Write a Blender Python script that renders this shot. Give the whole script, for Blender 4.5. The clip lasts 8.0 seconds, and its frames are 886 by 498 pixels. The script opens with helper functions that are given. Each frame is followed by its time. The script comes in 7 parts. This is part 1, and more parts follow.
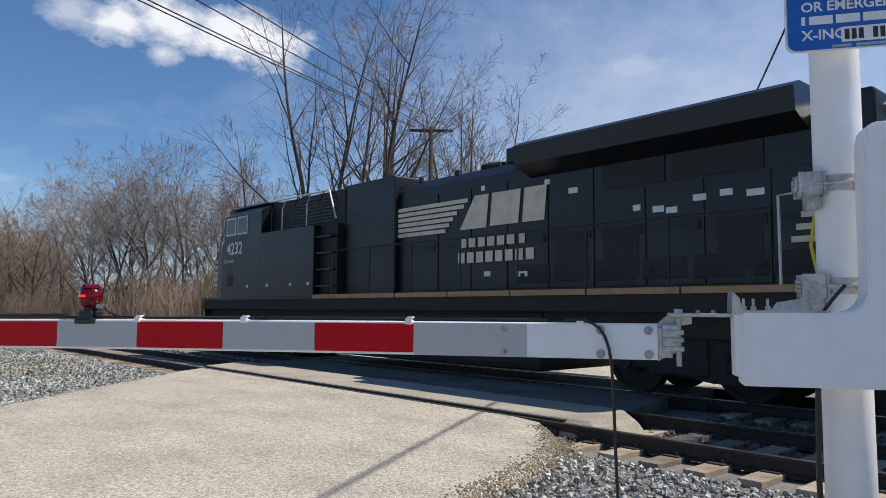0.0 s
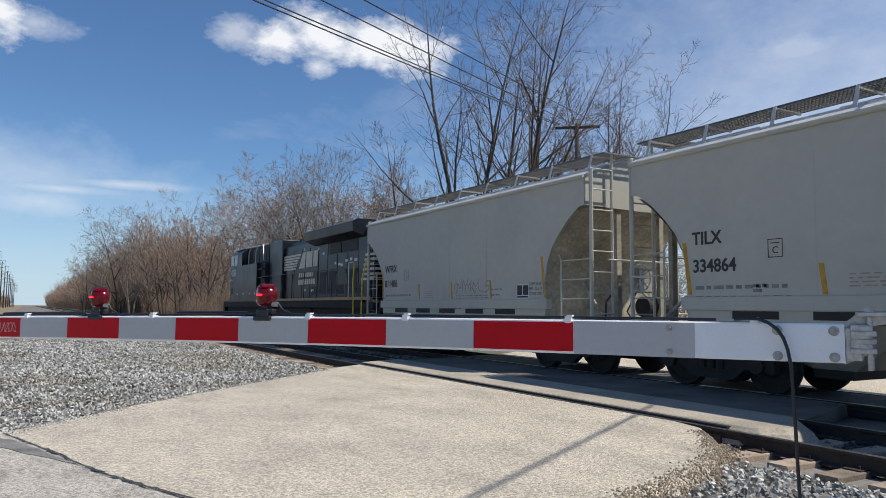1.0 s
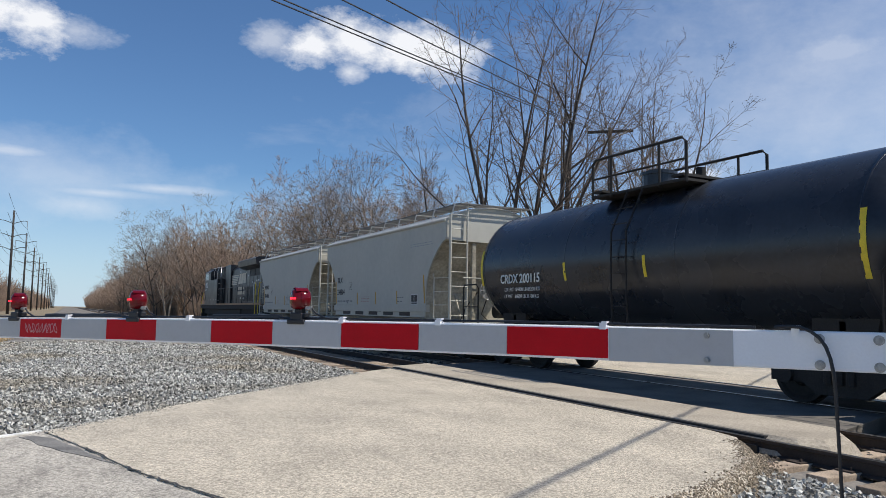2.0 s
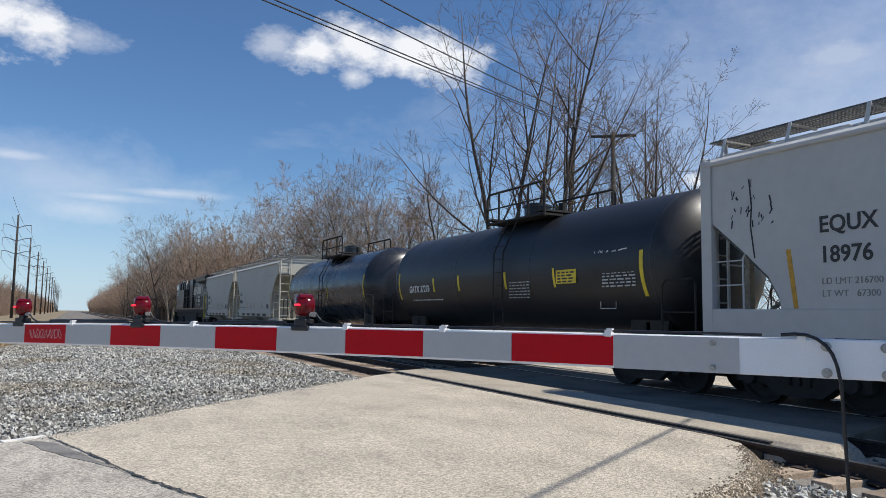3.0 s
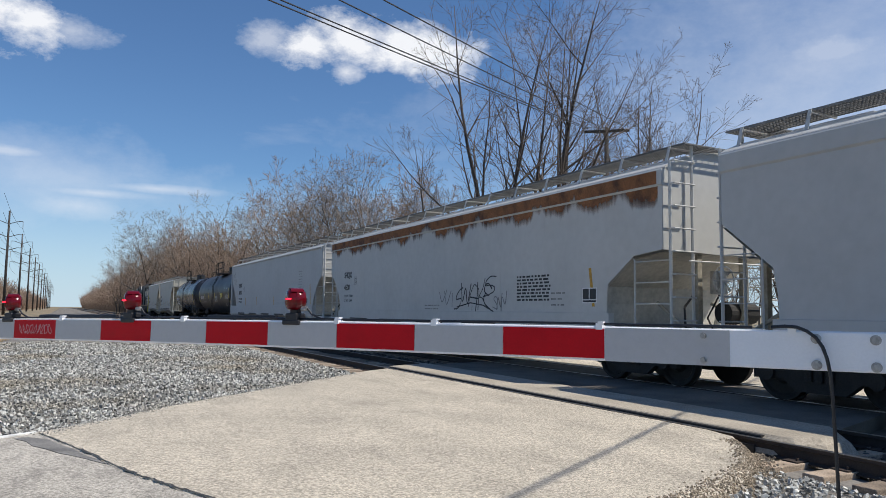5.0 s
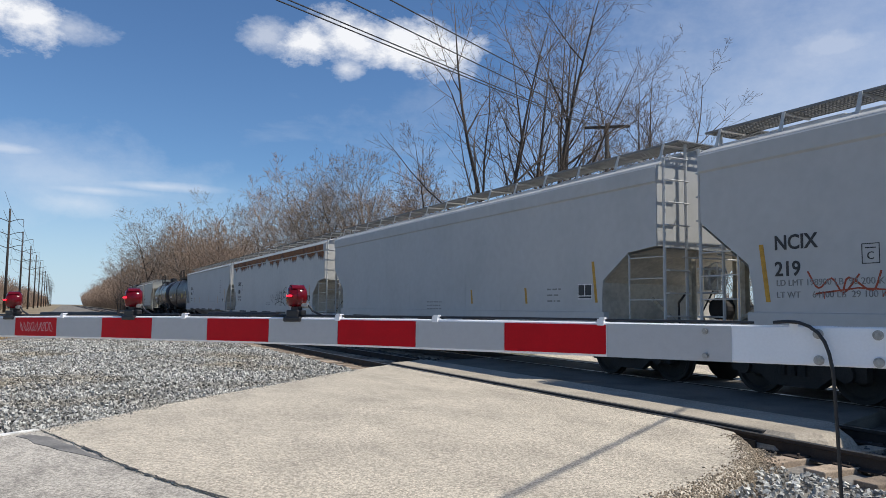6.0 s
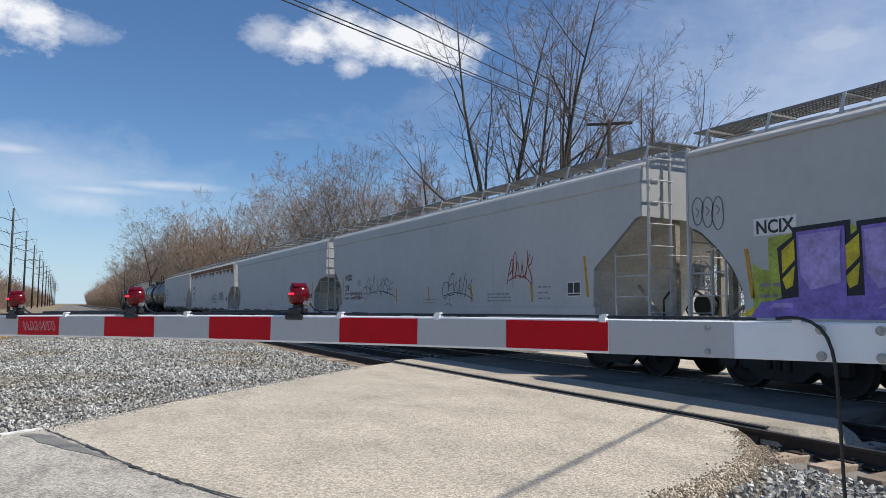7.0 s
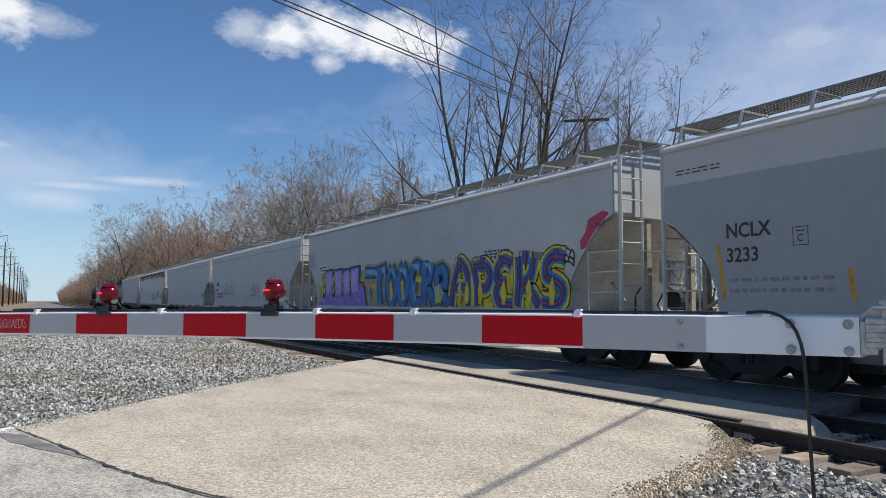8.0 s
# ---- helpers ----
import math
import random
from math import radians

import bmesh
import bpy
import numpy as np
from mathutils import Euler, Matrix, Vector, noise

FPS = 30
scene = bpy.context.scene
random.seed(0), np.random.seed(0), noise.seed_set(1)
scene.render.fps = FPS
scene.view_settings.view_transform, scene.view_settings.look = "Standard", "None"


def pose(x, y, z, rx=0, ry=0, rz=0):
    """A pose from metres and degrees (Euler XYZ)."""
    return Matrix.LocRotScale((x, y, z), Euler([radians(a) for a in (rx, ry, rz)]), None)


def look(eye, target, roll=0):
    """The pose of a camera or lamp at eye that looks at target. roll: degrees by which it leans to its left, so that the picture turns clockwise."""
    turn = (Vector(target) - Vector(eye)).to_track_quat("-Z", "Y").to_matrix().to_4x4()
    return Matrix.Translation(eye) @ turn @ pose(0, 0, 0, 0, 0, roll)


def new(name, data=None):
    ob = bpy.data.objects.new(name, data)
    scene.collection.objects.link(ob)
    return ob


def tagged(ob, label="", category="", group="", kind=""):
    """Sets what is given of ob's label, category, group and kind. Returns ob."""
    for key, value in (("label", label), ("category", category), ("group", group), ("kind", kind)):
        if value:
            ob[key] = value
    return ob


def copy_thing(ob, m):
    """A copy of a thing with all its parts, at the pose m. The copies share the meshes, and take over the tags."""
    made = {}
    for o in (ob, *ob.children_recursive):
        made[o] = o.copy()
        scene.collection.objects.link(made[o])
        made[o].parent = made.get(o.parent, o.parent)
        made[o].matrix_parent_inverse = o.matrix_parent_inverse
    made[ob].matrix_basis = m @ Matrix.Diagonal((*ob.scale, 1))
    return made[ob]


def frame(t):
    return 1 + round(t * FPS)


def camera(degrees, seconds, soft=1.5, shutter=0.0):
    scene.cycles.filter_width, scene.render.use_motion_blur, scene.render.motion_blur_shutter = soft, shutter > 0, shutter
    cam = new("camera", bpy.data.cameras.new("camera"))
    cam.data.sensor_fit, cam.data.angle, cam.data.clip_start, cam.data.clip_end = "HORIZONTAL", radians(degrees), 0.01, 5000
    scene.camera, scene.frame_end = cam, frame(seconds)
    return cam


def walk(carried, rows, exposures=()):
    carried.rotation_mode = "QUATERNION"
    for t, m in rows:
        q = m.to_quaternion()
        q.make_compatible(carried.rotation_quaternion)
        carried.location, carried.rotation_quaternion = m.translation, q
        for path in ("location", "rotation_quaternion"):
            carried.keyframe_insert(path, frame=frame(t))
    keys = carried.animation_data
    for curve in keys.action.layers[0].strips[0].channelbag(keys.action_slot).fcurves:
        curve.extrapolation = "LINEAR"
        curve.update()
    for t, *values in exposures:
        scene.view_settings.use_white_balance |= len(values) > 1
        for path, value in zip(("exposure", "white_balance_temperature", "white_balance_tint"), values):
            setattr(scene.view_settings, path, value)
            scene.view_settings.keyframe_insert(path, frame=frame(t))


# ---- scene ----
cam = camera(63.4, 8.0, soft=0.6)
PATH = [
    (0, pose(0.024, -0.052, 1.353, 94.78, -0.30, -41.67)),
    (0.5, pose(0.008, -0.039, 1.349, 94.63, -0.20, -34.41)),
    (1, pose(-0.012, -0.025, 1.347, 94.69, -0.43, -30.04)),
    (1.5, pose(-0.015, -0.018, 1.346, 94.77, -0.67, -28.18)),
    (3, pose(-0.021, -0.009, 1.359, 95.35, -0.94, -27.36)),
    (3.5, pose(-0.017, -0.005, 1.358, 95.40, -0.89, -27.43)),
    (4, pose(-0.010, -0.003, 1.358, 95.28, -0.92, -27.56)),
    (4.5, pose(-0.008, -0.008, 1.354, 95.15, -0.88, -27.76)),
    (6, pose(-0.007, -0.001, 1.351, 94.72, -0.63, -27.79)),
    (6.5, pose(-0.002, 0.000, 1.352, 94.64, -0.50, -27.67)),
    (7, pose(-0.000, -0.000, 1.350, 94.53, -0.40, -27.55)),
    (7.5, pose(-0.001, -0.005, 1.350, 94.41, -0.31, -28.41)),
    (8, pose(0.007, -0.007, 1.349, 94.22, -0.17, -29.27)),
]
walk(cam, PATH)

SPEED = 19.42
RAIL_NEAR, RAIL_FAR = 6.92, 8.38
TRAIN_X = 11.25

# ---- light ----
SUN_AZ, SUN_EL = 131.0, 56.0
scene.view_settings.exposure = 0.0
world = bpy.data.worlds.new("sky")
scene.world = world
world.use_nodes = True


def build_sky():
    nt = world.node_tree
    nt.nodes.clear()
    out = nt.nodes.new("ShaderNodeOutputWorld")
    bg = nt.nodes.new("ShaderNodeBackground")
    sky = nt.nodes.new("ShaderNodeTexSky")
    sky.sky_type = "NISHITA"
    sky.sun_disc = False
    sky.sun_elevation, sky.sun_rotation = radians(SUN_EL), radians(SUN_AZ)
    sky.air_density, sky.dust_density, sky.ozone_density = 1.0, 0.0, 2.5
    bg.inputs["Strength"].default_value = 0.086
    co = nt.nodes.new("ShaderNodeTexCoord")

    def math_node(op, a, b=None, clamp=False):
        n = nt.nodes.new("ShaderNodeMath")
        n.operation, n.use_clamp = op, clamp
        for k, v in enumerate((a, b)):
            if v is None:
                continue
            if isinstance(v, (int, float)):
                n.inputs[k].default_value = v
            else:
                nt.links.new(v, n.inputs[k])
        return n.outputs[0]

    def noise_of(scale, detail, stretch=(1, 1, 1), rough=0.6):
        mp = nt.nodes.new("ShaderNodeMapping")
        mp.inputs["Scale"].default_value = stretch
        nt.links.new(co.outputs["Generated"], mp.inputs["Vector"])
        n = nt.nodes.new("ShaderNodeTexNoise")
        n.inputs["Scale"].default_value, n.inputs["Detail"].default_value = scale, detail
        n.inputs["Roughness"].default_value = rough
        nt.links.new(mp.outputs[0], n.inputs["Vector"])
        return n.outputs["Fac"]

    def puff(centre, radius, flat, edge, most=1.0):
        # soft ellipsoid of directions round a centre, frayed by noise
        sub = nt.nodes.new("ShaderNodeVectorMath")
        sub.operation = "SUBTRACT"
        nt.links.new(co.outputs["Generated"], sub.inputs[0])
        sub.inputs[1].default_value = centre
        mul = nt.nodes.new("ShaderNodeVectorMath")
        mul.operation = "MULTIPLY"
        nt.links.new(sub.outputs[0], mul.inputs[0])
        mul.inputs[1].default_value = (1 / radius, 1 / radius, 1 / (radius * flat))
        ln = nt.nodes.new("ShaderNodeVectorMath")
        ln.operation = "LENGTH"
        nt.links.new(mul.outputs[0], ln.inputs[0])
        d = math_node("SUBTRACT", 1.0, ln.outputs["Value"])
        n = math_node("MULTIPLY", math_node("SUBTRACT", noise_of(11, 10, (1, 1, 1.7), 0.66), 0.5), edge)
        return math_node("MULTIPLY", math_node("MULTIPLY", math_node("ADD", d, n), 1.25 if most == 1.0 else 1.0, True), most)

    total = None
    for c in CLOUDS:
        p = puff(*c)
        total = p if total is None else math_node("MAXIMUM", total, p)
    wisp = math_node("SUBTRACT", noise_of(3.2, 10, (1.0, 0.8, 4.0), 0.6), 0.57, True)
    wisp = math_node("MULTIPLY", wisp, 2.4, True)
    fac = math_node("MAXIMUM", total, math_node("MULTIPLY", wisp, 0.32))
    mix = nt.nodes.new("ShaderNodeMix")
    mix.data_type = "RGBA"
    nt.links.new(fac, mix.inputs["Factor"])
    hue = nt.nodes.new("ShaderNodeMix")
    hue.data_type, hue.blend_type = "RGBA", "MULTIPLY"
    hue.inputs["Factor"].default_value = 1
    hue.inputs["B"].default_value = (0.79, 1.03, 1.27, 1)
    nt.links.new(sky.outputs[0], hue.inputs["A"])
    # pale haze low over the horizon
    sep = nt.nodes.new("ShaderNodeSeparateXYZ")
    nt.links.new(co.outputs["Generated"], sep.inputs[0])
    low = math_node("MULTIPLY", math_node("SUBTRACT", 1.0, math_node("MULTIPLY", sep.outputs["Z"], 5.5), True), 0.8)
    haze = nt.nodes.new("ShaderNodeMix")
    haze.data_type = "RGBA"
    nt.links.new(low, haze.inputs["Factor"])
    nt.links.new(hue.outputs["Result"], haze.inputs["A"])
    haze.inputs["B"].default_value = (6.2, 8.0, 9.8, 1)
    nt.links.new(haze.outputs["Result"], mix.inputs["A"])
    mix.inputs["B"].default_value = (10.5, 10.7, 11.2, 1)
    nt.links.new(mix.outputs["Result"], bg.inputs["Color"])
    nt.links.new(bg.outputs[0], out.inputs["Surface"])


CLOUDS = [((0.275, 0.897, 0.345), 0.05, 0.55, 3.2), ((0.325, 0.876, 0.355), 0.066, 0.55, 3.2), ((0.385, 0.853, 0.350), 0.075, 0.5, 3.2), ((0.435, 0.830, 0.345), 0.06, 0.55, 3.4),
          ((0.32, 0.893, 0.318), 0.03, 0.7, 3.0, 0.8), ((0.221, 0.909, 0.353), 0.036, 0.6, 3.4, 0.5), ((0.242, 0.908, 0.340), 0.03, 0.5, 3.4, 0.4),
          ((-0.056, 0.944, 0.328), 0.05, 0.6, 3.2), ((-0.10, 0.937, 0.336), 0.07, 0.55, 3.2), ((-0.01, 0.944, 0.328), 0.045, 0.4, 3.4, 0.45),
          ((0.03, 0.99, 0.142), 0.09, 0.1, 1.2, 0.5), ((0.10, 0.984, 0.153), 0.09, 0.1, 1.2, 0.55), ((0.01, 0.992, 0.125), 0.07, 0.3, 1.8, 0.4), ((-0.07, 0.981, 0.183), 0.06, 0.16, 1.4, 0.5),
          ((-0.02, 0.985, 0.16), 0.2, 0.3, 1.6, 0.3), ((0.79, 0.51, 0.32), 0.14, 0.25, 2.0, 0.42), ((0.85, 0.45, 0.25), 0.55, 0.5, 1.1, 0.40), ((0.66, 0.68, 0.22), 0.4, 0.35, 2.2, 0.16), ((0.721, 0.668, 0.183), 0.03, 0.4, 2.6, 0.9)]
build_sky()
sun = new("sun", bpy.data.lights.new("sun", "SUN"))
sun.data.energy, sun.data.angle, sun.data.color = 4.7, radians(0.55), (1.0, 0.945, 0.86)
SUN_DIR = Vector((math.sin(radians(SUN_AZ)) * math.cos(radians(SUN_EL)), math.cos(radians(SUN_AZ)) * math.cos(radians(SUN_EL)), math.sin(radians(SUN_EL))))
sun.matrix_world = look(SUN_DIR * 60, (0, 0, 0))

# ---- materials ----
def mat(name, base, rough=0.6, metal=0.0, var=0.25, scale=8.0, fine=60.0, bump=0.1, tint=None, piece=0.0, spec=0.5, coat=0.0, emit=0.0, island=0.0, grain=None):
    """A surface with stains at one scale and grain at another."""
    m = bpy.data.materials.new(name)
    m.use_nodes = True
    nt = m.node_tree
    b = nt.nodes["Principled BSDF"]
    b.inputs["Roughness"].default_value, b.inputs["Metallic"].default_value = rough, metal
    b.inputs["Specular IOR Level"].default_value = spec
    b.inputs["Coat Weight"].default_value = coat
    co = nt.nodes.new("ShaderNodeTexCoord")
    big = nt.nodes.new("ShaderNodeTexNoise")
    big.inputs["Scale"].default_value, big.inputs["Detail"].default_value = scale, 5
    small = nt.nodes.new("ShaderNodeTexNoise")
    small.inputs["Scale"].default_value, small.inputs["Detail"].default_value = fine, 4 if grain is None else 9
    small.inputs["Roughness"].default_value = 0.5 if grain is None else 0.85
    for n in (big, small):
        nt.links.new(co.outputs["Object"], n.inputs["Vector"])
    ramp = nt.nodes.new("ShaderNodeValToRGB")
    dark = tint if tint else tuple(c * (1 - var) for c in base)
    lite = tuple(min(1, c * (1 + var * 0.6)) for c in base)
    ramp.color_ramp.elements[0].position, ramp.color_ramp.elements[1].position = 0.32, 0.68
    ramp.color_ramp.elements[0].color, ramp.color_ramp.elements[1].color = (*dark, 1), (*lite, 1)
    mid = ramp.color_ramp.elements.new(0.5)
    mid.color = (*base, 1)
    nt.links.new(big.outputs["Fac"], ramp.inputs["Fac"])
    mul = nt.nodes.new("ShaderNodeMix")
    mul.data_type, mul.blend_type = "RGBA", "MULTIPLY"
    mul.inputs["Factor"].default_value = min(1, var * 1.6) if grain is None else grain
    nt.links.new(ramp.outputs["Color"], mul.inputs["A"])
    g = nt.nodes.new("ShaderNodeMapRange")
    g.inputs["From Min"].default_value, g.inputs["From Max"].default_value = 0.3, 0.7
    g.inputs["To Min"].default_value, g.inputs["To Max"].default_value = (0.6, 1.3) if grain is None else (0.32, 1.68)
    nt.links.new(small.outputs["Fac"], g.inputs["Value"])
    nt.links.new(g.outputs["Result"], mul.inputs["B"])
    col = mul.outputs["Result"]
    if piece or island:
        src = nt.nodes.new("ShaderNodeObjectInfo") if piece else nt.nodes.new("ShaderNodeNewGeometry")
        r = nt.nodes.new("ShaderNodeMapRange")
        a = piece or island
        r.inputs["To Min"].default_value, r.inputs["To Max"].default_value = 1 - a, 1 + a
        nt.links.new(src.outputs["Random" if piece else "Random Per Island"], r.inputs["Value"])
        m2 = nt.nodes.new("ShaderNodeMix")
        m2.data_type, m2.blend_type = "RGBA", "MULTIPLY"
        m2.inputs["Factor"].default_value = 1
        nt.links.new(col, m2.inputs["A"])
        nt.links.new(r.outputs["Result"], m2.inputs["B"])
        col = m2.outputs["Result"]
    nt.links.new(col, b.inputs["Base Color"])
    rr = nt.nodes.new("ShaderNodeMapRange")
    rr.inputs["To Min"].default_value, rr.inputs["To Max"].default_value = max(0.03, rough - 0.12), min(1, rough + 0.12)
    nt.links.new(big.outputs["Fac"], rr.inputs["Value"])
    nt.links.new(rr.outputs["Result"], b.inputs["Roughness"])
    if bump:
        bp = nt.nodes.new("ShaderNodeBump")
        bp.inputs["Strength"].default_value, bp.inputs["Distance"].default_value = bump, 0.01
        nt.links.new(small.outputs["Fac"], bp.inputs["Height"])
        nt.links.new(bp.outputs["Normal"], b.inputs["Normal"])
    if emit:
        b.inputs["Emission Color"].default_value = (*base, 1)
        b.inputs["Emission Strength"].default_value = emit
    return m


def paving(name, base, worn, streak=1.6):
    """Asphalt with exposed pale and dark chips, patchy wear and long faint streaks."""
    m = bpy.data.materials.new(name)
    m.use_nodes = True
    nt = m.node_tree
    b = nt.nodes["Principled BSDF"]
    b.inputs["Roughness"].default_value, b.inputs["Specular IOR Level"].default_value = 0.9, 0.25
    co = nt.nodes.new("ShaderNodeTexCoord")

    def noise(scale, detail, stretch=(1, 1, 1), rough=0.6):
        mp = nt.nodes.new("ShaderNodeMapping")
        mp.inputs["Scale"].default_value, mp.inputs["Rotation"].default_value = stretch, (0, 0, radians(-40))
        nt.links.new(co.outputs["Object"], mp.inputs["Vector"])
        n = nt.nodes.new("ShaderNodeTexNoise")
        n.inputs["Scale"].default_value, n.inputs["Detail"].default_value, n.inputs["Roughness"].default_value = scale, detail, rough
        nt.links.new(mp.outputs[0], n.inputs["Vector"])
        return n.outputs["Fac"]

    def spread(v, a, b2, lo, hi):
        r = nt.nodes.new("ShaderNodeMapRange")
        for k, q in (("From Min", a), ("From Max", b2), ("To Min", lo), ("To Max", hi)):
            r.inputs[k].default_value = q
        nt.links.new(v, r.inputs["Value"])
        return r.outputs["Result"]

    def times(a, v):
        mx = nt.nodes.new("ShaderNodeMix")
        mx.data_type, mx.blend_type = "RGBA", "MULTIPLY"
        mx.inputs["Factor"].default_value = 1
        nt.links.new(a, mx.inputs["A"])
        nt.links.new(v, mx.inputs["B"])
        return mx.outputs["Result"]
    mix = nt.nodes.new("ShaderNodeMix")
    mix.data_type = "RGBA"
    mix.inputs["A"].default_value, mix.inputs["B"].default_value = (*base, 1), (*worn, 1)
    nt.links.new(spread(noise(streak, 7, (1, 0.35, 1), 0.62), 0.46, 0.72, 0.0, 1.0), mix.inputs["Factor"])
    col = times(mix.outputs["Result"], spread(noise(0.7, 5), 0.3, 0.7, 0.88, 1.1))
    heights = []
    for scale, lo, hi in ((62, 0.62, 1.42), (150, 0.72, 1.3)):
        vo = nt.nodes.new("ShaderNodeTexVoronoi")
        vo.inputs["Scale"].default_value = scale
        nt.links.new(co.outputs["Object"], vo.inputs["Vector"])
        sp = nt.nodes.new("ShaderNodeSeparateColor")
        nt.links.new(vo.outputs["Color"], sp.inputs[0])
        col = times(col, spread(sp.outputs[0], 0, 1, lo, hi))
        heights.append(vo.outputs["Distance"])
    nt.links.new(col, b.inputs["Base Color"])
    bp = nt.nodes.new("ShaderNodeBump")
    bp.inputs["Strength"].default_value, bp.inputs["Distance"].default_value = 0.35, 0.006
    bp.invert = True
    nt.links.new(heights[0], bp.inputs["Height"])
    nt.links.new(bp.outputs["Normal"], b.inputs["Normal"])
    return m


M = {}


def add_mats():
    M["ground"] = mat("dry_grass_ground", (0.24, 0.19, 0.12), 0.95, var=0.35, scale=0.15, fine=6, bump=0.6, tint=(0.13, 0.12, 0.07))
    M["road"] = paving("worn_pale_asphalt", (0.455, 0.405, 0.325), (0.36, 0.32, 0.26))
    M["apron"] = mat("crossing_asphalt", (0.38, 0.335, 0.27), 0.92, var=0.2, scale=1.2, fine=30, bump=0.12, grain=0.9, spec=0.25)
    # The same pale asphalt with the train's shade put into its colour.
    M["shaded_apron"] = mat("shaded_crossing_asphalt", (0.17, 0.155, 0.135), 0.92, var=0.3, scale=1.2, fine=60, bump=0.5, spec=0.2)
    M["old_road"] = paving("old_grey_asphalt", (0.40, 0.37, 0.32), (0.26, 0.24, 0.21), 5.0)
    M["tar_old"] = mat("old_tar_patch", (0.19, 0.18, 0.165), 0.75, var=0.4, scale=3, fine=40, bump=0.4)
    M["tar"] = mat("tar_seam", (0.045, 0.042, 0.04), 0.7, var=0.3, scale=3, fine=40, bump=0.4)
    M["line_paint"] = mat("road_paint", (0.75, 0.74, 0.70), 0.7, var=0.25, scale=4, fine=50, bump=0.2)
    M["ballast"] = mat("ballast_bed", (0.20, 0.185, 0.165), 0.95, var=0.4, scale=1.2, fine=26, bump=1.0, spec=0.2)
    M["stone"] = mat("ballast_stone", (0.355, 0.35, 0.32), 0.9, var=0.3, scale=0.35, fine=60, tint=(0.29, 0.26, 0.205), bump=0.4, island=0.68, spec=0.25)
    # Ballast stone with its base colour lowered to stand in for shadow.
    M["shaded_stone"] = mat("shaded_ballast_stone", (0.11, 0.10, 0.09), 0.9, var=0.3, scale=20, fine=90, bump=0.3, island=0.5, spec=0.2)
    M["bolt"] = mat("weathered_bolt", (0.42, 0.41, 0.39), 0.5, 0.5, var=0.3, scale=30, fine=90, bump=0.1)
    # Brown grime, darkened further to put the overhang's shade into the paint.
    M["shaded_grime"] = mat("shaded_grimy_slope_paint", (0.33, 0.30, 0.235), 0.8, var=0.35, scale=1.5, fine=12, bump=0.1)
    M["slope"] = mat("beige_slope_paint", (0.47, 0.445, 0.385), 0.7, var=0.2, scale=1.5, fine=12, bump=0.08)
    M["grit"] = mat("brown_grit", (0.33, 0.275, 0.205), 0.92, var=0.3, scale=5, fine=60, bump=0.2, island=0.4, spec=0.2)
    M["rail_side"] = mat("rusty_rail", (0.05, 0.036, 0.029), 0.8, 0.2, var=0.4, scale=6, fine=80, bump=0.3)
    M["rail_top"] = mat("worn_rail_head", (0.42, 0.42, 0.43), 0.32, 1.0, var=0.2, scale=5, fine=60, bump=0.05)
    M["tie"] = mat("weathered_tie", (0.32, 0.25, 0.185), 0.92, var=0.45, scale=3, fine=50, bump=0.6, piece=0.35)
    M["rubber"] = mat("flangeway_rubber", (0.02, 0.02, 0.021), 0.75, var=0.3, scale=6, fine=50, bump=0.3)
    M["bark"] = mat("grey_bark", (0.07, 0.057, 0.048), 0.95, var=0.4, scale=2, fine=18, bump=0.6)
    M["bark_pale"] = mat("pale_bark", (0.30, 0.25, 0.20), 0.95, var=0.4, scale=2, fine=18, bump=0.6)
    M["twig"] = mat("bare_twigs", (0.16, 0.125, 0.1), 0.95, var=0.3, scale=0.6, fine=6, bump=0)
    M["twig_brown"] = mat("red_brown_twigs", (0.30, 0.215, 0.155), 0.95, var=0.35, scale=0.3, fine=4, bump=0)
    M["twig_grey"] = mat("grey_brown_twigs", (0.23, 0.19, 0.155), 0.95, var=0.3, scale=0.4, fine=5, bump=0)
    M["dry_grass"] = mat("dry_grass_blades", (0.42, 0.31, 0.17), 0.95, var=0.35, scale=0.5, fine=6, bump=0)
    M["pole_wood"] = mat("pole_wood", (0.05, 0.044, 0.04), 0.9, var=0.35, scale=3, fine=40, bump=0.4)
    M["wire"] = mat("black_wire", (0.02, 0.02, 0.022), 0.6, var=0.1, bump=0)
    M["white_arm"] = mat("white_sheeting", (0.86, 0.865, 0.88), 0.42, var=0.04, scale=3, fine=120, bump=0.05)
    M["white_paint"] = mat("white_painted_metal", (0.86, 0.86, 0.865), 0.4, var=0.035, scale=3, fine=12, bump=0.02)
    M["silver_sheet"] = mat("grey_reflective_sheeting", (0.49, 0.485, 0.485), 0.4, var=0.03, scale=30, fine=160, bump=0.04)
    M["red_sheet"] = mat("red_reflective_sheeting", (0.56, 0.006, 0.014), 0.5, var=0.08, scale=8, fine=160, bump=0.03, spec=0.15)
    M["galv"] = mat("galvanised_steel", (0.48, 0.48, 0.47), 0.45, 0.85, var=0.25, scale=14, fine=70, bump=0.1)
    M["cast"] = mat("cast_aluminium", (0.52, 0.51, 0.49), 0.5, 0.6, var=0.3, scale=18, fine=70, bump=0.3)
    M["alu_paint"] = mat("aluminium_paint", (0.62, 0.62, 0.61), 0.5, 0.2, var=0.15, scale=5, fine=60, bump=0.1)
    M["black"] = mat("black_plastic", (0.016, 0.016, 0.018), 0.45, var=0.3, scale=8, fine=60, bump=0.05)
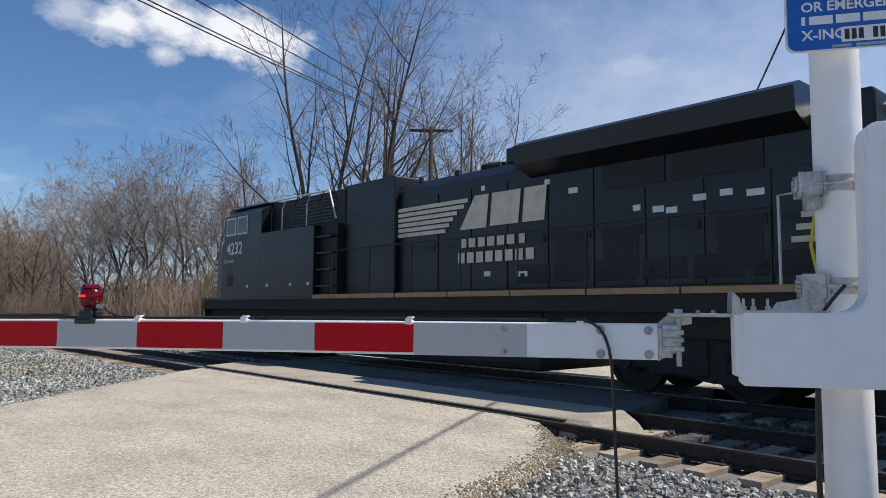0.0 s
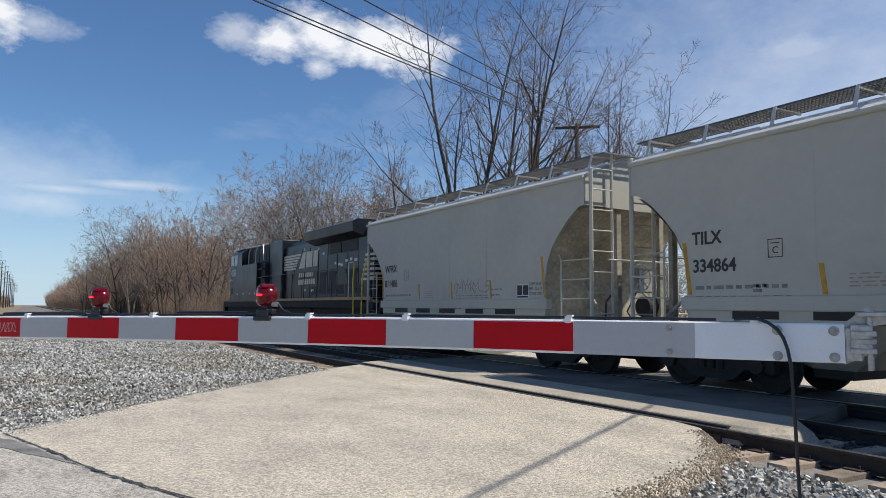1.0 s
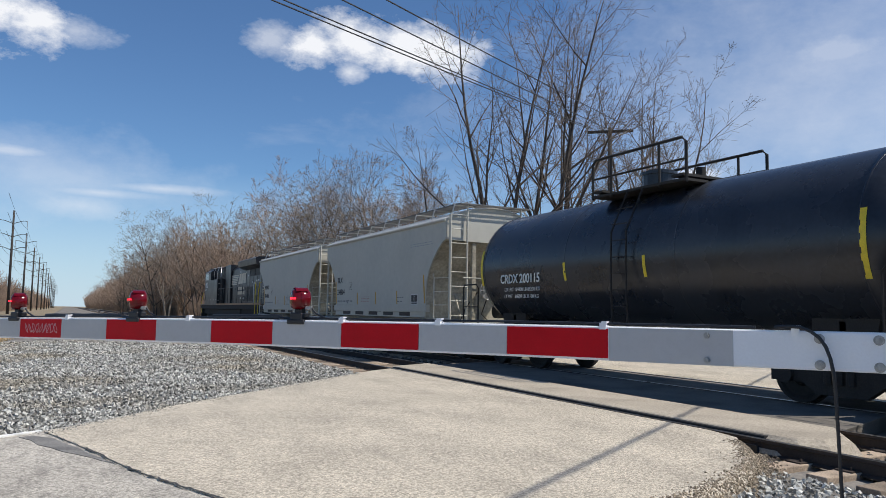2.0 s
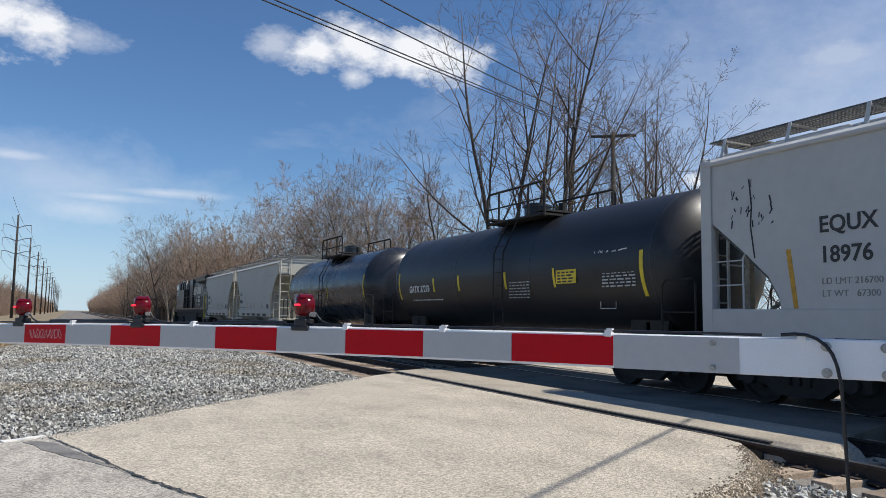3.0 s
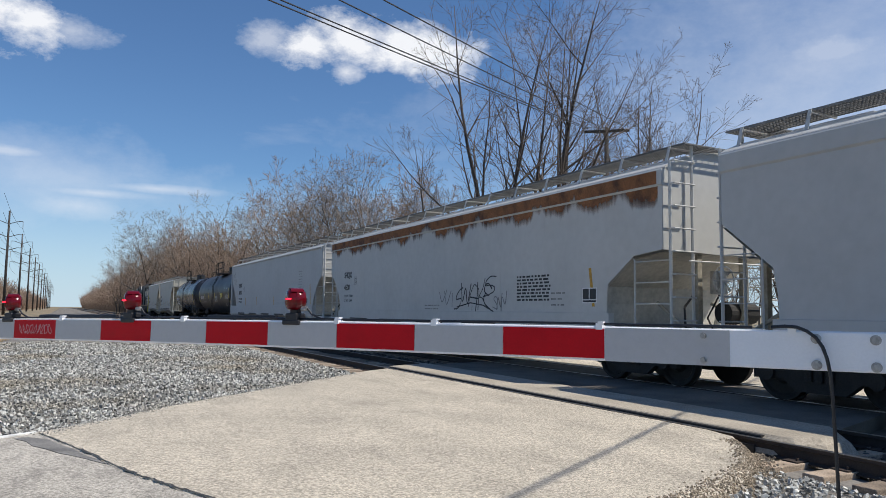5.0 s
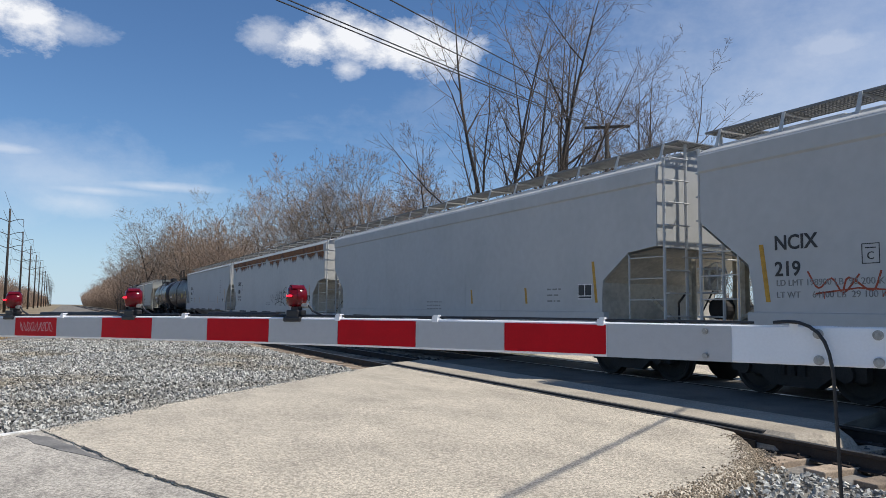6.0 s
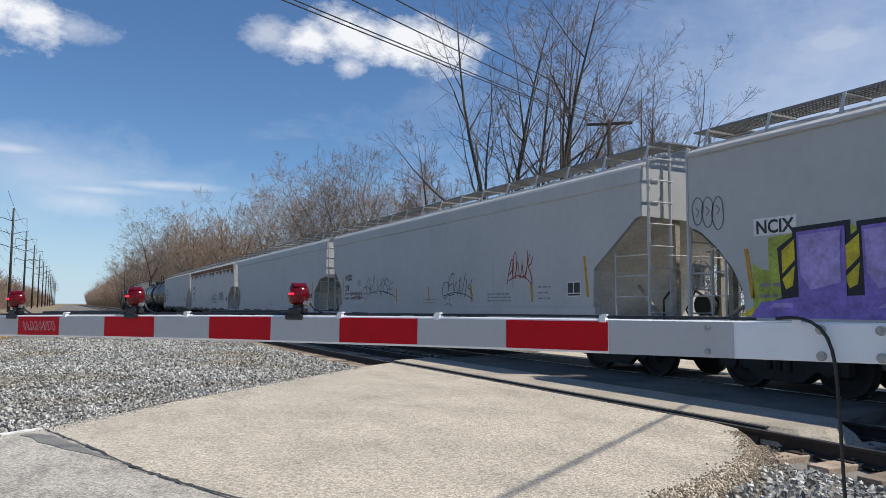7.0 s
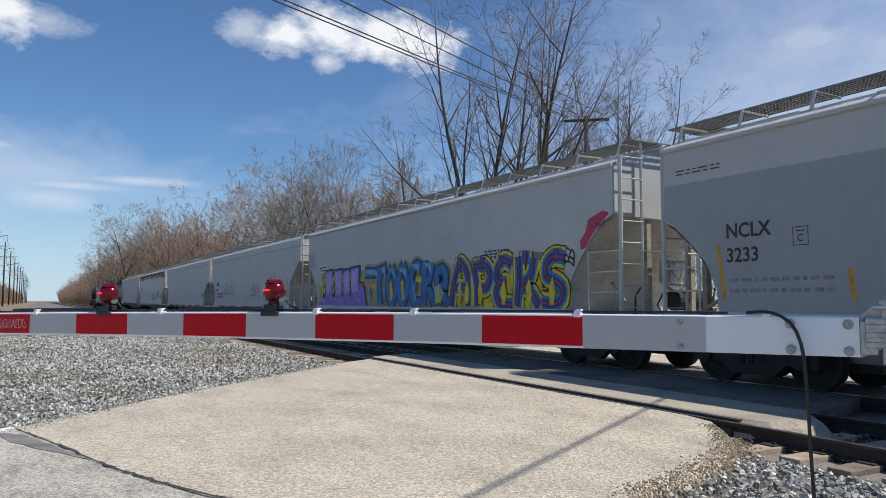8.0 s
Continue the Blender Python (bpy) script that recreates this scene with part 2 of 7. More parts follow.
    M["lens"] = mat("red_lens", (0.12, 0.002, 0.006), 0.16, var=0.1, scale=9, fine=30, bump=0.05, spec=0.4)
    M["lens_lit"] = mat("red_lens_lit", (1.0, 0.01, 0.03), 0.15, var=0.1, scale=9, fine=30, bump=0.05, emit=3.0)
    M["sign_blue"] = mat("blue_sign", (0.012, 0.12, 0.48), 0.4, var=0.06, scale=4, fine=80, bump=0.02)
    M["sign_white"] = mat("white_legend", (0.82, 0.83, 0.84), 0.45, var=0.04, bump=0)
    M["loco"] = mat("black_loco_paint", (0.006, 0.007, 0.0105), 0.38, var=0.35, scale=1.6, fine=30, bump=0.05)
    M["loco_dark"] = mat("dark_openings", (0.011, 0.011, 0.012), 0.6, var=0.3, scale=4, fine=40, bump=0.1)
    M["under"] = mat("greasy_underframe", (0.022, 0.02, 0.018), 0.8, var=0.4, scale=5, fine=40, bump=0.3)
    M["cream"] = mat("cream_stripe", (0.64, 0.58, 0.46), 0.55, var=0.15, scale=4, fine=50, bump=0.05)
    M["gold"] = mat("dull_gold_edge", (0.36, 0.22, 0.11), 0.55, var=0.2, scale=3, fine=50, bump=0.05)
    M["yellow"] = mat("safety_yellow", (0.72, 0.55, 0.03), 0.5, var=0.15, scale=6, fine=50, bump=0.05)
    M["reflector"] = mat("yellow_reflector", (0.50, 0.27, 0.02), 0.5, var=0.25, scale=10, fine=60, bump=0.05)
    M["hopper_beige"] = mat("warm_grey_hopper_paint", (0.46, 0.445, 0.385), 0.55, var=0.07, scale=0.7, fine=5, bump=0.05)
    M["hopper_grey"] = mat("cool_grey_hopper_paint", (0.45, 0.458, 0.455), 0.55, var=0.07, scale=0.6, fine=5, bump=0.05)
    M["hopper_pale"] = mat("pale_grey_hopper_paint", (0.51, 0.51, 0.49), 0.55, var=0.07, scale=0.6, fine=5, bump=0.05)
    M["hopper_band"] = mat("darker_band_paint", (0.30, 0.315, 0.325), 0.55, var=0.07, scale=0.6, fine=5, bump=0.05)
    M["tag_grey"] = mat("grey_spray_paint", (0.2, 0.2, 0.205), 0.8, var=0.25, scale=3, fine=20, bump=0)
    M["roof_grey"] = mat("weathered_roof", (0.50, 0.50, 0.48), 0.6, var=0.2, scale=1.5, fine=20, bump=0.1)
    M["grating"] = mat("galvanised_grating", (0.21, 0.21, 0.205), 0.6, 0.3, var=0.2, scale=5, fine=40, bump=0.1)
    M["lettering"] = mat("black_lettering", (0.03, 0.03, 0.032), 0.6, var=0.15, bump=0)
    M["stencil_grey"] = mat("faded_stencil_paint", (0.22, 0.22, 0.215), 0.6, var=0.3, bump=0)
    M["white_letter"] = mat("white_lettering", (0.72, 0.72, 0.70), 0.6, var=0.12, bump=0)
    M["tank"] = mat("black_tank_paint", (0.016, 0.0175, 0.021), 0.44, var=0.35, scale=1.1, fine=14, bump=0.04)
    M["tank_gloss"] = mat("glossy_tank_paint", (0.024, 0.027, 0.034), 0.27, var=0.3, scale=1.1, fine=14, bump=0.03)
    M["spray_purple"] = mat("purple_spray", (0.24, 0.17, 0.55), 0.6, var=0.3, scale=4, fine=20, bump=0)
    M["spray_blue"] = mat("blue_spray", (0.03, 0.17, 0.42), 0.6, var=0.35, scale=4, fine=20, bump=0)
    M["spray_navy"] = mat("navy_spray", (0.02, 0.05, 0.19), 0.6, var=0.35, scale=4, fine=20, bump=0)
    M["spray_yellow"] = mat("yellow_spray", (0.62, 0.50, 0.03), 0.6, var=0.3, scale=4, fine=20, bump=0)
    M["spray_green"] = mat("yellow_green_spray", (0.36, 0.42, 0.06), 0.6, var=0.35, scale=4, fine=20, bump=0)
    M["spray_lilac"] = mat("lilac_spray", (0.40, 0.32, 0.66), 0.6, var=0.3, scale=4, fine=20, bump=0)
    M["spray_olive"] = mat("olive_spray", (0.30, 0.29, 0.13), 0.6, var=0.4, scale=3, fine=20, bump=0)
    M["spray_sky"] = mat("sky_blue_spray", (0.16, 0.38, 0.52), 0.6, var=0.4, scale=4, fine=20, bump=0)
    M["spray_red"] = mat("pink_red_spray", (0.50, 0.04, 0.10), 0.6, var=0.3, scale=4, fine=20, bump=0)
    M["spray_wine"] = mat("wine_spray", (0.25, 0.04, 0.12), 0.6, var=0.3, scale=4, fine=20, bump=0)
    M["spray_black"] = mat("black_spray", (0.018, 0.018, 0.025), 0.6, var=0.2, scale=4, fine=20, bump=0)
    M["scratch"] = mat("pale_scratches", (0.62, 0.35, 0.36), 0.7, var=0.2, bump=0)
    M["spray_fade"] = mat("faded_pink_stencil", (0.40, 0.25, 0.23), 0.7, var=0.2, bump=0)
    M["spray_rust"] = mat("red_brown_spray", (0.33, 0.06, 0.025), 0.6, var=0.2, scale=4, fine=20, bump=0)
    # rust that fades out downwards in streaks
    m = mat("rust_streak", (0.25, 0.105, 0.04), 0.85, var=0.5, scale=3, fine=30, bump=0.2, tint=(0.10, 0.042, 0.02))
    nt = m.node_tree
    co = nt.nodes.new("ShaderNodeTexCoord")
    sep = nt.nodes.new("ShaderNodeSeparateXYZ")
    nt.links.new(co.outputs["Object"], sep.inputs[0])
    fade = nt.nodes.new("ShaderNodeMapRange")
    for k, v in (("From Min", 3.15), ("From Max", 3.95), ("To Min", -0.62), ("To Max", 0.8)):
        fade.inputs[k].default_value = v
    nt.links.new(sep.outputs["Z"], fade.inputs["Value"])
    total = fade.outputs["Result"]
    wave = nt.nodes.new("ShaderNodeMath")
    wave.operation = "MULTIPLY"
    wave.inputs[1].default_value = 2 * math.pi / 1.42
    nt.links.new(sep.outputs["Y"], wave.inputs[0])
    sine = nt.nodes.new("ShaderNodeMath")
    sine.operation = "SINE"
    nt.links.new(wave.outputs[0], sine.inputs[0])
    blob = nt.nodes.new("ShaderNodeMath")
    blob.operation = "MULTIPLY_ADD"
    blob.inputs[1].default_value = 0.17
    nt.links.new(sine.outputs[0], blob.inputs[0])
    nt.links.new(total, blob.inputs[2])
    total = blob.outputs[0]
    for sc, amp in (((1, 0.6, 0.12), 1.5), ((1, 2.6, 0.3), 1.2), ((1, 9.0, 1.2), 0.6)):
        mp = nt.nodes.new("ShaderNodeMapping")
        mp.inputs["Scale"].default_value = sc
        nt.links.new(co.outputs["Object"], mp.inputs["Vector"])
        nz = nt.nodes.new("ShaderNodeTexNoise")
        nz.inputs["Scale"].default_value, nz.inputs["Detail"].default_value = 1.0, 6
        nt.links.new(mp.outputs[0], nz.inputs["Vector"])
        w = nt.nodes.new("ShaderNodeMath")
        w.operation = "MULTIPLY_ADD"
        w.inputs[1].default_value, w.inputs[2].default_value = amp, -amp * 0.5
        nt.links.new(nz.outputs["Fac"], w.inputs[0])
        ad = nt.nodes.new("ShaderNodeMath")
        ad.operation = "ADD"
        nt.links.new(total, ad.inputs[0])
        nt.links.new(w.outputs[0], ad.inputs[1])
        total = ad.outputs[0]
    cl = nt.nodes.new("ShaderNodeMath")
    cl.operation, cl.use_clamp = "MULTIPLY", True
    cl.inputs[1].default_value = 2.6
    nt.links.new(total, cl.inputs[0])
    top = nt.nodes.new("ShaderNodeMath")
    top.operation = "MULTIPLY"
    top.inputs[1].default_value = 0.92
    nt.links.new(cl.outputs[0], top.inputs[0])
    nt.links.new(top.outputs[0], nt.nodes["Principled BSDF"].inputs["Alpha"])
    M["rust"] = m
    g = bpy.data.materials.new("tinted_cab_glass")
    g.use_nodes = True
    p = g.node_tree.nodes["Principled BSDF"]
    p.inputs["Base Color"].default_value = (0.03, 0.035, 0.04, 1)
    p.inputs["Roughness"].default_value = 0.04
    M["glass"] = g


add_mats()


# ---- mesh helpers ----
def obj(name, bm, material, parent=None, label="", smooth=False):
    me = bpy.data.meshes.new(name)
    bm.normal_update()
    bm.to_mesh(me)
    bm.free()
    me.materials.append(material)
    if smooth:
        for p in me.polygons:
            p.use_smooth = True
    ob = new(name, me)
    if parent:
        ob.parent = parent
    if label:
        ob["label"] = label
    return ob


def part(name, bm, material, parent, label="", smooth=False):
    return obj(name, bm, material, parent, label, smooth)


def thing(name, m, label, category, group="", kind=""):
    e = new(name)
    e.matrix_basis = m
    return tagged(e, label, category, group, kind)


def box(bm, x0, x1, y0, y1, z0, z1, bevel=0.0, m=None):
    r = bmesh.ops.create_cube(bm, size=1)
    vs = r["verts"]
    for v in vs:
        v.co = Vector((x0 if v.co.x < 0 else x1, y0 if v.co.y < 0 else y1, z0 if v.co.z < 0 else z1))
        if m:
            v.co = m @ v.co
    if bevel:
        es = list({e for v in vs for e in v.link_edges})
        bmesh.ops.bevel(bm, geom=es, offset=bevel, segments=2, affect="EDGES", profile=0.5)
    return bm


def tube(bm, pts, r, n=6, close=True, r2=None):
    """A round bar along a list of points."""
    pts = [Vector(p) for p in pts]
    rings = []
    up = Vector((0.13, 0.21, 0.97))
    for i, p in enumerate(pts):
        d = (pts[min(i + 1, len(pts) - 1)] - pts[max(i - 1, 0)]).normalized()
        a = d.cross(up)
        if a.length < 0.05:
            a = d.cross(Vector((1, 0.1, 0)))
        a.normalize()
        b = d.cross(a)
        rad = r if r2 is None else r + (r2 - r) * i / (len(pts) - 1)
        rings.append([bm.verts.new(p + (a * math.cos(k * 2 * math.pi / n) + b * math.sin(k * 2 * math.pi / n)) * rad) for k in range(n)])
    for q, s in zip(rings, rings[1:]):
        for k in range(n):
            bm.faces.new((q[k], q[(k + 1) % n], s[(k + 1) % n], s[k]))
    if close and n > 2:
        bm.faces.new(rings[0][::-1])
        bm.faces.new(rings[-1])
    return bm


def disc_cyl(bm, c, axis, r, h, n=20, r2=None):
    c, axis = Vector(c), Vector(axis).normalized()
    return tube(bm, [c - axis * h / 2, c + axis * h / 2], r, n, True, r2)


def prism(bm, poly, z0, z1, m=None):
    """A flat polygon (x, y) with thickness from z0 to z1."""
    lo = [bm.verts.new((p[0], p[1], z0)) for p in poly]
    hi = [bm.verts.new((p[0], p[1], z1)) for p in poly]
    n = len(poly)
    fs = [bm.faces.new(lo[::-1]), bm.faces.new(hi)]
    for k in range(n):
        fs.append(bm.faces.new((lo[k], lo[(k + 1) % n], hi[(k + 1) % n], hi[k])))
    if m:
        for v in lo + hi:
            v.co = m @ v.co
    bmesh.ops.recalc_face_normals(bm, faces=fs)
    return bm


def loft(bm, rings, cap=True):
    vs = [[bm.verts.new(p) for p in r] for r in rings]
    n = len(vs[0])
    fs = []
    for a, b in zip(vs, vs[1:]):
        for k in range(n):
            fs.append(bm.faces.new((a[k], a[(k + 1) % n], b[(k + 1) % n], b[k])))
    if cap:
        fs += [bm.faces.new(vs[0][::-1]), bm.faces.new(vs[-1])]
    bmesh.ops.recalc_face_normals(bm, faces=fs)
    return bm


B = bmesh.new


def lettering(name, text, size, m, material, parent, thick=0.003, label="", shear=0.0, bold=0.0, width=1.0):
    cu = bpy.data.curves.new(name, "FONT")
    cu.body, cu.size, cu.extrude, cu.shear, cu.offset = text, size, thick, shear, bold
    cu.resolution_u = 3
    tmp = new("tmp_text", cu)
    me = bpy.data.meshes.new_from_object(tmp.evaluated_get(bpy.context.evaluated_depsgraph_get()))
    bpy.data.objects.remove(tmp)
    me.transform(m @ Matrix.Diagonal((width, 1, 1, 1)))
    me.materials.clear()
    me.materials.append(material)
    ob = new(name, me)
    ob.parent = parent
    if label:
        ob["label"] = label
    return ob


# lettering on a face that looks towards -x: reads along -y
def on_side(x, y, z):
    return Matrix.Translation((x, y, z)) @ Matrix(((0, 0, -1, 0), (-1, 0, 0, 0), (0, 1, 0, 0), (0, 0, 0, 1)))


# ---- ground, road, tracks ----
def build_ground():
    bm = B()
    xs = [-3000, -400, -120, -40, -12, 6, 16, 40, 120, 400, 3000]
    ys = [-3000, -400, -60, -10, 10, 40, 90, 200, 500, 3000]
    vs = [[bm.verts.new((x, y, -0.42)) for x in xs] for y in ys]
    for a, b in zip(vs, vs[1:]):
        for k in range(len(xs) - 1):
            bm.faces.new((a[k], a[k + 1], b[k + 1], b[k]))
    tagged(obj("ground", bm, M["ground"]), "brown dry grass and bare soil ground beside the railway", "ground", kind="structure")

    # ballast bed under both tracks and a gravel strip beside them
    bm = B()
    prof = [(-3.4, -0.44), (-2.2, -0.2), (0.0, -0.13), (3.6, -0.13), (5.2, -0.17), (5.9, -0.2), (9.0, -0.2), (12.8, -0.2), (13.6, -0.2), (15.0, -0.44)]
    yy = [-80, -40, -10] + [0.6 * k for k in range(0, 60)] + [40, 50, 70, 100, 160, 300, 900]
    rng = random.Random(3)
    rows = []
    for y in yy:
        shrink = 1.0 if y < 40 else 0.8
        rows.append([bm.verts.new((x * (shrink if x < 0 else 1), y, z + (rng.uniform(-0.018, 0.018) if -0.4 < z else 0))) for x, z in prof])
    for a, b in zip(rows, rows[1:]):
        for k in range(len(prof) - 1):
            bm.faces.new((a[k], a[k + 1], b[k + 1], b[k]))
    tagged(obj("ballast_bed", bm, M["ballast"]), "grey crushed stone ballast bed under the tracks", "ballast", kind="structure")


build_ground()

ROAD_OVERLAY = [(-0.16, 8.95), (0.08, 8.2), (0.28, 7.54), (0.54, 6.62), (0.69, 6.2), (0.93, 5.62), (1.75, 4.0), (2.6, 2.9), (3.25, 3.5), (3.85, 3.95), (4.45, 4.12), (5.2, 4.42),
                (5.85, 4.85), (6.35, 5.3), (6.72, 5.72), (6.84, 6.2), (6.84, 15.75), (6.2, 15.3), (5.6, 14.66), (4.4, 13.6), (3.4, 12.6), (2.3, 11.55), (1.3, 10.57), (0.5, 9.6)]


def skirted(poly, z, low, reach):
    """A flat sheet whose edges slope down outwards, by reach(point) metres."""
    n = len(poly)
    area = sum(poly[k][0] * poly[(k + 1) % n][1] - poly[(k + 1) % n][0] * poly[k][1] for k in range(n))
    sgn = 1 if area > 0 else -1
    rings = [[], [], []]
    for k, p in enumerate(poly):
        a, b = Vector(poly[k - 1]), Vector(poly[(k + 1) % n])
        d = (b - a).normalized()
        out = Vector((d.y, -d.x)) * sgn * reach(p)
        rings[0].append((p[0], p[1], z))
        rings[1].append((p[0] + out.x * 0.45, p[1] + out.y * 0.45, z + (low - z) * 0.25))
        rings[2].append((p[0] + out.x, p[1] + out.y, low))
    bm = B()
    vs = [[bm.verts.new(q) for q in r] for r in rings]
    fs = [bm.faces.new(vs[0])]
    for a, b in zip(vs, vs[1:]):
        for k in range(n):
            fs.append(bm.faces.new((a[k], b[k], b[(k + 1) % n], a[(k + 1) % n])))
    bmesh.ops.recalc_face_normals(bm, faces=fs)
    if fs[0].normal.z < 0:
        bmesh.ops.reverse_faces(bm, faces=fs)
    return bm


def build_road():
    r = prism(B(), [(-0.15, 9.1), (-0.66, 8.8), (-5, 4.4), (-12, -2.5), (-22, -12), (-17, -17), (-4, -5.5), (0.9, 0.2), (3.3, 3.3), (4, 5), (3, 9), (1.2, 10.4)], -0.40, -0.012)
    tagged(obj("road_old_asphalt", r, M["old_road"]), "older grey asphalt road surface with worn edge", "road", kind="structure")
    r = skirted(ROAD_OVERLAY, 0.0, -0.17, lambda p: 0.14 if p[0] > 2.8 and p[1] < 5.5 else 0.03)
    tagged(obj("road_overlay", r, M["road"]), "pale sun-bleached asphalt road rising to the rails", "road", kind="structure")
    r = prism(B(), [(12.05, 6.2), (13.6, 6.4), (40, 26), (90, 64), (86, 70), (36, 33), (13.6, 18.6), (12.05, 17.6)], -0.4, -0.005)
    tagged(obj("road_far", r, M["road"]), "pale asphalt road continuing beyond the tracks", "road", kind="structure")
    # tar seam between the two surfaces, and the painted edge line
    bm = B()
    rng = random.Random(5)
    pts = [Vector((-0.16, 8.9, 0)), Vector((0.08, 8.2, 0)), Vector((0.28, 7.54, 0)), Vector((0.54, 6.62, 0)), Vector((0.69, 6.2, 0)), Vector((0.93, 5.62, 0)), Vector((1.75, 4.0, 0))]
    fine = []
    for a, b in zip(pts, pts[1:]):
        for k in range(9):
            fine.append(a.lerp(b, k / 9) + Vector((rng.uniform(-0.018, 0.018), rng.uniform(-0.018, 0.018), 0)))
    left, right = [], []
    for k, p in enumerate(fine):
        w = (0.006 if k < 14 else 0.011) * rng.uniform(0.1, 1.7)
        left.append((p.x - w, p.y - w * 0.3))
        right.append((p.x + w * 0.5, p.y + w * 0.2))
    vs = [(bm.verts.new((*a, 0.004)), bm.verts.new((*b, 0.004))) for a, b in zip(left, right)]
    for a, b in zip(vs, vs[1:]):
        bm.faces.new((a[0], a[1], b[1], b[0]))
    tagged(obj("tar_seam", bm, M["tar"]), "dark cracked tar seam across the road", "road seam", kind="structure")
    bm = B()
    pts = [(-0.38, 8.68), (-0.26, 8.74), (-0.07, 8.5), (0.05, 8.1), (0.15, 7.84), (0.24, 7.5), (0.35, 7.2), (0.41, 6.98), (0.33, 7.12), (0.25, 7.3), (0.14, 7.5), (0.02, 7.7), (-0.08, 7.95), (-0.2, 8.17), (-0.26, 8.45)]
    tagged(obj("tar_patch", prism(bm, pts, -0.0125, -0.007), M["tar_old"]), "smeared dark tar patch beside the road seam", "road patch", kind="structure")
    bm = prism(B(), [(-0.55, 8.72), (-0.18, 8.97), (-0.2, 9.04), (-0.6, 8.80)], -0.011, 0.003)
    prism(bm, [(-5.0, 4.25), (-0.57, 8.70), (-0.65, 8.78), (-5.08, 4.33)], -0.011, -0.006)
    tagged(obj("edge_line", bm, M["line_paint"]), "worn white painted road edge line", "road marking", kind="structure")
    # crossing panels
    def panel(poly, label, mt="shaded_apron", z=-0.006):
        tagged(obj("crossing_panel", skirted(poly, z, -0.2, lambda p: 0.22 if p[1] < 6.0 or p[1] > 15.9 else 0.004), M[mt]), label, "crossing surface", "crossing panels", "structure")
    panel([(7.06, 5.35), (7.1, 5.25), (7.35, 5.12), (7.7, 5.1), (8.26, 5.6), (8.26, 16.6), (7.06, 16.0)], "pale asphalt crossing panel between the rails", "apron", 0.035)
    # These two panels get the asphalt colour lowered for train shade.
    panel([(8.5, 5.6), (10.4, 6.2), (10.4, 17.2), (8.5, 16.6)], "asphalt crossing strip between the two tracks")
    panel([(10.66, 6.2), (11.86, 6.2), (11.86, 17.6), (10.66, 17.4)], "asphalt crossing panel between the train's rails")
    # The strip ending at 7.055 rises to blacken the panel edge's shaded face.
    for x0, x1 in ((6.845, 6.875), (6.965, 7.055), (8.265, 8.335), (8.425, 8.495), (10.405, 10.455), (10.55, 10.655)):
        bm = B()
        box(bm, x0, x1, 5.55, 15.9, -0.18, 0.024 if x1 == 7.055 else -0.075)
        tagged(obj("flangeway", bm, M["rubber"]), "black rubber flangeway strip along the rail", "flangeway", "flangeways", "structure")


build_road()


def rail_bm(x, y0, y1):
    prof = [(-0.075, -0.17), (0.075, -0.17), (0.075, -0.158), (0.012, -0.14), (0.010, -0.045), (0.036, -0.035), (0.036, -0.004),
            (-0.036, -0.004), (-0.036, -0.035), (-0.010, -0.045), (-0.012, -0.14), (-0.075, -0.158)]
    return loft(B(), [[(x + px, y, pz) for px, pz in prof] for y in (y0, y1)])


def build_tracks():
    tie_me = None
    for centre, label in (((RAIL_NEAR + RAIL_FAR) / 2, "empty railway track with rusty rails on weathered wooden ties"), (TRAIN_X, "railway track carrying the freight train")):
        tr = thing("railway_track", pose(centre, 0, 0), label, "railway track", "railway tracks", "structure")
        for s in (-1, 1):
            r = part("rail", rail_bm(0.73 * s, -80, 900), M["rail_side"], tr, "rusty steel rail")
            bm = B()
            box(bm, 0.73 * s - 0.028, 0.73 * s + 0.028, -80, 900, -0.006, 0.0)
            part("rail_head", bm, M["rail_top"], r, "polished running surface")
        if tie_me is None:
            bm = B()
            box(bm, -1.3, 1.3, -0.115, 0.115, -0.36, -0.142, 0.012)
            t0 = part("tie", bm, M["tie"], tr)
            tie_me = t0.data
            bm = B()
            for s in (-1, 1):
                box(bm, 0.73 * s - 0.17, 0.73 * s + 0.17, -0.09, 0.09, -0.142, -0.128)
                for q in (-1, 1):
                    box(bm, 0.73 * s + q * 0.1 - 0.012, 0.73 * s + q * 0.1 + 0.012, -0.05, -0.03, -0.13, -0.10)
            plate_me = part("tie_plate", bm, M["rail_side"], t0).data
            first = t0
        rng = random.Random(int(centre * 10))
        for k in range(-6, 124):
            y = k * 0.5 + rng.uniform(-0.03, 0.03)
            if 5.3 < y < 16.3:
                continue
            ob = first if first is not None else new("tie", tie_me)
            if first is None:
                pl = new("tie_plate", plate_me)
                pl.parent = ob
            first = None
            ob.parent = tr
            ob.matrix_basis = pose(rng.uniform(-0.04, 0.04), y, rng.uniform(-0.006, 0.004), 0, 0, rng.uniform(-0.8, 0.8))
        bm = B()
        for k in range(126, 480):
            box(bm, -1.3, 1.3, k * 0.5 - 0.115, k * 0.5 + 0.115, -0.3, -0.142)
        f = part("far_ties", bm, M["tie"], tr)
        f["kind"] = "stuff"
        first = None


build_tracks()


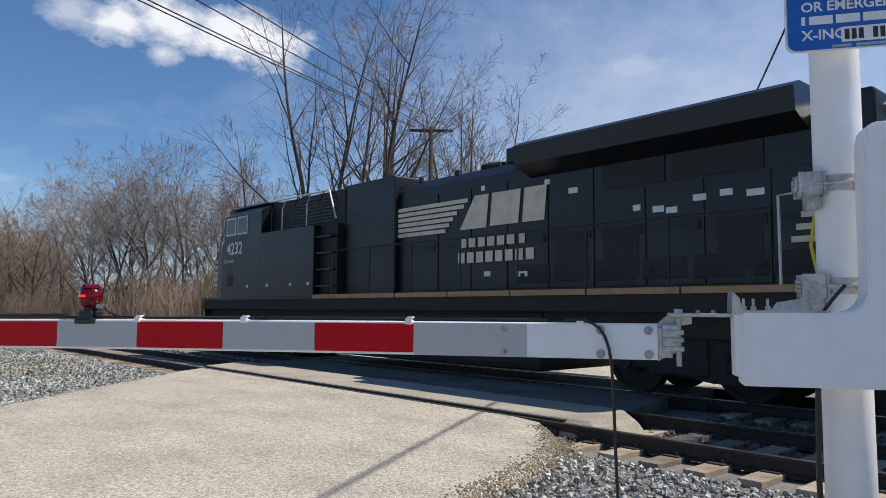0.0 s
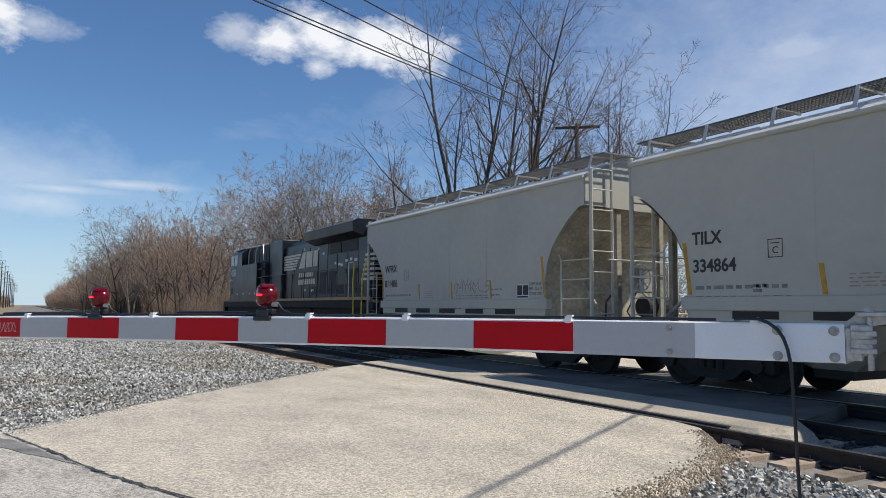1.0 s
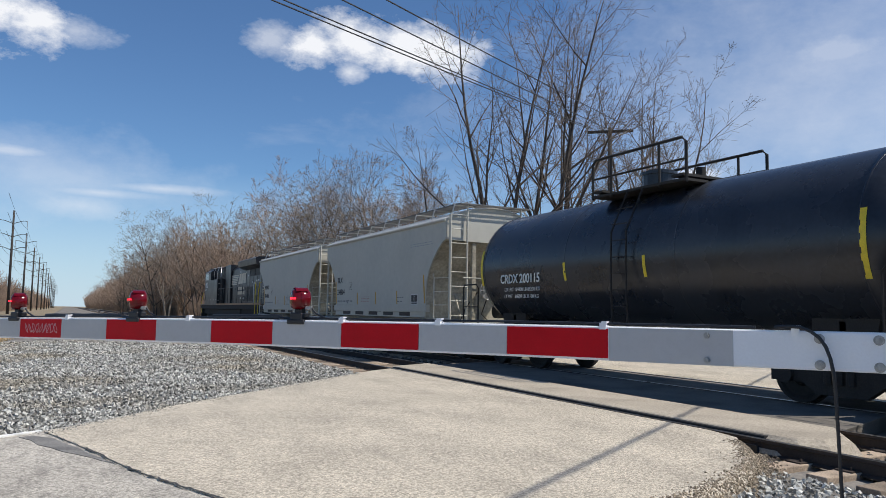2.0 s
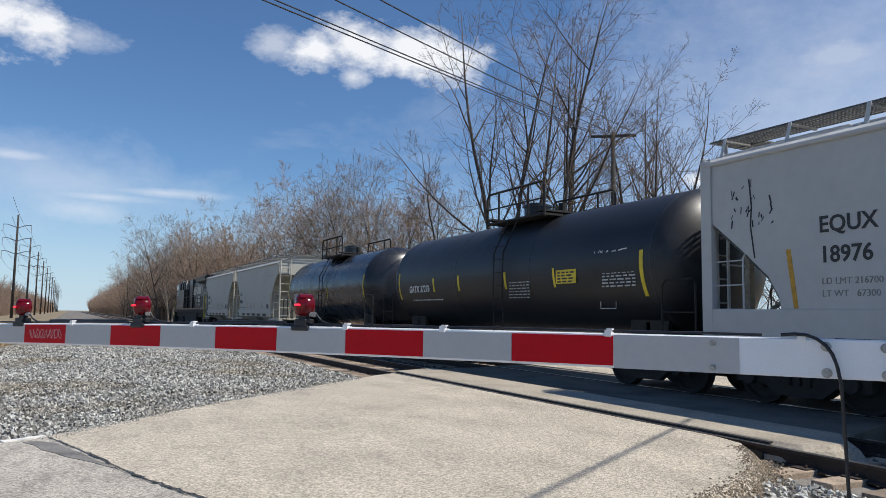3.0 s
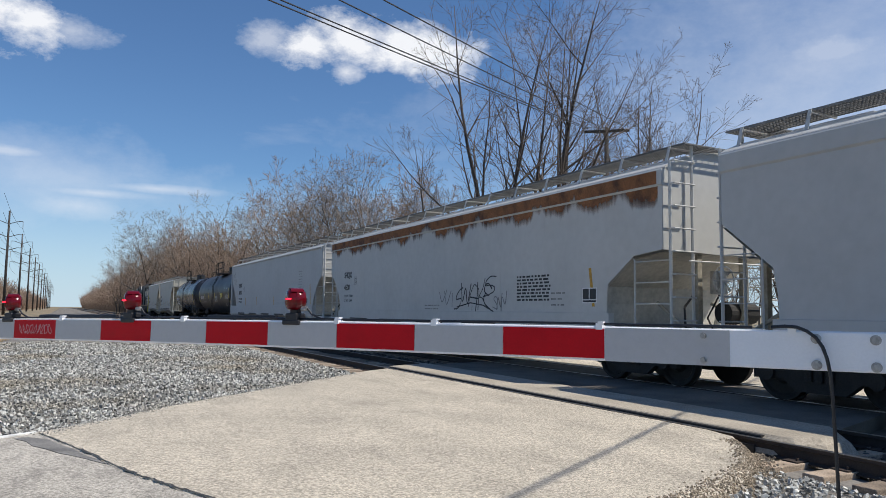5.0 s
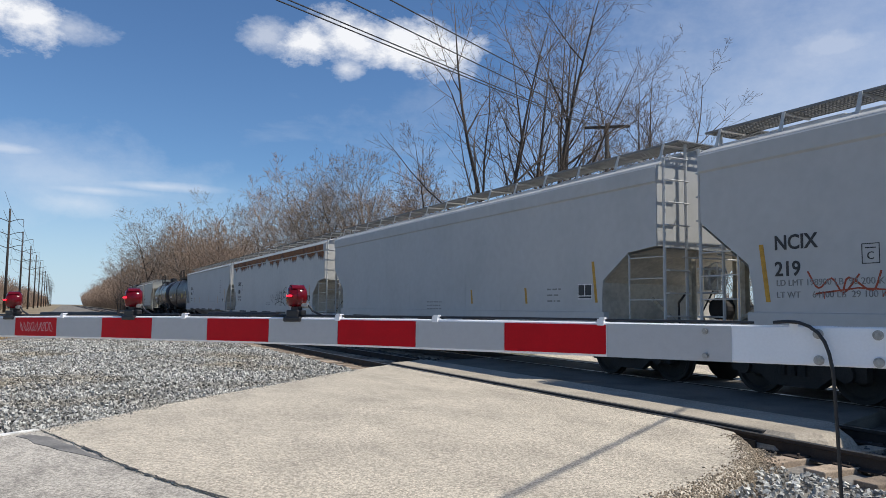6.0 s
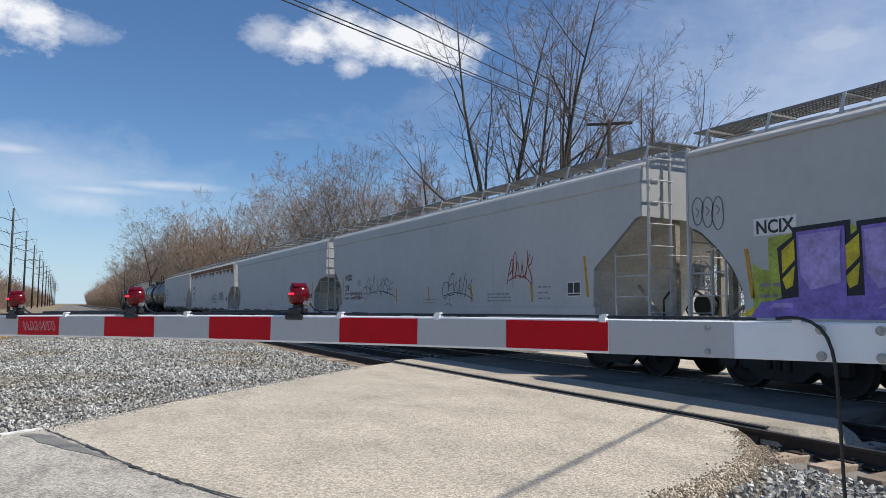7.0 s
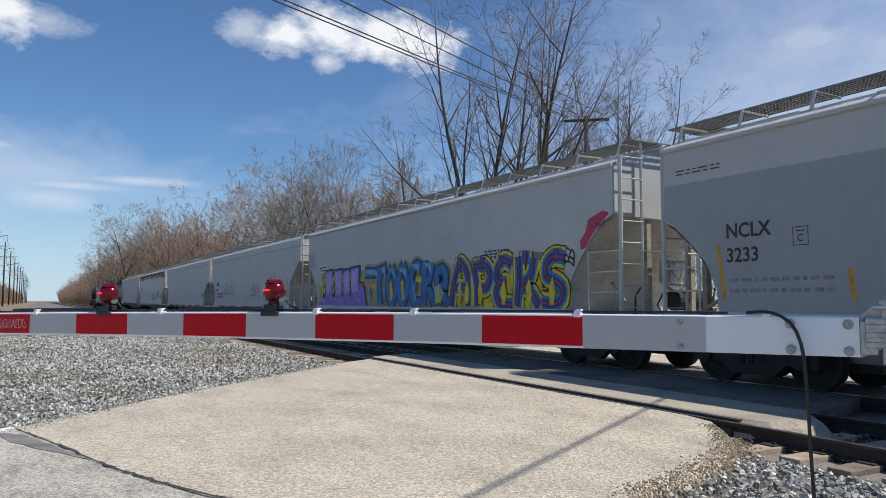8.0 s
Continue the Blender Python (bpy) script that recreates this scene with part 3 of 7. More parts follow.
def stones(name, label, places, sizes, seed, mt="stone"):
    """Many small crushed stones as one object: jittered boxes with twelve triangles each."""
    rng = np.random.default_rng(seed)
    n = len(places)
    cube = np.array([(-1, -1, -1), (1, -1, -1), (1, 1, -1), (-1, 1, -1), (-1, -1, 1), (1, -1, 1), (1, 1, 1), (-1, 1, 1)], float)
    v = cube[None] * rng.uniform(0.35, 1.0, (n, 8, 3))
    v *= (np.asarray(sizes)[:, None] * rng.uniform(0.6, 1.3, (n, 3)))[:, None, :]
    q = rng.normal(size=(n, 4))
    q /= np.linalg.norm(q, axis=1)[:, None]
    w, x, y, z = q.T
    rot = np.stack([1 - 2 * (y * y + z * z), 2 * (x * y - w * z), 2 * (x * z + w * y), 2 * (x * y + w * z), 1 - 2 * (x * x + z * z), 2 * (y * z - w * x),
                    2 * (x * z - w * y), 2 * (y * z + w * x), 1 - 2 * (x * x + y * y)], 1).reshape(n, 3, 3)
    v = np.einsum("nij,nkj->nki", rot, v) + np.asarray(places)[:, None, :]
    quads = np.array([(0, 3, 2, 1), (4, 5, 6, 7), (0, 1, 5, 4), (1, 2, 6, 5), (2, 3, 7, 6), (3, 0, 4, 7)])
    f = (quads[None] + (np.arange(n) * 8)[:, None, None]).reshape(-1, 4)
    me = bpy.data.meshes.new(name)
    me.from_pydata(v.reshape(-1, 3).tolist(), [], f.tolist())
    me.materials.append(M[mt])
    return tagged(new(name, me), label, "gravel", kind="stuff")


def inside(poly, x, y):
    c = np.zeros(len(x), bool)
    j = len(poly) - 1
    for i in range(len(poly)):
        xi, yi = poly[i]
        xj, yj = poly[j]
        hit = ((yi > y) != (yj > y)) & (x < (xj - xi) * (y - yi) / (yj - yi + 1e-9) + xi)
        c ^= hit
        j = i
    return c


def scatter():
    rng = np.random.default_rng(11)

    def bed(x):
        return np.interp(x, [-3.4, -2.2, 0.0, 3.6, 5.2, 5.7, 12.8], [-0.44, -0.2, -0.13, -0.13, -0.16, -0.155, -0.155])

    # gravel beside the road, towards the woods' side of the crossing
    n = 54000
    y = 8.3 + 26 * rng.random(n) ** 1.6
    x = rng.uniform(-3.2, 6.9, n)
    ok = (x - (-0.75)) * 6.3 - (y - 8.4) * 6.1 < 0
    ok &= x < 6.27
    x, y = x[ok], y[ok]
    s = rng.uniform(0.008, 0.023, len(x)) * (1 + 0.03 * y)
    stones("gravel", "loose pale grey crushed stone beside the road", np.c_[x, y, bed(x) + s * rng.uniform(0.1, 1.1, len(x)) + 0.02 * (y < 16)], s, 1)
    # ballast round the near track by the mast
    n = 13000
    x, y = rng.uniform(1.2, 6.8, n), rng.uniform(-1.5, 5.6, n)
    ok = ~inside(ROAD_OVERLAY, x, y) & (x - y > 0.2) & (x < 6.3)
    x, y = x[ok], y[ok]
    s = rng.uniform(0.011, 0.028, len(x))
    stones("ballast_stones", "coarse grey ballast stones beside the near track", np.c_[x, y, np.interp(x, [4, 5.6, 6.3], [-0.1, -0.14, -0.19]) + s * rng.uniform(0.0, 1.0, len(x))], s, 2)
    # between the rails and between the tracks; shade is in the stone colour
    n = 14000
    x, y = rng.uniform(6.9, 13.2, n), np.where(rng.random(n) < 0.35, rng.uniform(-3, 5.2, n), rng.uniform(16.6, 48, n))
    s = rng.uniform(0.018, 0.04, len(x))
    stones("track_stones", "ballast stones between rails and ties", np.c_[x, y, np.full(len(x), -0.19) + s * rng.uniform(0, 0.6, len(x))], s, 3, "shaded_stone")
    # crumbs along the road's edges
    n = 1500
    e = rng.integers(0, 3, n)
    a = np.array([(-0.15, 8.83), (1.3, 10.57), (3.4, 12.6), (3.3, 3.45)])[e]
    b = np.array([(1.3, 10.57), (3.4, 12.6), (5.6, 14.66), (6.4, 5.0)])[e]
    t = rng.random(n)[:, None]
    p = a + (b - a) * t + rng.normal(0, 0.09, (n, 2))
    s = rng.uniform(0.003, 0.008, n)
    stones("loose_grit", "fine grit scattered on the road edge", np.c_[p, np.full(n, 0.0) + s * 0.3], s, 4)
    # fine brown grit where the road's edge slopes into the ballast
    line = np.array([(3.25, 3.5), (3.85, 3.95), (4.45, 4.12), (5.2, 4.42), (5.85, 4.85), (6.35, 5.3), (6.6, 5.6)])
    n = 5200
    k = rng.integers(0, len(line) - 1, n)
    d = line[k + 1] - line[k]
    out = np.stack([d[:, 1], -d[:, 0]], 1) / np.linalg.norm(d, axis=1)[:, None]
    off = rng.normal(0.10, 0.09, n)
    p = line[k] + d * rng.random(n)[:, None] + out * off[:, None]
    z = np.interp(off, [0, 0.063, 0.14, 0.3], [0.0, -0.042, -0.15, -0.14])
    s = rng.uniform(0.004, 0.012, n)
    stones("edge_grit", "fine brown grit spilling over the road edge", np.c_[p, z + s * 0.2], s, 5, "grit")


scatter()


# ---- crossing gate ----
ARM_ANGLE = 33.57
GATE = Matrix.Translation((1.7586, 2.0626, 1.306)) @ Matrix.Rotation(radians(90 + ARM_ANGLE), 4, "Z")
# gate space: x along the arm to its tip, y towards the road user, z up; the arm's front face is y = 0


def bolt(parent, x, z, r=0.011, y=0.0):
    bm = B()
    disc_cyl(bm, (x, y + 0.002, z), (0, 1, 0), r * 1.45, 0.004, 16)
    disc_cyl(bm, (x, y + 0.008, z), (0, 1, 0), r, 0.012, 6)
    part("bolt", bm, M["bolt"], parent)


def build_gate():
    arm = thing("crossing_gate", GATE, "lowered crossing gate arm with red and white reflective stripes", "crossing gate")
    bm = loft(B(), [[(x, y, z) for y, z in ((-0.05, -0.122), (-0.046, -0.126), (-0.004, -0.126), (0.0, -0.122), (0.0, -0.004), (-0.004, 0.0), (-0.046, 0.0), (-0.05, -0.004))] for x in [-0.885] + [0.2 * k for k in range(29)]])
    part("beam", bm, M["white_arm"], arm, "white aluminium arm")
    bm = B()
    box(bm, -0.43, -0.002, 0.0, 0.0025, -0.1255, -0.004)
    part("plate", bm, M["silver_sheet"], arm, "grey sheeting with rivets")
    for k in range(0, 14):
        x0 = k * 0.406
        bm = B()
        box(bm, x0 + 0.001, x0 + 0.405, 0.0, 0.003, -0.117, -0.009)
        part("stripe", bm, M["red_sheet"] if k % 2 == 0 else M["silver_sheet"], arm, "red reflective stripe" if k % 2 == 0 else "silver-white reflective stripe")
    for x in (-0.345, -0.69, -0.855):
        for z in (-0.024, -0.108):
            bolt(arm, x, z, 0.008 if x > -0.5 else 0.011, 0.0025 if x > -0.5 else 0.0)
    for x in (-0.62, 0.02, 0.72, 1.22, 2.2, 3.2):
        bm = B()
        box(bm, x - 0.012, x + 0.012, -0.03, 0.006, -0.012, 0.012)
        box(bm, x - 0.016, x + 0.004, -0.02, 0.008, 0.012, 0.018)
        part("cable_clip", bm, M["white_paint"], arm)
    rng = random.Random(9)
    bm = B()
    for k in range(9):
        x0 = 3.30 + 0.32 * k / 9
        pts = [(x0 + 0.018 * math.sin(j * 1.3 + k), -0.062 + 0.028 * math.cos(j * 1.1 + k * 1.7)) for j in range(7)]
        for a, b in zip(pts, pts[1:]):
            d = Vector((b[0] - a[0], b[1] - a[1])).normalized() * 0.0022
            vs = [bm.verts.new((p[0] + q * d.y, 0.0036, p[1] - q * d.x)) for p, q in ((a, 1), (b, 1), (b, -1), (a, -1))]
            bm.faces.new(vs)
    part("scrawl", bm, M["scratch"], arm, "faint scratched scrawl on a red stripe")
    # supply cable on top, then a dropper that hangs towards the ground
    rng = random.Random(2)
    bm = B()
    tube(bm, [(5.5 - 0.2 * k, -0.02 + rng.uniform(-0.003, 0.003), 0.007 + rng.uniform(0, 0.003)) for k in range(31)], 0.005)
    part("supply_cable", bm, M["black"], arm)
    for a, b in ((1.6, 2.05), (2.75, 3.45)):
        bm = B()
        tube(bm, [(a + (b - a) * k / 8, -0.03, 0.014 + 0.002 * (k % 2)) for k in range(9)], 0.010, 8)
        part("conduit", bm, M["black"], arm)
    bm = B()
    pts = [(-0.56, 0.0, 0.010), (-0.60, 0.008, 0.014), (-0.635, 0.014, 0.012), (-0.665, 0.018, 0.0), (-0.69, 0.021, -0.02), (-0.708, 0.024, -0.048), (-0.72, 0.027, -0.085), (-0.729, 0.03, -0.14), (-0.732, 0.03, -0.21), (-0.735, 0.03, -0.3), (-0.74, 0.03, -0.5),
           (-0.75, 0.03, -0.75), (-0.775, 0.03, -1.0), (-0.79, 0.03, -1.25), (-0.86, 0.03, -1.42), (-1.0, 0.02, -1.44)]
    tube(bm, pts, 0.0058, 8)
    part("hanging_cable", bm, M["black"], arm, "black cable hanging from the arm to the ground")
    for x, lit in ((1.48, 1), (2.62, 0), (3.72, 1)):
        lamp = part("lamp", box(B(), x - 0.035, x + 0.035, -0.055, 0.01, -0.006, 0.035, 0.006), M["black"], arm, "black lamp base clamped on the arm")
        bm = B()
        box(bm, x - 0.022, x + 0.022, -0.04, -0.008, 0.03, 0.06, 0.004)
        part("bracket", bm, M["black"], lamp)
        axis = Vector((0.6, 0.8, 0))
        c = Vector((x, -0.022, 0.098))
        bm = B()
        prof = [(-0.045, 0.018), (-0.042, 0.038), (-0.034, 0.047), (-0.006, 0.051), (0.006, 0.051), (0.034, 0.047), (0.042, 0.038), (0.045, 0.018)]
        u, w = axis.cross(Vector((0, 0, 1))), Vector((0, 0, 1))
        loft(bm, [[c + axis * a + (u * math.cos(t * math.pi / 12) + w * math.sin(t * math.pi / 12)) * r for t in range(24)] for a, r in prof])
        part("lens", bm, M["lens"], lamp, "round red lens", True)
        bm = B()
        for t0 in range(-3, 4):
            a0, a1 = radians(90 + 14 * t0 - 7), radians(90 + 14 * t0 + 7)
            ring = [c + axis * a + (u * math.cos(q) + w * math.sin(q)) * 0.055 for a, q in ((0.03, a0), (0.03, a1), (-0.03, a1), (-0.03, a0))]
            bm.faces.new([bm.verts.new(q) for q in ring])
        part("hood", bm, M["lens"], lamp, "dark red lamp hood")
        bm = B()
        box(bm, x - 0.05, x + 0.05, -0.06, 0.014, -0.02, 0.004, 0.006)
        part("clamp", bm, M["black"], lamp, "black clamp over the arm")
        bm = B()
        disc_cyl(bm, c, axis, 0.0535, 0.012, 24)
        part("rim", bm, M["lens"], lamp, "dark red rim")
        bm = B()
        box(bm, x - 0.038, x - 0.006, 0.03, 0.0315, 0.096, 0.104, m=None)
        for v in bm.verts:
            v.co += axis * 0.016
        part("glow", bm, M["lens_lit"], lamp, "lit lamp filament line")
        bm = B()
        tube(bm, [(x - 0.03, -0.02, 0.055), (x - 0.07, -0.02, 0.06), (x - 0.1, -0.02, 0.03), (x - 0.16, -0.02, 0.008)], 0.005)
        part("lead", bm, M["black"], lamp)
        bm = B()
        disc_cyl(bm, (x - 0.06, -0.015, 0.055), (1, 0, 0), 0.011, 0.03, 10)
        part("gland", bm, M["galv"], lamp)

    # the long arm droops a little towards its tip
    for ob in list(arm.children_recursive):
        for v in ob.data.vertices:
            v.co.z -= 0.0024 * max(0.0, v.co.x) ** 2

    mech = thing("gate_mechanism", GATE, "white painted gate mechanism with arm bracket on the mast", "gate mechanism")
    bm = B()
    box(bm, -0.935, -0.885, -0.045, -0.002, -0.118, -0.012, 0.006)
    box(bm, -0.96, -0.90, -0.04, 0.012, -0.09, 0.0, 0.008)
    for z in (-0.03, -0.055, -0.085):
        box(bm, -0.972, -0.90, -0.03, 0.015, z - 0.009, z + 0.009, 0.004)
    prism(bm, [(-0.885, -0.13), (-0.885, 0.0), (-0.92, 0.03), (-1.0, 0.03), (-1.0, 0.0), (-0.945, -0.01), (-0.945, -0.10)], -0.03, -0.018, Matrix(((1, 0, 0, 0), (0, 0, 1, 0), (0, 1, 0, 0), (0, 0, 0, 1))))
    disc_cyl(bm, (-0.955, 0.0, -0.06), (0, 0, 1), 0.009, 0.17, 12)
    part("knuckle", bm, M["cast"], mech, "cast metal hinge knuckle")
    bm = B()
    box(bm, -1.15, -0.92, -0.06, 0.02, 0.024, 0.038, 0.003)
    disc_cyl(bm, (-0.955, 0.0, 0.044), (0, 0, 1), 0.016, 0.014, 6)
    for x in (-1.02, -1.07):
        disc_cyl(bm, (x, -0.01, 0.042), (0, 0, 1), 0.008, 0.01, 6)
    part("top_plate", bm, M["galv"], mech, "galvanised strap plate")
    bm = B()
    prism(bm, [(-1.16, 0.035), (-1.145, 0.09), (-1.125, 0.11), (-1.12, 0.035)], -0.07, 0.06, Matrix(((1, 0, 0, 0), (0, 0, 1, 0), (0, 1, 0, 0), (0, 0, 0, 1))))
    box(bm, -1.42, -1.13, -0.07, 0.055, 0.04, 0.048)
    prism(bm, [(-1.26, 0.048), (-1.28, 0.075), (-1.375, 0.092), (-1.38, 0.048)], -0.06, -0.05, Matrix(((1, 0, 0, 0), (0, 0, 1, 0), (0, 1, 0, 0), (0, 0, 0, 1))))
    part("angle_bracket", bm, M["galv"], mech, "galvanised angle bracket")
    for x in (-1.165, -1.195, -1.24):
        bm = B()
        disc_cyl(bm, (x, 0.01, 0.055), (0, 0, 1), 0.010, 0.012, 6)
        disc_cyl(bm, (x, 0.01, 0.072), (0, 0, 1), 0.005, 0.03, 8)
        part("stud", bm, M["galv"], mech)
    bm = B()
    box(bm, -1.152, -1.128, -0.04, 0.05, -0.17, 0.035, 0.003)
    part("end_flange", bm, M["white_paint"], mech)
    # L-shaped housing: long arm and upright, with a rounded inner corner
    inner = [(-1.46 - 0.07 * math.sin(math.pi / 2 * k / 6), 0.045 + 0.07 * (1 - math.cos(math.pi / 2 * k / 6))) for k in range(7)]
    poly = [(-1.15, -0.20), (-1.15, 0.045)] + inner + [(-1.535, 0.60), (-1.545, 0.645), (-1.57, 0.66), (-2.05, 0.66), (-2.05, -0.20)]
    m = Matrix(((1, 0, 0, 0), (0, 0, 1, 0), (0, 1, 0, 0), (0, 0, 0, 1)))
    bm = prism(B(), poly, -0.055, 0.06, m)
    bmesh.ops.bevel(bm, geom=[e for e in bm.edges], offset=0.006, segments=2, affect="EDGES")
    part("housing", bm, M["white_paint"], mech, "white L-shaped mechanism housing")
    bm = prism(B(), [(-1.60, 0.08), (-1.60, 0.60), (-2.02, 0.60), (-2.02, 0.08)], 0.06, 0.068, m)
    part("cover", bm, M["white_paint"], mech, "raised white cover panel")
    bm = B()
    tube(bm, [(-1.47, 0.03, 0.13), (-1.44, 0.05, 0.10), (-1.42, 0.05, 0.075), (-1.40, 0.03, 0.04)], 0.006)
    part("short_cable", bm, M["black"], mech)

    mx, my = 2.77, 0.905
    mast = thing("signal_mast", pose(mx, my, 0), "white painted signal mast with clamps on a steel base", "signal mast")
    bm = B()
    tube(bm, [(0, 0, -0.1), (0, 0, 1.0), (0, 0, 2.4), (0, 0, 4.6)], 0.081, 32)
    part("pole", bm, M["white_paint"], mast, "white round pole", True)
    bm = B()
    box(bm, -0.16, 0.16, -0.16, 0.16, -0.2, -0.1, 0.008)
    tube(bm, [(0, 0, -0.1), (0, 0, 0.12)], 0.11, 24, True, 0.085)
    part("base", bm, M["alu_paint"], mast, "cast base flange")
    turn = Matrix.Rotation(radians(90 + ARM_ANGLE), 4, "Z")
    for z in (1.80, 1.44):
        bm = B()
        tube(bm, [(0, 0, z - 0.028), (0, 0, z + 0.028)], 0.089, 28)
        box(bm, 0.07, 0.135, -0.02, 0.075, z - 0.03, z + 0.03, 0.012, turn)
        box(bm, 0.125, 0.15, 0.0, 0.06, z - 0.016, z + 0.016, 0.006, turn)
        box(bm, 0.085, 0.115, 0.0, 0.07, z - 0.085, z - 0.02, 0.006, turn)
        c = part("clamp", bm, M["cast"], mast, "cast clamp round the pole")
        bm = B()
        tube(bm, [turn @ Vector((0.16, 0.05, z)), turn @ Vector((-0.09, 0.10, z))], 0.011, 10)
        part("clamp_bolt", bm, M["galv"], c)
    bm = B()
    tube(bm, [turn @ Vector((0.10, 0.06, 1.30)), turn @ Vector((0.115, 0.07, 0.8)), turn @ Vector((0.11, 0.07, -0.15))], 0.0095, 8)
    part("conduit", bm, M["black"], mast)

    # blue emergency sign on the pole
    face = Matrix.Translation((2.557 - 0.553 * -0.222, 0.985 + 0.833 * -0.222, 2.325)) @ Matrix.Rotation(radians(ARM_ANGLE - 90), 4, "Z") @ Matrix.Rotation(radians(90), 4, "X")
    sign = thing("emergency_sign", face, "blue emergency notification sign with white lettering on the mast", "sign")
    w, h, r = 0.215, 0.17, 0.03
    poly = []
    for cx, cy, a0 in ((w - r, h - r, 0), (-w + r, h - r, 90), (-w + r, -h + r, 180), (w - r, -h + r, 270)):
        poly += [(cx + r * math.cos(radians(a0 + 15 * k)), cy + r * math.sin(radians(a0 + 15 * k))) for k in range(7)]
    up = 0.105
    part("border", prism(B(), [(x * 1.035, y * 1.035 + up) for x, y in poly], -0.004, 0), M["sign_white"], sign, "white border")
    part("panel", prism(B(), [(x, y + up) for x, y in poly], 0, 0.002), M["sign_blue"], sign, "blue panel")
    lettering("lettering", "OR EMERGENCY", 0.048, Matrix.Translation((-0.17, 0.072, 0.003)), M["sign_white"], sign, 0.0008, bold=0.001)
    lettering("lettering", "X-ING", 0.05, Matrix.Translation((-0.17, -0.03, 0.003)), M["sign_white"], sign, 0.0008, bold=0.001)
    bm = B()
    for x, wd in ((-0.17, 0.012), (-0.145, 0.075), (-0.06, 0.075), (0.025, 0.10)):
        box(bm, x, x + wd, 0.024, 0.054, 0.002, 0.004)
    part("legend_bar", bm, M["sign_white"], sign, "white bars of lettering")
    part("number_plate", box(B(), -0.045, 0.13, -0.045, 0.008, 0.002, 0.004), M["sign_white"], sign, "white strip with dark bars")
    for k in range(7):
        if k != 3:
            part("plate_bar", box(B(), -0.035 + k * 0.022, -0.020 + k * 0.022, -0.037, 0.0, 0.004, 0.005), M["lettering"], sign)
    bm = B()
    for x, wd in ((-0.075, 0.06), (0.0, 0.10)):
        box(bm, x, x + wd, -0.062, -0.052, 0.002, 0.003)
    part("small_bar", bm, M["galv"], sign)


build_gate()


# ---- poles and wires ----
def sag(a, b, s, n=24):
    a, b = Vector(a), Vector(b)
    return [a.lerp(b, k / n) - Vector((0, 0, s * 4 * (k / n) * (1 - k / n))) for k in range(n + 1)]


def build_poles():
    p2 = thing("utility_pole", pose(25.3, 29.4, -0.42), "weathered wooden utility pole with one crossarm behind the tracks", "utility pole")
    part("pole", tube(B(), [(0, 0, 0), (0, 0, 6), (0, 0, 11.75)], 0.17, 12, True, 0.11), M["pole_wood"], p2, "", True)
    d = Vector((0.87, -0.73, 0)).normalized()
    q = Matrix.Translation((0, 0, 11.55)) @ Matrix.Rotation(math.atan2(d.y, d.x), 4, "Z")
    bm = box(B(), -1.2, 1.2, -0.06, 0.06, -0.07, 0.07, 0.01, q)
    part("crossarm", bm, M["pole_wood"], p2)
    for x in (-1.1, -0.9, -0.2, 1.0):
        bm = B()
        disc_cyl(bm, q @ Vector((x, 0, 0.13)), (0, 0, 1), 0.035, 0.12, 8)
        part("insulator", bm, M["galv"], p2)
    for s in (-1, 1):
        bm = B()
        tube(bm, [q @ Vector((0.6 * s, 0.07, -0.05)), q @ Vector((0.0, 0.1, -0.6))], 0.015, 5)
        part("brace", bm, M["galv"], p2)
    # overhead wires crossing the sky
    ends = [(-1.1, WIRE_A), (-0.9, WIRE_B), (-0.2, WIRE_C), (1.0, WIRE_D)]
    for x, far in ends:
        top = p2.matrix_basis @ q @ Vector((x, 0, 0.19))
        w = obj("overhead_wire", tube(B(), sag(top, far, 0.25, 30), 0.021, 5), M["wire"])
        tagged(w, "black overhead power wire running to a wooden pole", "wire", "overhead wires")
    a, b = Vector((17.18, 6.96, 8.09)), Vector((20.32, 9.11, 7.72))
    dd = (b - a).normalized()
    w = obj("overhead_cable", tube(B(), sag(a - dd * 20, a + dd * 40, 0.0, 12), 0.028, 6), M["wire"])
    tagged(w, "thick black overhead cable crossing the road", "cable", "overhead wires")

    # transmission line far along the railway
    first = None
    for k in range(12):
        y = 163 + 50.5 * k
        m = pose(-10.2, y, -0.42, 0, 0, 0)
        if first is None:
            first = thing("transmission_pole", m, "tall slim transmission pole with angled arms beside the railway", "transmission pole", "transmission poles")
            part("pole", tube(B(), [(0, 0, 0), (0, 0, 20.3)], 0.28, 8, True, 0.17), M["pole_wood"], first, "", True)
            for z in (18.2, 15.6, 13.0):
                for s in (-1, 1):
                    bm = B()
                    tube(bm, [(0, 0, z - 0.5), (s * 1.6, 0, z + 0.1)], 0.07, 5)
                    tube(bm, [(s * 1.6, 0, z + 0.1), (s * 2.4, 0, z + 0.12)], 0.06, 5)
                    arm = part("arm", bm, M["pole_wood"], first)
                    part("insulator", tube(B(), [(s * 2.4, 0, z + 0.1), (s * 2.4, 0, z - 1.3)], 0.06, 5), M["galv"], arm)
        else:
            copy_thing(first, m)
    for s in (-1, 1):
        for z in (16.9, 14.3, 11.7):
            bm = B()
            for k in range(-1, 11):
                y = 163 + 50.5 * k
                tube(bm, sag((-10.2 + s * 2.4, y, z - 0.42), (-10.2 + s * 2.4, y + 50.5, z - 0.42), 0.9, 8), 0.025, 3, False)
            tagged(obj("transmission_wire", bm, M["wire"]), "long thin transmission wire between poles", "wire", "transmission wires")


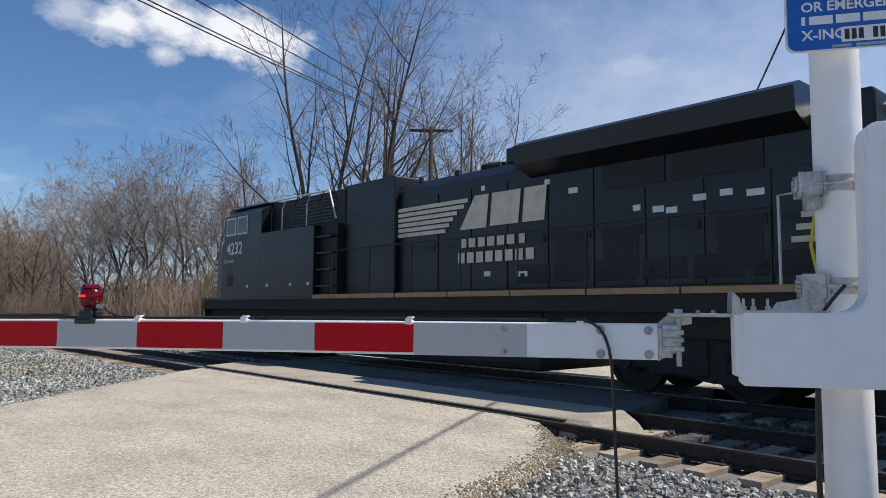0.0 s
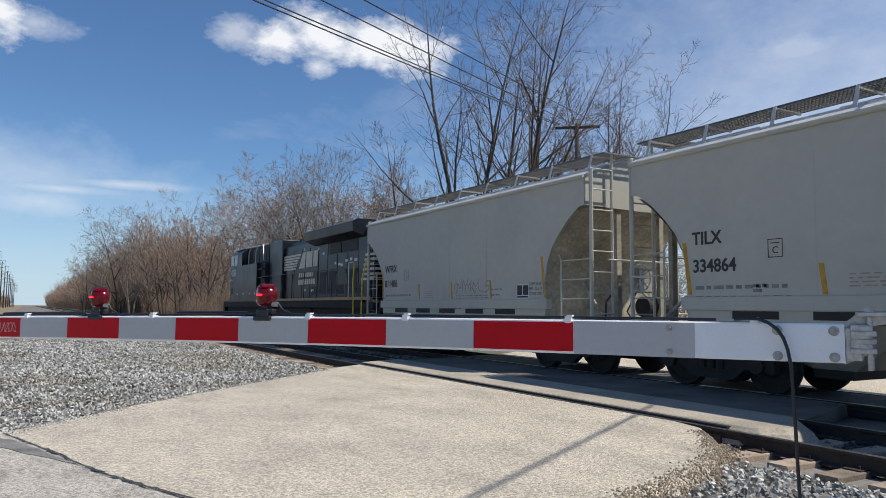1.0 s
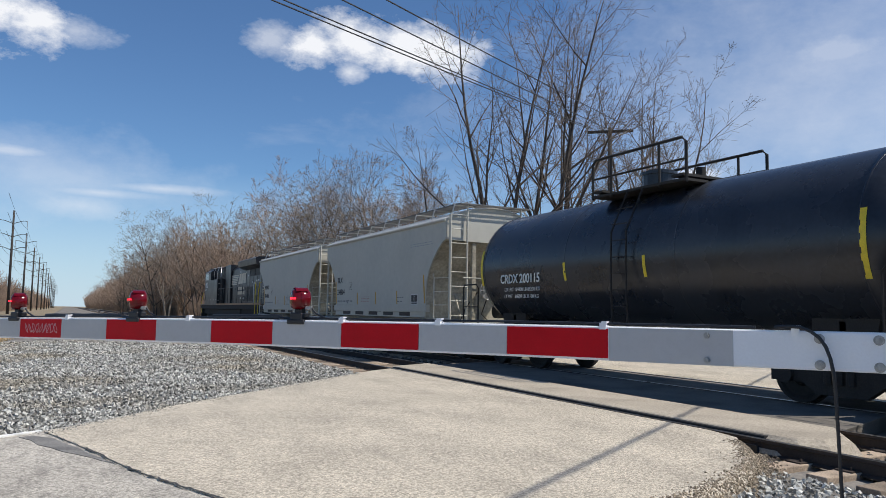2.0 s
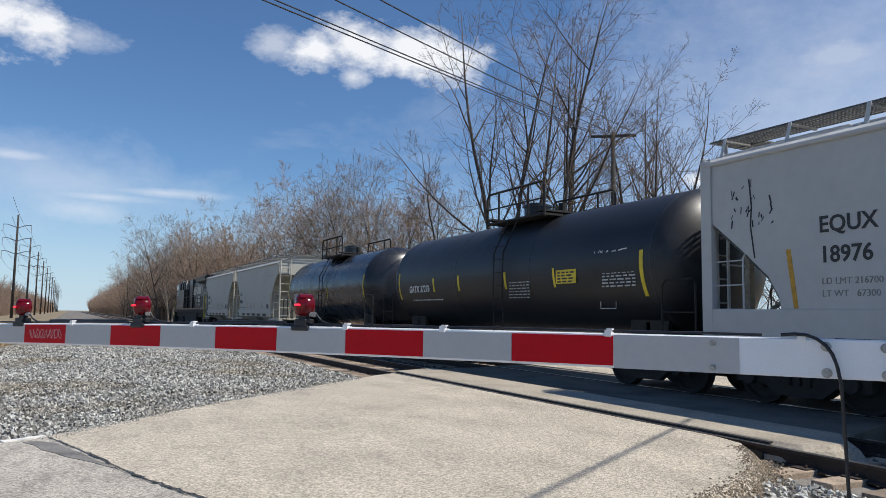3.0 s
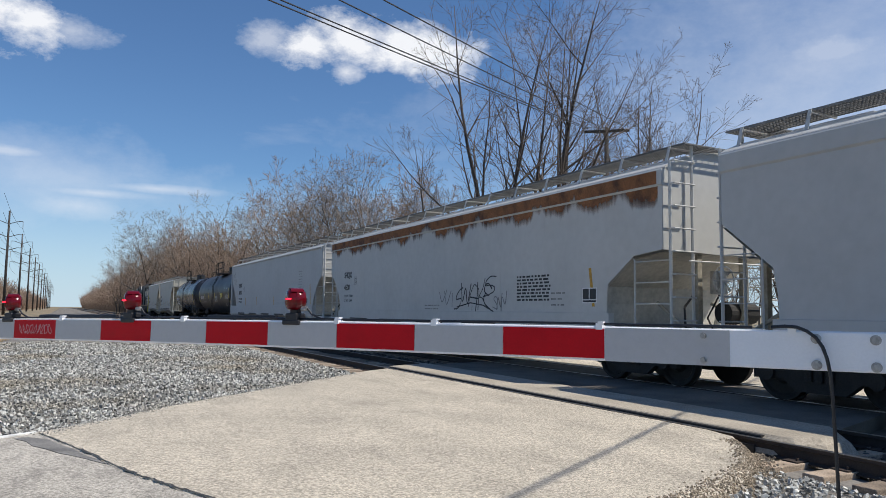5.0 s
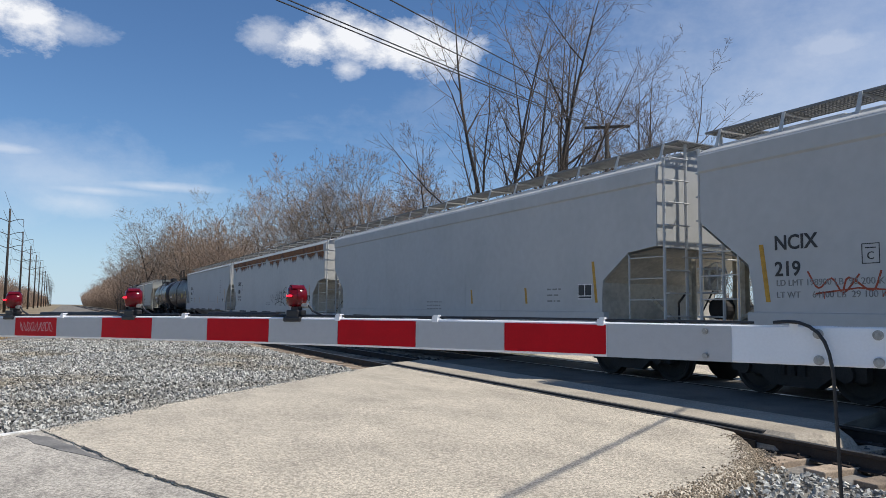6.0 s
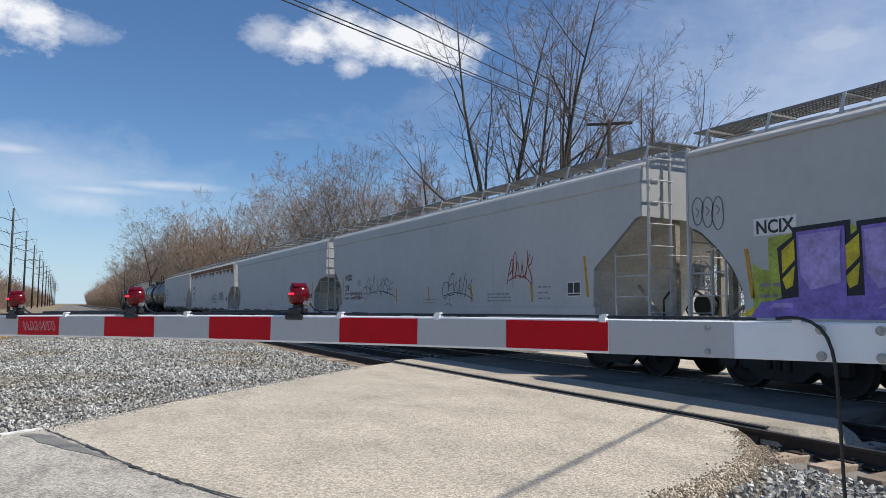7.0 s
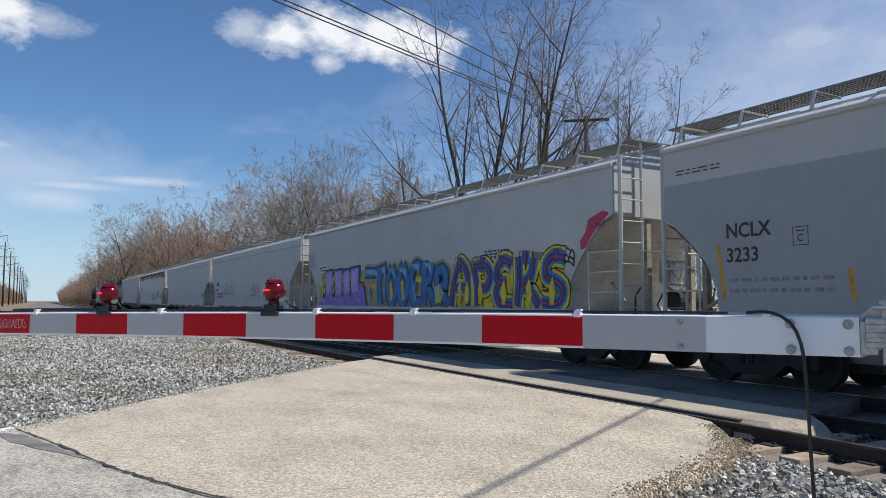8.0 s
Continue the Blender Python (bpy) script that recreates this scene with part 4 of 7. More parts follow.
WIRE_A, WIRE_B, WIRE_C, WIRE_D = (-27.15, -0.5, 7.0), (-27.0, -0.63, 7.1), (-26.46, -1.08, 8.1), (-25.54, -1.85, 7.95)
build_poles()


# ---- trees ----
def grown_tree(seed, height, stems, spread, bushy, tip, lean, bare):
    """A bare tree: upright stems with side limbs that curve upwards, three or four orders of them; returns segments with radii."""
    rng = random.Random(seed)
    segs = []

    def branch(p, d, length, r0, level):
        n = (9, 6, 4, 3)[level]
        az = rng.uniform(0, 6.28)
        start = (bare, 0.25, 0.1, 1)[level]
        for k in range(n):
            f = (k + 1) / n
            wob = (0.05, 0.09, 0.13, 0.2)[level] * (1 if bushy < 1.1 or level else 1.8)
            d = (d + Vector((rng.gauss(0, wob), rng.gauss(0, wob), rng.gauss(0, wob * 0.5) + (0.02, 0.08, 0.06, 0.05)[level]))).normalized()
            q = p + d * (length / n)
            ra, rb = max(tip, r0 * (1 - 0.9 * k / n)), max(tip, r0 * (1 - 0.9 * f))
            segs.append((p, q, ra, rb, 0 if rb > 0.035 else 1))
            if level < 3:
                for _ in range(2):
                    if f < start or rng.random() > (0.88, 0.78, 0.76)[level]:
                        continue
                    az += 2.4 + rng.uniform(-0.5, 0.5)
                    out = radians(rng.uniform(*((28, 50), (28, 58), (25, 62))[level])) * spread
                    side = d.orthogonal().normalized()
                    side.rotate(Matrix.Rotation(az, 3, d))
                    w = (d * math.cos(out) + side * math.sin(out)).normalized()
                    ln = length * (1.02 - 0.72 * f) * bushy * rng.uniform(*((0.46, 0.68), (0.42, 0.72), (0.45, 0.85))[level])
                    branch(p.lerp(q, rng.random()), w, ln, max(tip, min(rb * 0.72, ln * 0.0088)), level + 1)
            p = q

    for k in range(stems):
        a = 2 * math.pi * k / stems + seed
        ln = lean * rng.uniform(0.6, 1.3)
        root = Vector((math.cos(a), math.sin(a), 0)) * (0.0 if stems == 1 else 0.35)
        h = height * (1 if k == 0 else rng.uniform(0.78, 0.97))
        branch(root, Vector((math.cos(a) * ln, math.sin(a) * ln, 1)).normalized(), h, h * 0.0088, 0)
    top = max(q.z for _, q, _, _, _ in segs)
    g = height / top
    return [(a * g, b * g, ra, rb, c) for a, b, ra, rb, c in segs]


def seg_mesh(name, segs, sides, least):
    n = len(segs)
    a = np.array([s[0] for s in segs])
    b = np.array([s[1] for s in segs])
    ra = np.maximum(np.array([s[2] for s in segs]), least)
    rb = np.maximum(np.array([s[3] for s in segs]), least * 0.8)
    d = b - a
    d /= np.linalg.norm(d, axis=1)[:, None] + 1e-9
    ref = np.where(np.abs(d[:, 2:3]) > 0.9, np.array([[1.0, 0, 0]]), np.array([[0, 0, 1.0]]))
    u = np.cross(d, ref)
    u /= np.linalg.norm(u, axis=1)[:, None] + 1e-9
    w = np.cross(d, u)
    ang = np.arange(sides) * 2 * np.pi / sides
    ring = u[:, None, :] * np.cos(ang)[None, :, None] + w[:, None, :] * np.sin(ang)[None, :, None]
    v = np.concatenate([a[:, None] + ring * ra[:, None, None], b[:, None] + ring * rb[:, None, None]], 1).reshape(-1, 3)
    k = np.arange(sides)
    quad = np.stack([k, (k + 1) % sides, sides + (k + 1) % sides, sides + k], 1)
    f = (quad[None] + (np.arange(n) * 2 * sides)[:, None, None]).reshape(-1, 4)
    me = bpy.data.meshes.new(name)
    me.from_pydata(v.tolist(), [], f.tolist())
    return me


def tree_kind(seed, height, stems, spread, bushy, tip, lean, bare, bark, twig, label):
    segs = grown_tree(seed, height, stems, spread, bushy, tip, lean, bare)
    e = thing("tree", pose(0, 0, -80), label, "tree", "bare trees")
    for nm, lev, sides, mt in (("trunk", 0, 6, bark), ("crown", 1, 3, twig)):
        me = seg_mesh(nm, [q for q in segs if q[4] == lev], sides, tip * 0.6)
        me.materials.append(mt)
        ob = new(nm, me)
        ob.parent = e
    return e, height


def at_view(px, dist):
    """A place in a direction px pixels-of-1269 right of the view axis at 7 s, for tree rows."""
    a = radians(27.5) + math.atan((px - 784) / 1269)
    return math.sin(a) * dist, math.cos(a) * dist


def build_trees():
    near = "tall bare deciduous tree with slender upright limbs"
    kinds = [tree_kind(3, 22.0, 2, 1.02, 1.0, 0.0065, 0.13, 0.3, M["bark"], M["twig"], near),
             tree_kind(5, 22.0, 1, 1.08, 1.08, 0.0065, 0.06, 0.26, M["bark"], M["twig"], near),
             tree_kind(6, 18.0, 2, 1.05, 1.0, 0.0065, 0.2, 0.28, M["bark"], M["twig"], "bare deciduous tree with several spreading stems"),
             tree_kind(7, 14.0, 1, 0.95, 1.0, 0.0065, 0.04, 0.3, M["bark"], M["twig"], "slim bare deciduous tree")]
    far = [tree_kind(11, 17.0, 1, 1.25, 1.25, 0.011, 0.05, 0.2, M["bark"], M["twig_grey"], "bare deciduous tree in the woods"),
           tree_kind(12, 17.0, 2, 1.15, 1.25, 0.011, 0.14, 0.2, M["bark_pale"], M["twig_grey"], "bare pale-barked tree in the woods"),
           tree_kind(13, 15.0, 3, 1.15, 1.25, 0.011, 0.2, 0.15, M["bark"], M["twig_brown"], "bare brownish tree in the woods")]
    used = set()

    def put(kind, x, y, h, turn):
        e, full = kind
        if e in used:
            ob = copy_thing(e, pose(x, y, -0.42, 0, 0, turn))
        else:
            used.add(e)
            e.matrix_basis = pose(x, y, -0.42, 0, 0, turn)
            ob = e
        ob.scale = (h / full, h / full, h / full)

    rng = random.Random(8)
    # tall group behind the pole: (direction, distance, kind, height)
    for px, dist, k, h in ((882, 41, 1, 22.0), (908, 43, 0, 23.0), (960, 41, 1, 23.5), (988, 43, 0, 22.0), (1122, 45, 2, 19.4), (1150, 44, 2, 18.6), (1185, 47, 3, 17.0),
                           (778, 47, 3, 14.4), (820, 57, 3, 14), (925, 62, 3, 13), (1070, 60, 3, 13.5), (1215, 60, 3, 11.5)):
        put(kinds[k], *at_view(px, dist), h, rng.uniform(0, 360))
    # the woods along the line
    for px, dist, k, h in ((745, 62, 2, 14.5), (712, 66, 0, 15), (690, 64, 2, 16.0), (655, 66, 0, 17.5), (628, 70, 1, 18), (602, 66, 0, 17.2), (575, 72, 2, 17), (548, 70, 0, 15.6), (520, 76, 2, 15.5), (500, 84, 0, 14.6),
                           (470, 96, 0, 17.5), (448, 100, 0, 18.2), (425, 98, 2, 17.2), (405, 106, 0, 18.0), (380, 110, 2, 17), (355, 118, 2, 16.6), (330, 124, 0, 17), (300, 130, 1, 19), (278, 132, 0, 18.6), (255, 138, 1, 17), (235, 150, 2, 14),
                           (220, 170, 2, 12), (250, 175, 2, 14), (285, 165, 2, 16)):
        put(far[k], *at_view(px, dist), h, rng.uniform(0, 360))
    for k in range(40):
        y = 150 + 8.0 * k + rng.uniform(-3, 3)
        x = 21 + rng.uniform(0, 14) + y * 0.03
        put(far[rng.randrange(3)], x, y, rng.uniform(9, 13), rng.uniform(0, 360))
    for k in range(26):
        y = 90 + 14 * k + rng.uniform(-5, 5)
        put(far[rng.randrange(3)], -20 - rng.uniform(0, 16) - y * 0.01, y, rng.uniform(7, 11), rng.uniform(0, 360))
    for k in range(14):
        put(far[rng.randrange(3)], 30 + 3.8 * k, 34 - 0.9 * k + rng.uniform(-4, 8), rng.uniform(6.5, 9.5), rng.uniform(0, 360))
    for px, dist, h in ((1390, 84, 17.5), (1425, 88, 18), (1465, 86, 16.5), (1350, 95, 14)):
        put(far[0], *at_view(px, dist), h, rng.uniform(0, 360))

    # brush: dense thin stems along the woods' edge
    def brush(name, label, xs, y0, y1, count, h, material, seed, least=0.012):
        r2 = random.Random(seed)
        segs = []
        for _ in range(count):
            y = y0 + (y1 - y0) * r2.random() ** 1.4
            x = r2.uniform(*xs) + 0.004 * y * (1 if xs[0] > 0 else -1)
            hh = h * r2.uniform(0.45, 1.05)
            for _ in range(5):
                d = Vector((r2.uniform(-0.35, 0.35), r2.uniform(-0.35, 0.35), 1)).normalized()
                p = Vector((x + r2.uniform(-0.6, 0.6), y + r2.uniform(-0.6, 0.6), -0.45))
                ln = hh * r2.uniform(0.6, 1)
                for i in range(3):
                    d = (d + Vector((r2.uniform(-0.22, 0.22), r2.uniform(-0.22, 0.22), 0.05))).normalized()
                    nq = p + d * ln / 3
                    segs.append((p.copy(), nq.copy(), 0.03 - 0.008 * i, 0.022 - 0.008 * i, 0))
                    for _ in range(3):
                        c = (d + Vector((r2.uniform(-0.9, 0.9), r2.uniform(-0.9, 0.9), r2.uniform(-0.1, 0.6)))).normalized()
                        e = nq + c * ln * r2.uniform(0.12, 0.28)
                        segs.append((nq.copy(), e, 0.014, 0.008, 0))
                        segs.append((e, e + (c + Vector((r2.uniform(-0.7, 0.7), r2.uniform(-0.7, 0.7), 0.3))) * ln * 0.1, 0.010, 0.006, 0))
                    p = nq
        me = seg_mesh(name, segs, 3, least)
        me.materials.append(material)
        tagged(new(name, me), label, "brush", kind="stuff")

    brush("brush", "dense red-brown leafless brush along the woods edge", (17.5, 27), 36, 300, 1200, 4.4, M["twig_brown"], 1)
    brush("brush", "distant brown leafless thicket lining the railway", (16.5, 32), 130, 1000, 3000, 12.5, M["twig_brown"], 4, 0.05)
    brush("brush", "distant brown thicket beyond the transmission poles", (-40, -14), 260, 1000, 1800, 9.5, M["twig_brown"], 5, 0.05)
    brush("brush", "grey-brown undergrowth beneath the trees", (22, 46), 36, 260, 800, 5.0, M["twig"], 2)
    brush("dry_grass", "yellow-brown dry grass at the gravel's edge", (-9, -2.5), 13, 90, 900, 0.55, M["dry_grass"], 6, 0.006)
    brush("brush", "brown brush beside the transmission poles", (-34, -14), 60, 420, 1500, 6.5, M["twig_brown"], 3)


build_trees()


# ---- the train ----
CARS, WHEELS = [], []
SWAP = Matrix(((0, 0, 1, 0), (1, 0, 0, 0), (0, 1, 0, 0), (0, 0, 0, 1)))  # a polygon drawn in (y, z), thickness along x


def wheelset_bm(r, flange=0.03):
    bm = B()
    tube(bm, [(-1.05, 0, 0), (1.05, 0, 0)], 0.08, 10)
    for s in (-1, 1):
        prof = [(0.655, r + flange), (0.69, r + flange), (0.70, r + 0.003), (0.80, r), (0.80, r - 0.06), (0.76, r - 0.1), (0.76, 0.2), (0.82, 0.16), (0.82, 0.0)]
        prof = [(0.655, 0.0)] + prof
        loft(bm, [[(s * a, b * math.cos(k * math.pi / 14), b * math.sin(k * math.pi / 14)) for k in range(28)] for a, b in prof if b > 0], True)
    return bm


SHARED = {}


def truck(car, y, r=0.457, axles=(-0.89, 0.89), loco=False):
    key = ("truck", r)
    ln = axles[-1] - axles[0]
    if key not in SHARED:
        bm = B()
        for s in (-1, 1):
            x0, x1 = (s * 0.98, s * 1.12) if s > 0 else (s * 1.12, s * 0.98)
            h = r
            poly = [(-ln / 2 - 0.28, h - 0.1), (-ln / 2 - 0.28, h + 0.14), (-ln / 2 + 0.2, h + 0.2), (-0.35, h + 0.38), (0.35, h + 0.38), (ln / 2 - 0.2, h + 0.2), (ln / 2 + 0.28, h + 0.14), (ln / 2 + 0.28, h - 0.1),
                    (ln / 2 - 0.25, h - 0.08), (0.4, h - 0.26), (-0.4, h - 0.26), (-ln / 2 + 0.25, h - 0.08)]
            prism(bm, poly, x0, x1, SWAP)
            for a in axles:
                disc_cyl(bm, (s * 1.13, a, h), (1, 0, 0), 0.13, 0.12, 12)
            for k in (-0.18, 0, 0.18):
                disc_cyl(bm, (s * 1.13, k, h + 0.06), (0, 0, 1), 0.07, 0.3, 8)
        box(bm, -1.1, 1.1, -0.22, 0.22, r - 0.08, r + 0.25, 0.02)
        if loco:
            box(bm, -0.6, 0.6, -2.5, 2.5, 0.3, 1.1, 0.02)
            for s in (-1, 1):
                for a in (-0.95, 0.95):
                    box(bm, s * 1.06 - 0.1, s * 1.06 + 0.1, a - 0.5, a + 0.5, 0.35, 0.95, 0.04)
        SHARED[key] = part("truck", bm, M["under"], car, "dark cast steel truck frame")
        t = SHARED[key]
    else:
        t = new("truck", SHARED[key].data)
        t.parent = car
        t["label"] = "dark cast steel truck frame"
    t.matrix_basis = pose(0, y, 0)
    for a in axles:
        k2 = ("wheelset", r)
        if k2 not in SHARED:
            w = part("wheelset", wheelset_bm(r), M["under"], t)
            SHARED[k2] = w
        else:
            w = new("wheelset", SHARED[k2].data)
            w.parent = t
        w.matrix_basis = pose(0, a, r)
        WHEELS.append((w, a, r))


def ribbon(bm, pts, w, x):
    """A painted line on a side: a thin strip through (y, z) points."""
    vs = []
    for i, p in enumerate(pts):
        a, b = Vector(pts[max(i - 1, 0)]), Vector(pts[min(i + 1, len(pts) - 1)])
        d = (b - a)
        d = d.normalized() if d.length > 1e-6 else Vector((1, 0))
        n = Vector((-d.y, d.x)) * w / 2
        vs.append((bm.verts.new((x, p[0] + n.x, p[1] + n.y)), bm.verts.new((x, p[0] - n.x, p[1] - n.y))))
    for a, b in zip(vs, vs[1:]):
        bm.faces.new((a[0], a[1], b[1], b[0]))


def arc(cy, cz, ry, rz, a0, a1, n=12):
    return [(cy + ry * math.cos(radians(a0 + (a1 - a0) * k / n)), cz + rz * math.sin(radians(a0 + (a1 - a0) * k / n))) for k in range(n + 1)]


# strokes of block shapes in a unit box, first number to the reader's right
GLYPHS = {"T": [[(0.0, 0.92), (0.4, 0.9), (0.62, 0.9), (1.0, 1.0)], [(0.72, 0.95), (0.68, 0.5), (0.74, 0.0)]],
          "O": [arc(0.5, 0.5, 0.36, 0.46, 90, 450)],
          "A": [[(0.08, 0.0), (0.2, 0.55), (0.45, 1.0), (0.6, 0.95), (0.85, 0.75), (0.85, 0.0)], [(0.2, 0.42), (0.85, 0.42)]],
          "P": [[(0.3, 0.0), (0.28, 0.5), (0.12, 0.92)], [(0.12, 0.92), (0.6, 0.95)] + arc(0.6, 0.68, 0.28, 0.27, 90, -90) + [(0.35, 0.38)]],
          "E": [[(0.85, 0.88), (0.55, 0.98), (0.25, 0.85), (0.16, 0.6), (0.3, 0.5), (0.62, 0.5)], [(0.3, 0.5), (0.14, 0.28), (0.3, 0.06), (0.9, 0.04)]],
          "K": [[(0.18, 1.05), (0.2, 0.5), (0.12, 0.0)], [(0.78, 0.98), (0.66, 0.62), (0.3, 0.45), (0.62, 0.34), (0.95, 0.02)]],
          "S": [[(0.9, 0.92), (0.5, 0.98), (0.2, 0.84), (0.2, 0.6), (0.5, 0.52), (0.82, 0.4), (0.82, 0.16), (0.5, 0.04), (0.06, 0.1)]],
          "R": [[(0.15, 0.0), (0.2, 0.5), (0.1, 0.8), (0.5, 0.86)] + arc(0.55, 0.64, 0.25, 0.22, 90, -90, 8) + [(0.4, 0.42), (0.6, 0.25), (0.95, 0.0)]],
          "U": [[(0.1, 1.0), (0.16, 0.25), (0.45, 0.02), (0.78, 0.2), (0.84, 1.0)]],
          "W": [[(0.0, 0.95), (0.25, 0.0), (0.5, 0.8), (0.75, 0.0), (1.0, 1.0)]],
          "Y": [[(0.0, 1.0), (0.4, 0.5), (0.9, 1.05)], [(0.4, 0.5), (0.3, 0.0)]],
          "N": [[(0.05, 0.0), (0.1, 0.95), (0.7, 0.05), (0.8, 1.0)]],
          "I": [[(0.4, 1.0), (0.45, 0.0)]], "L": [[(0.2, 1.0), (0.25, 0.05), (0.9, 0.1)]], "V": [[(0.1, 0.9), (0.45, 0.0), (0.9, 1.05)]]}


def scribble(car, y, z, w, h, material, seed, x, glyphs="SWAKE", thick=0.035, lean=0.12, swash=True):
    """A handstyle tag: thin overlapping strokes, with drips and an underline sweep."""
    rng = random.Random(seed)
    bm = B()
    n = len(glyphs)
    for g, ch in enumerate(glyphs):
        gw = w / n * rng.uniform(1.2, 1.9)
        gh = h * rng.uniform(0.75, 1.1)
        y0 = y - w * g / n
        for st in GLYPHS[ch]:
            pts = [(y0 - gw * u - lean * h * v + rng.uniform(-0.012, 0.012), z + gh * v + 0.12 * h * math.sin(4 * u + 2.3 * g + seed)) for u, v in st]
            fine = []
            for a, b in zip(pts, pts[1:]):
                fine += [(a[0] + (b[0] - a[0]) * k / 4, a[1] + (b[1] - a[1]) * k / 4) for k in range(4)]
            fine.append(pts[-1])
            for _ in range(2):
                fine = [fine[0]] + [((a[0] + 2 * b[0] + c[0]) / 4, (a[1] + 2 * b[1] + c[1]) / 4) for a, b, c in zip(fine, fine[1:], fine[2:])] + [fine[-1]]
            ribbon(bm, fine, thick * rng.uniform(0.7, 1.15), x - 0.0002 * g)
        if swash and rng.random() < 0.5:
            ribbon(bm, [(y0 - gw * 0.4, z + 0.1 * h), (y0 - gw * 0.4 + 0.01, z - h * rng.uniform(0.05, 0.25))], thick * 0.45, x)
    if swash:
        ribbon(bm, [(y - w * 0.1, z + h * 0.05), (y - w * 0.5, z + h * 0.22), (y - w * 0.85, z + h * 0.12), (y - w * 1.12, z - h * 0.12)], thick * 0.8, x - 0.002)
    p = part("spray_tag", bm, material, car, "sprayed scrawl")
    p["kind"] = "stuff"


def text_bars(car, y, z, rows, w, x, material, h=0.05, gap=0.1, seed=0):
    rng = random.Random(seed)
    bm = B()
    for r in range(rows):
        yy = y
        while yy > y - w:
            ln = rng.uniform(0.06, 0.2)
            box(bm, x - 0.002, x, max(yy - ln, y - w - 0.05), yy, z - r * gap, z - r * gap + h)
            yy -= ln + 0.05
    p = part("stencil", bm, material, car, "small stencilled lines")
    p["kind"] = "stuff"


def graffiti(car, x, y0, glyphs, z0, h, bands, seed, crown=False):
    """Big block shapes painted as concentric bands, widest first: (stroke width, colour)."""
    rng = random.Random(seed)
    layers = [B() for _ in bands]
    y, count = y0, 0
    for ch, w in glyphs:
        strokes = []
        up = rng.uniform(0.94, 1.06)
        for st in GLYPHS[ch]:
            pts = [(y - w * u, z0 + h * up * v) for u, v in st]
            fine = []
            for a, b in zip(pts, pts[1:]):
                fine += [(a[0] + (b[0] - a[0]) * k / 3, a[1] + (b[1] - a[1]) * k / 3) for k in range(3)]
            fine.append(pts[-1])
            fine = [fine[0]] + [((a[0] + 2 * b[0] + c[0]) / 4, (a[1] + 2 * b[1] + c[1]) / 4) for a, b, c in zip(fine, fine[1:], fine[2:])] + [fine[-1]]
            strokes.append(fine)
        if crown:
            tip = y - w * rng.uniform(0.35, 0.6)
            strokes.append([(tip, z0 + h * 0.85), (tip - 0.03, z0 + h * rng.uniform(1.04, 1.16))])
        for st in strokes:
            for k, (wide, nm) in enumerate(bands):
                if wide > 0:
                    ribbon(layers[k], st, wide, x - 0.006 * (k + 1) - 0.0002 * (count % 24))
            count += 1
        y -= w
    for bm, (wide, nm) in zip(layers, bands):
        p = part("graffiti", bm, M[nm], car, "sprayed paint layer of the graffiti piece")
        p["kind"] = "stuff"


def blots(car, name, polys, x, material, label, step=0.0002):
    """Flat sprayed patches, (y, z) outlines."""
    bm = B()
    for k, poly in enumerate(polys):
        bm.faces.new([bm.verts.new((x - step * k, y, z)) for y, z in poly])
    p = part(name, bm, material, car, label)
    p["kind"] = "stuff"


CUTS = {"short": [(0.0, 3.46), (0.18, 3.42), (0.5, 3.2), (0.8, 2.92), (1.03, 2.65), (1.19, 2.35), (1.26, 2.0), (1.27, 1.17)],
        "wide": [(0.0, 3.06), (0.3, 2.94), (0.65, 2.62), (0.95, 2.28), (1.2, 1.95), (1.36, 1.62), (1.36, 1.17)],
        "fore": [(0.0, 2.78), (0.25, 2.66), (0.6, 2.36), (0.9, 2.02), (1.1, 1.65), (1.15, 1.17)],
        "angle": [(0.0, 2.55), (0.75, 2.47), (1.5, 1.95), (1.54, 1.6), (1.54, 1.17)],
        "high": [(0.0, 3.1), (0.15, 3.06), (1.4, 2.14), (1.42, 1.7), (1.43, 1.17)],
        "post": [(0.0, 3.12), (0.27, 2.91), (0.83, 2.44), (1.24, 2.06), (1.42, 1.75), (1.47, 1.5), (1.47, 1.17)],
        "low": [(0.0, 2.87), (0.96, 2.1), (1.03, 1.7), (1.05, 1.17)]}


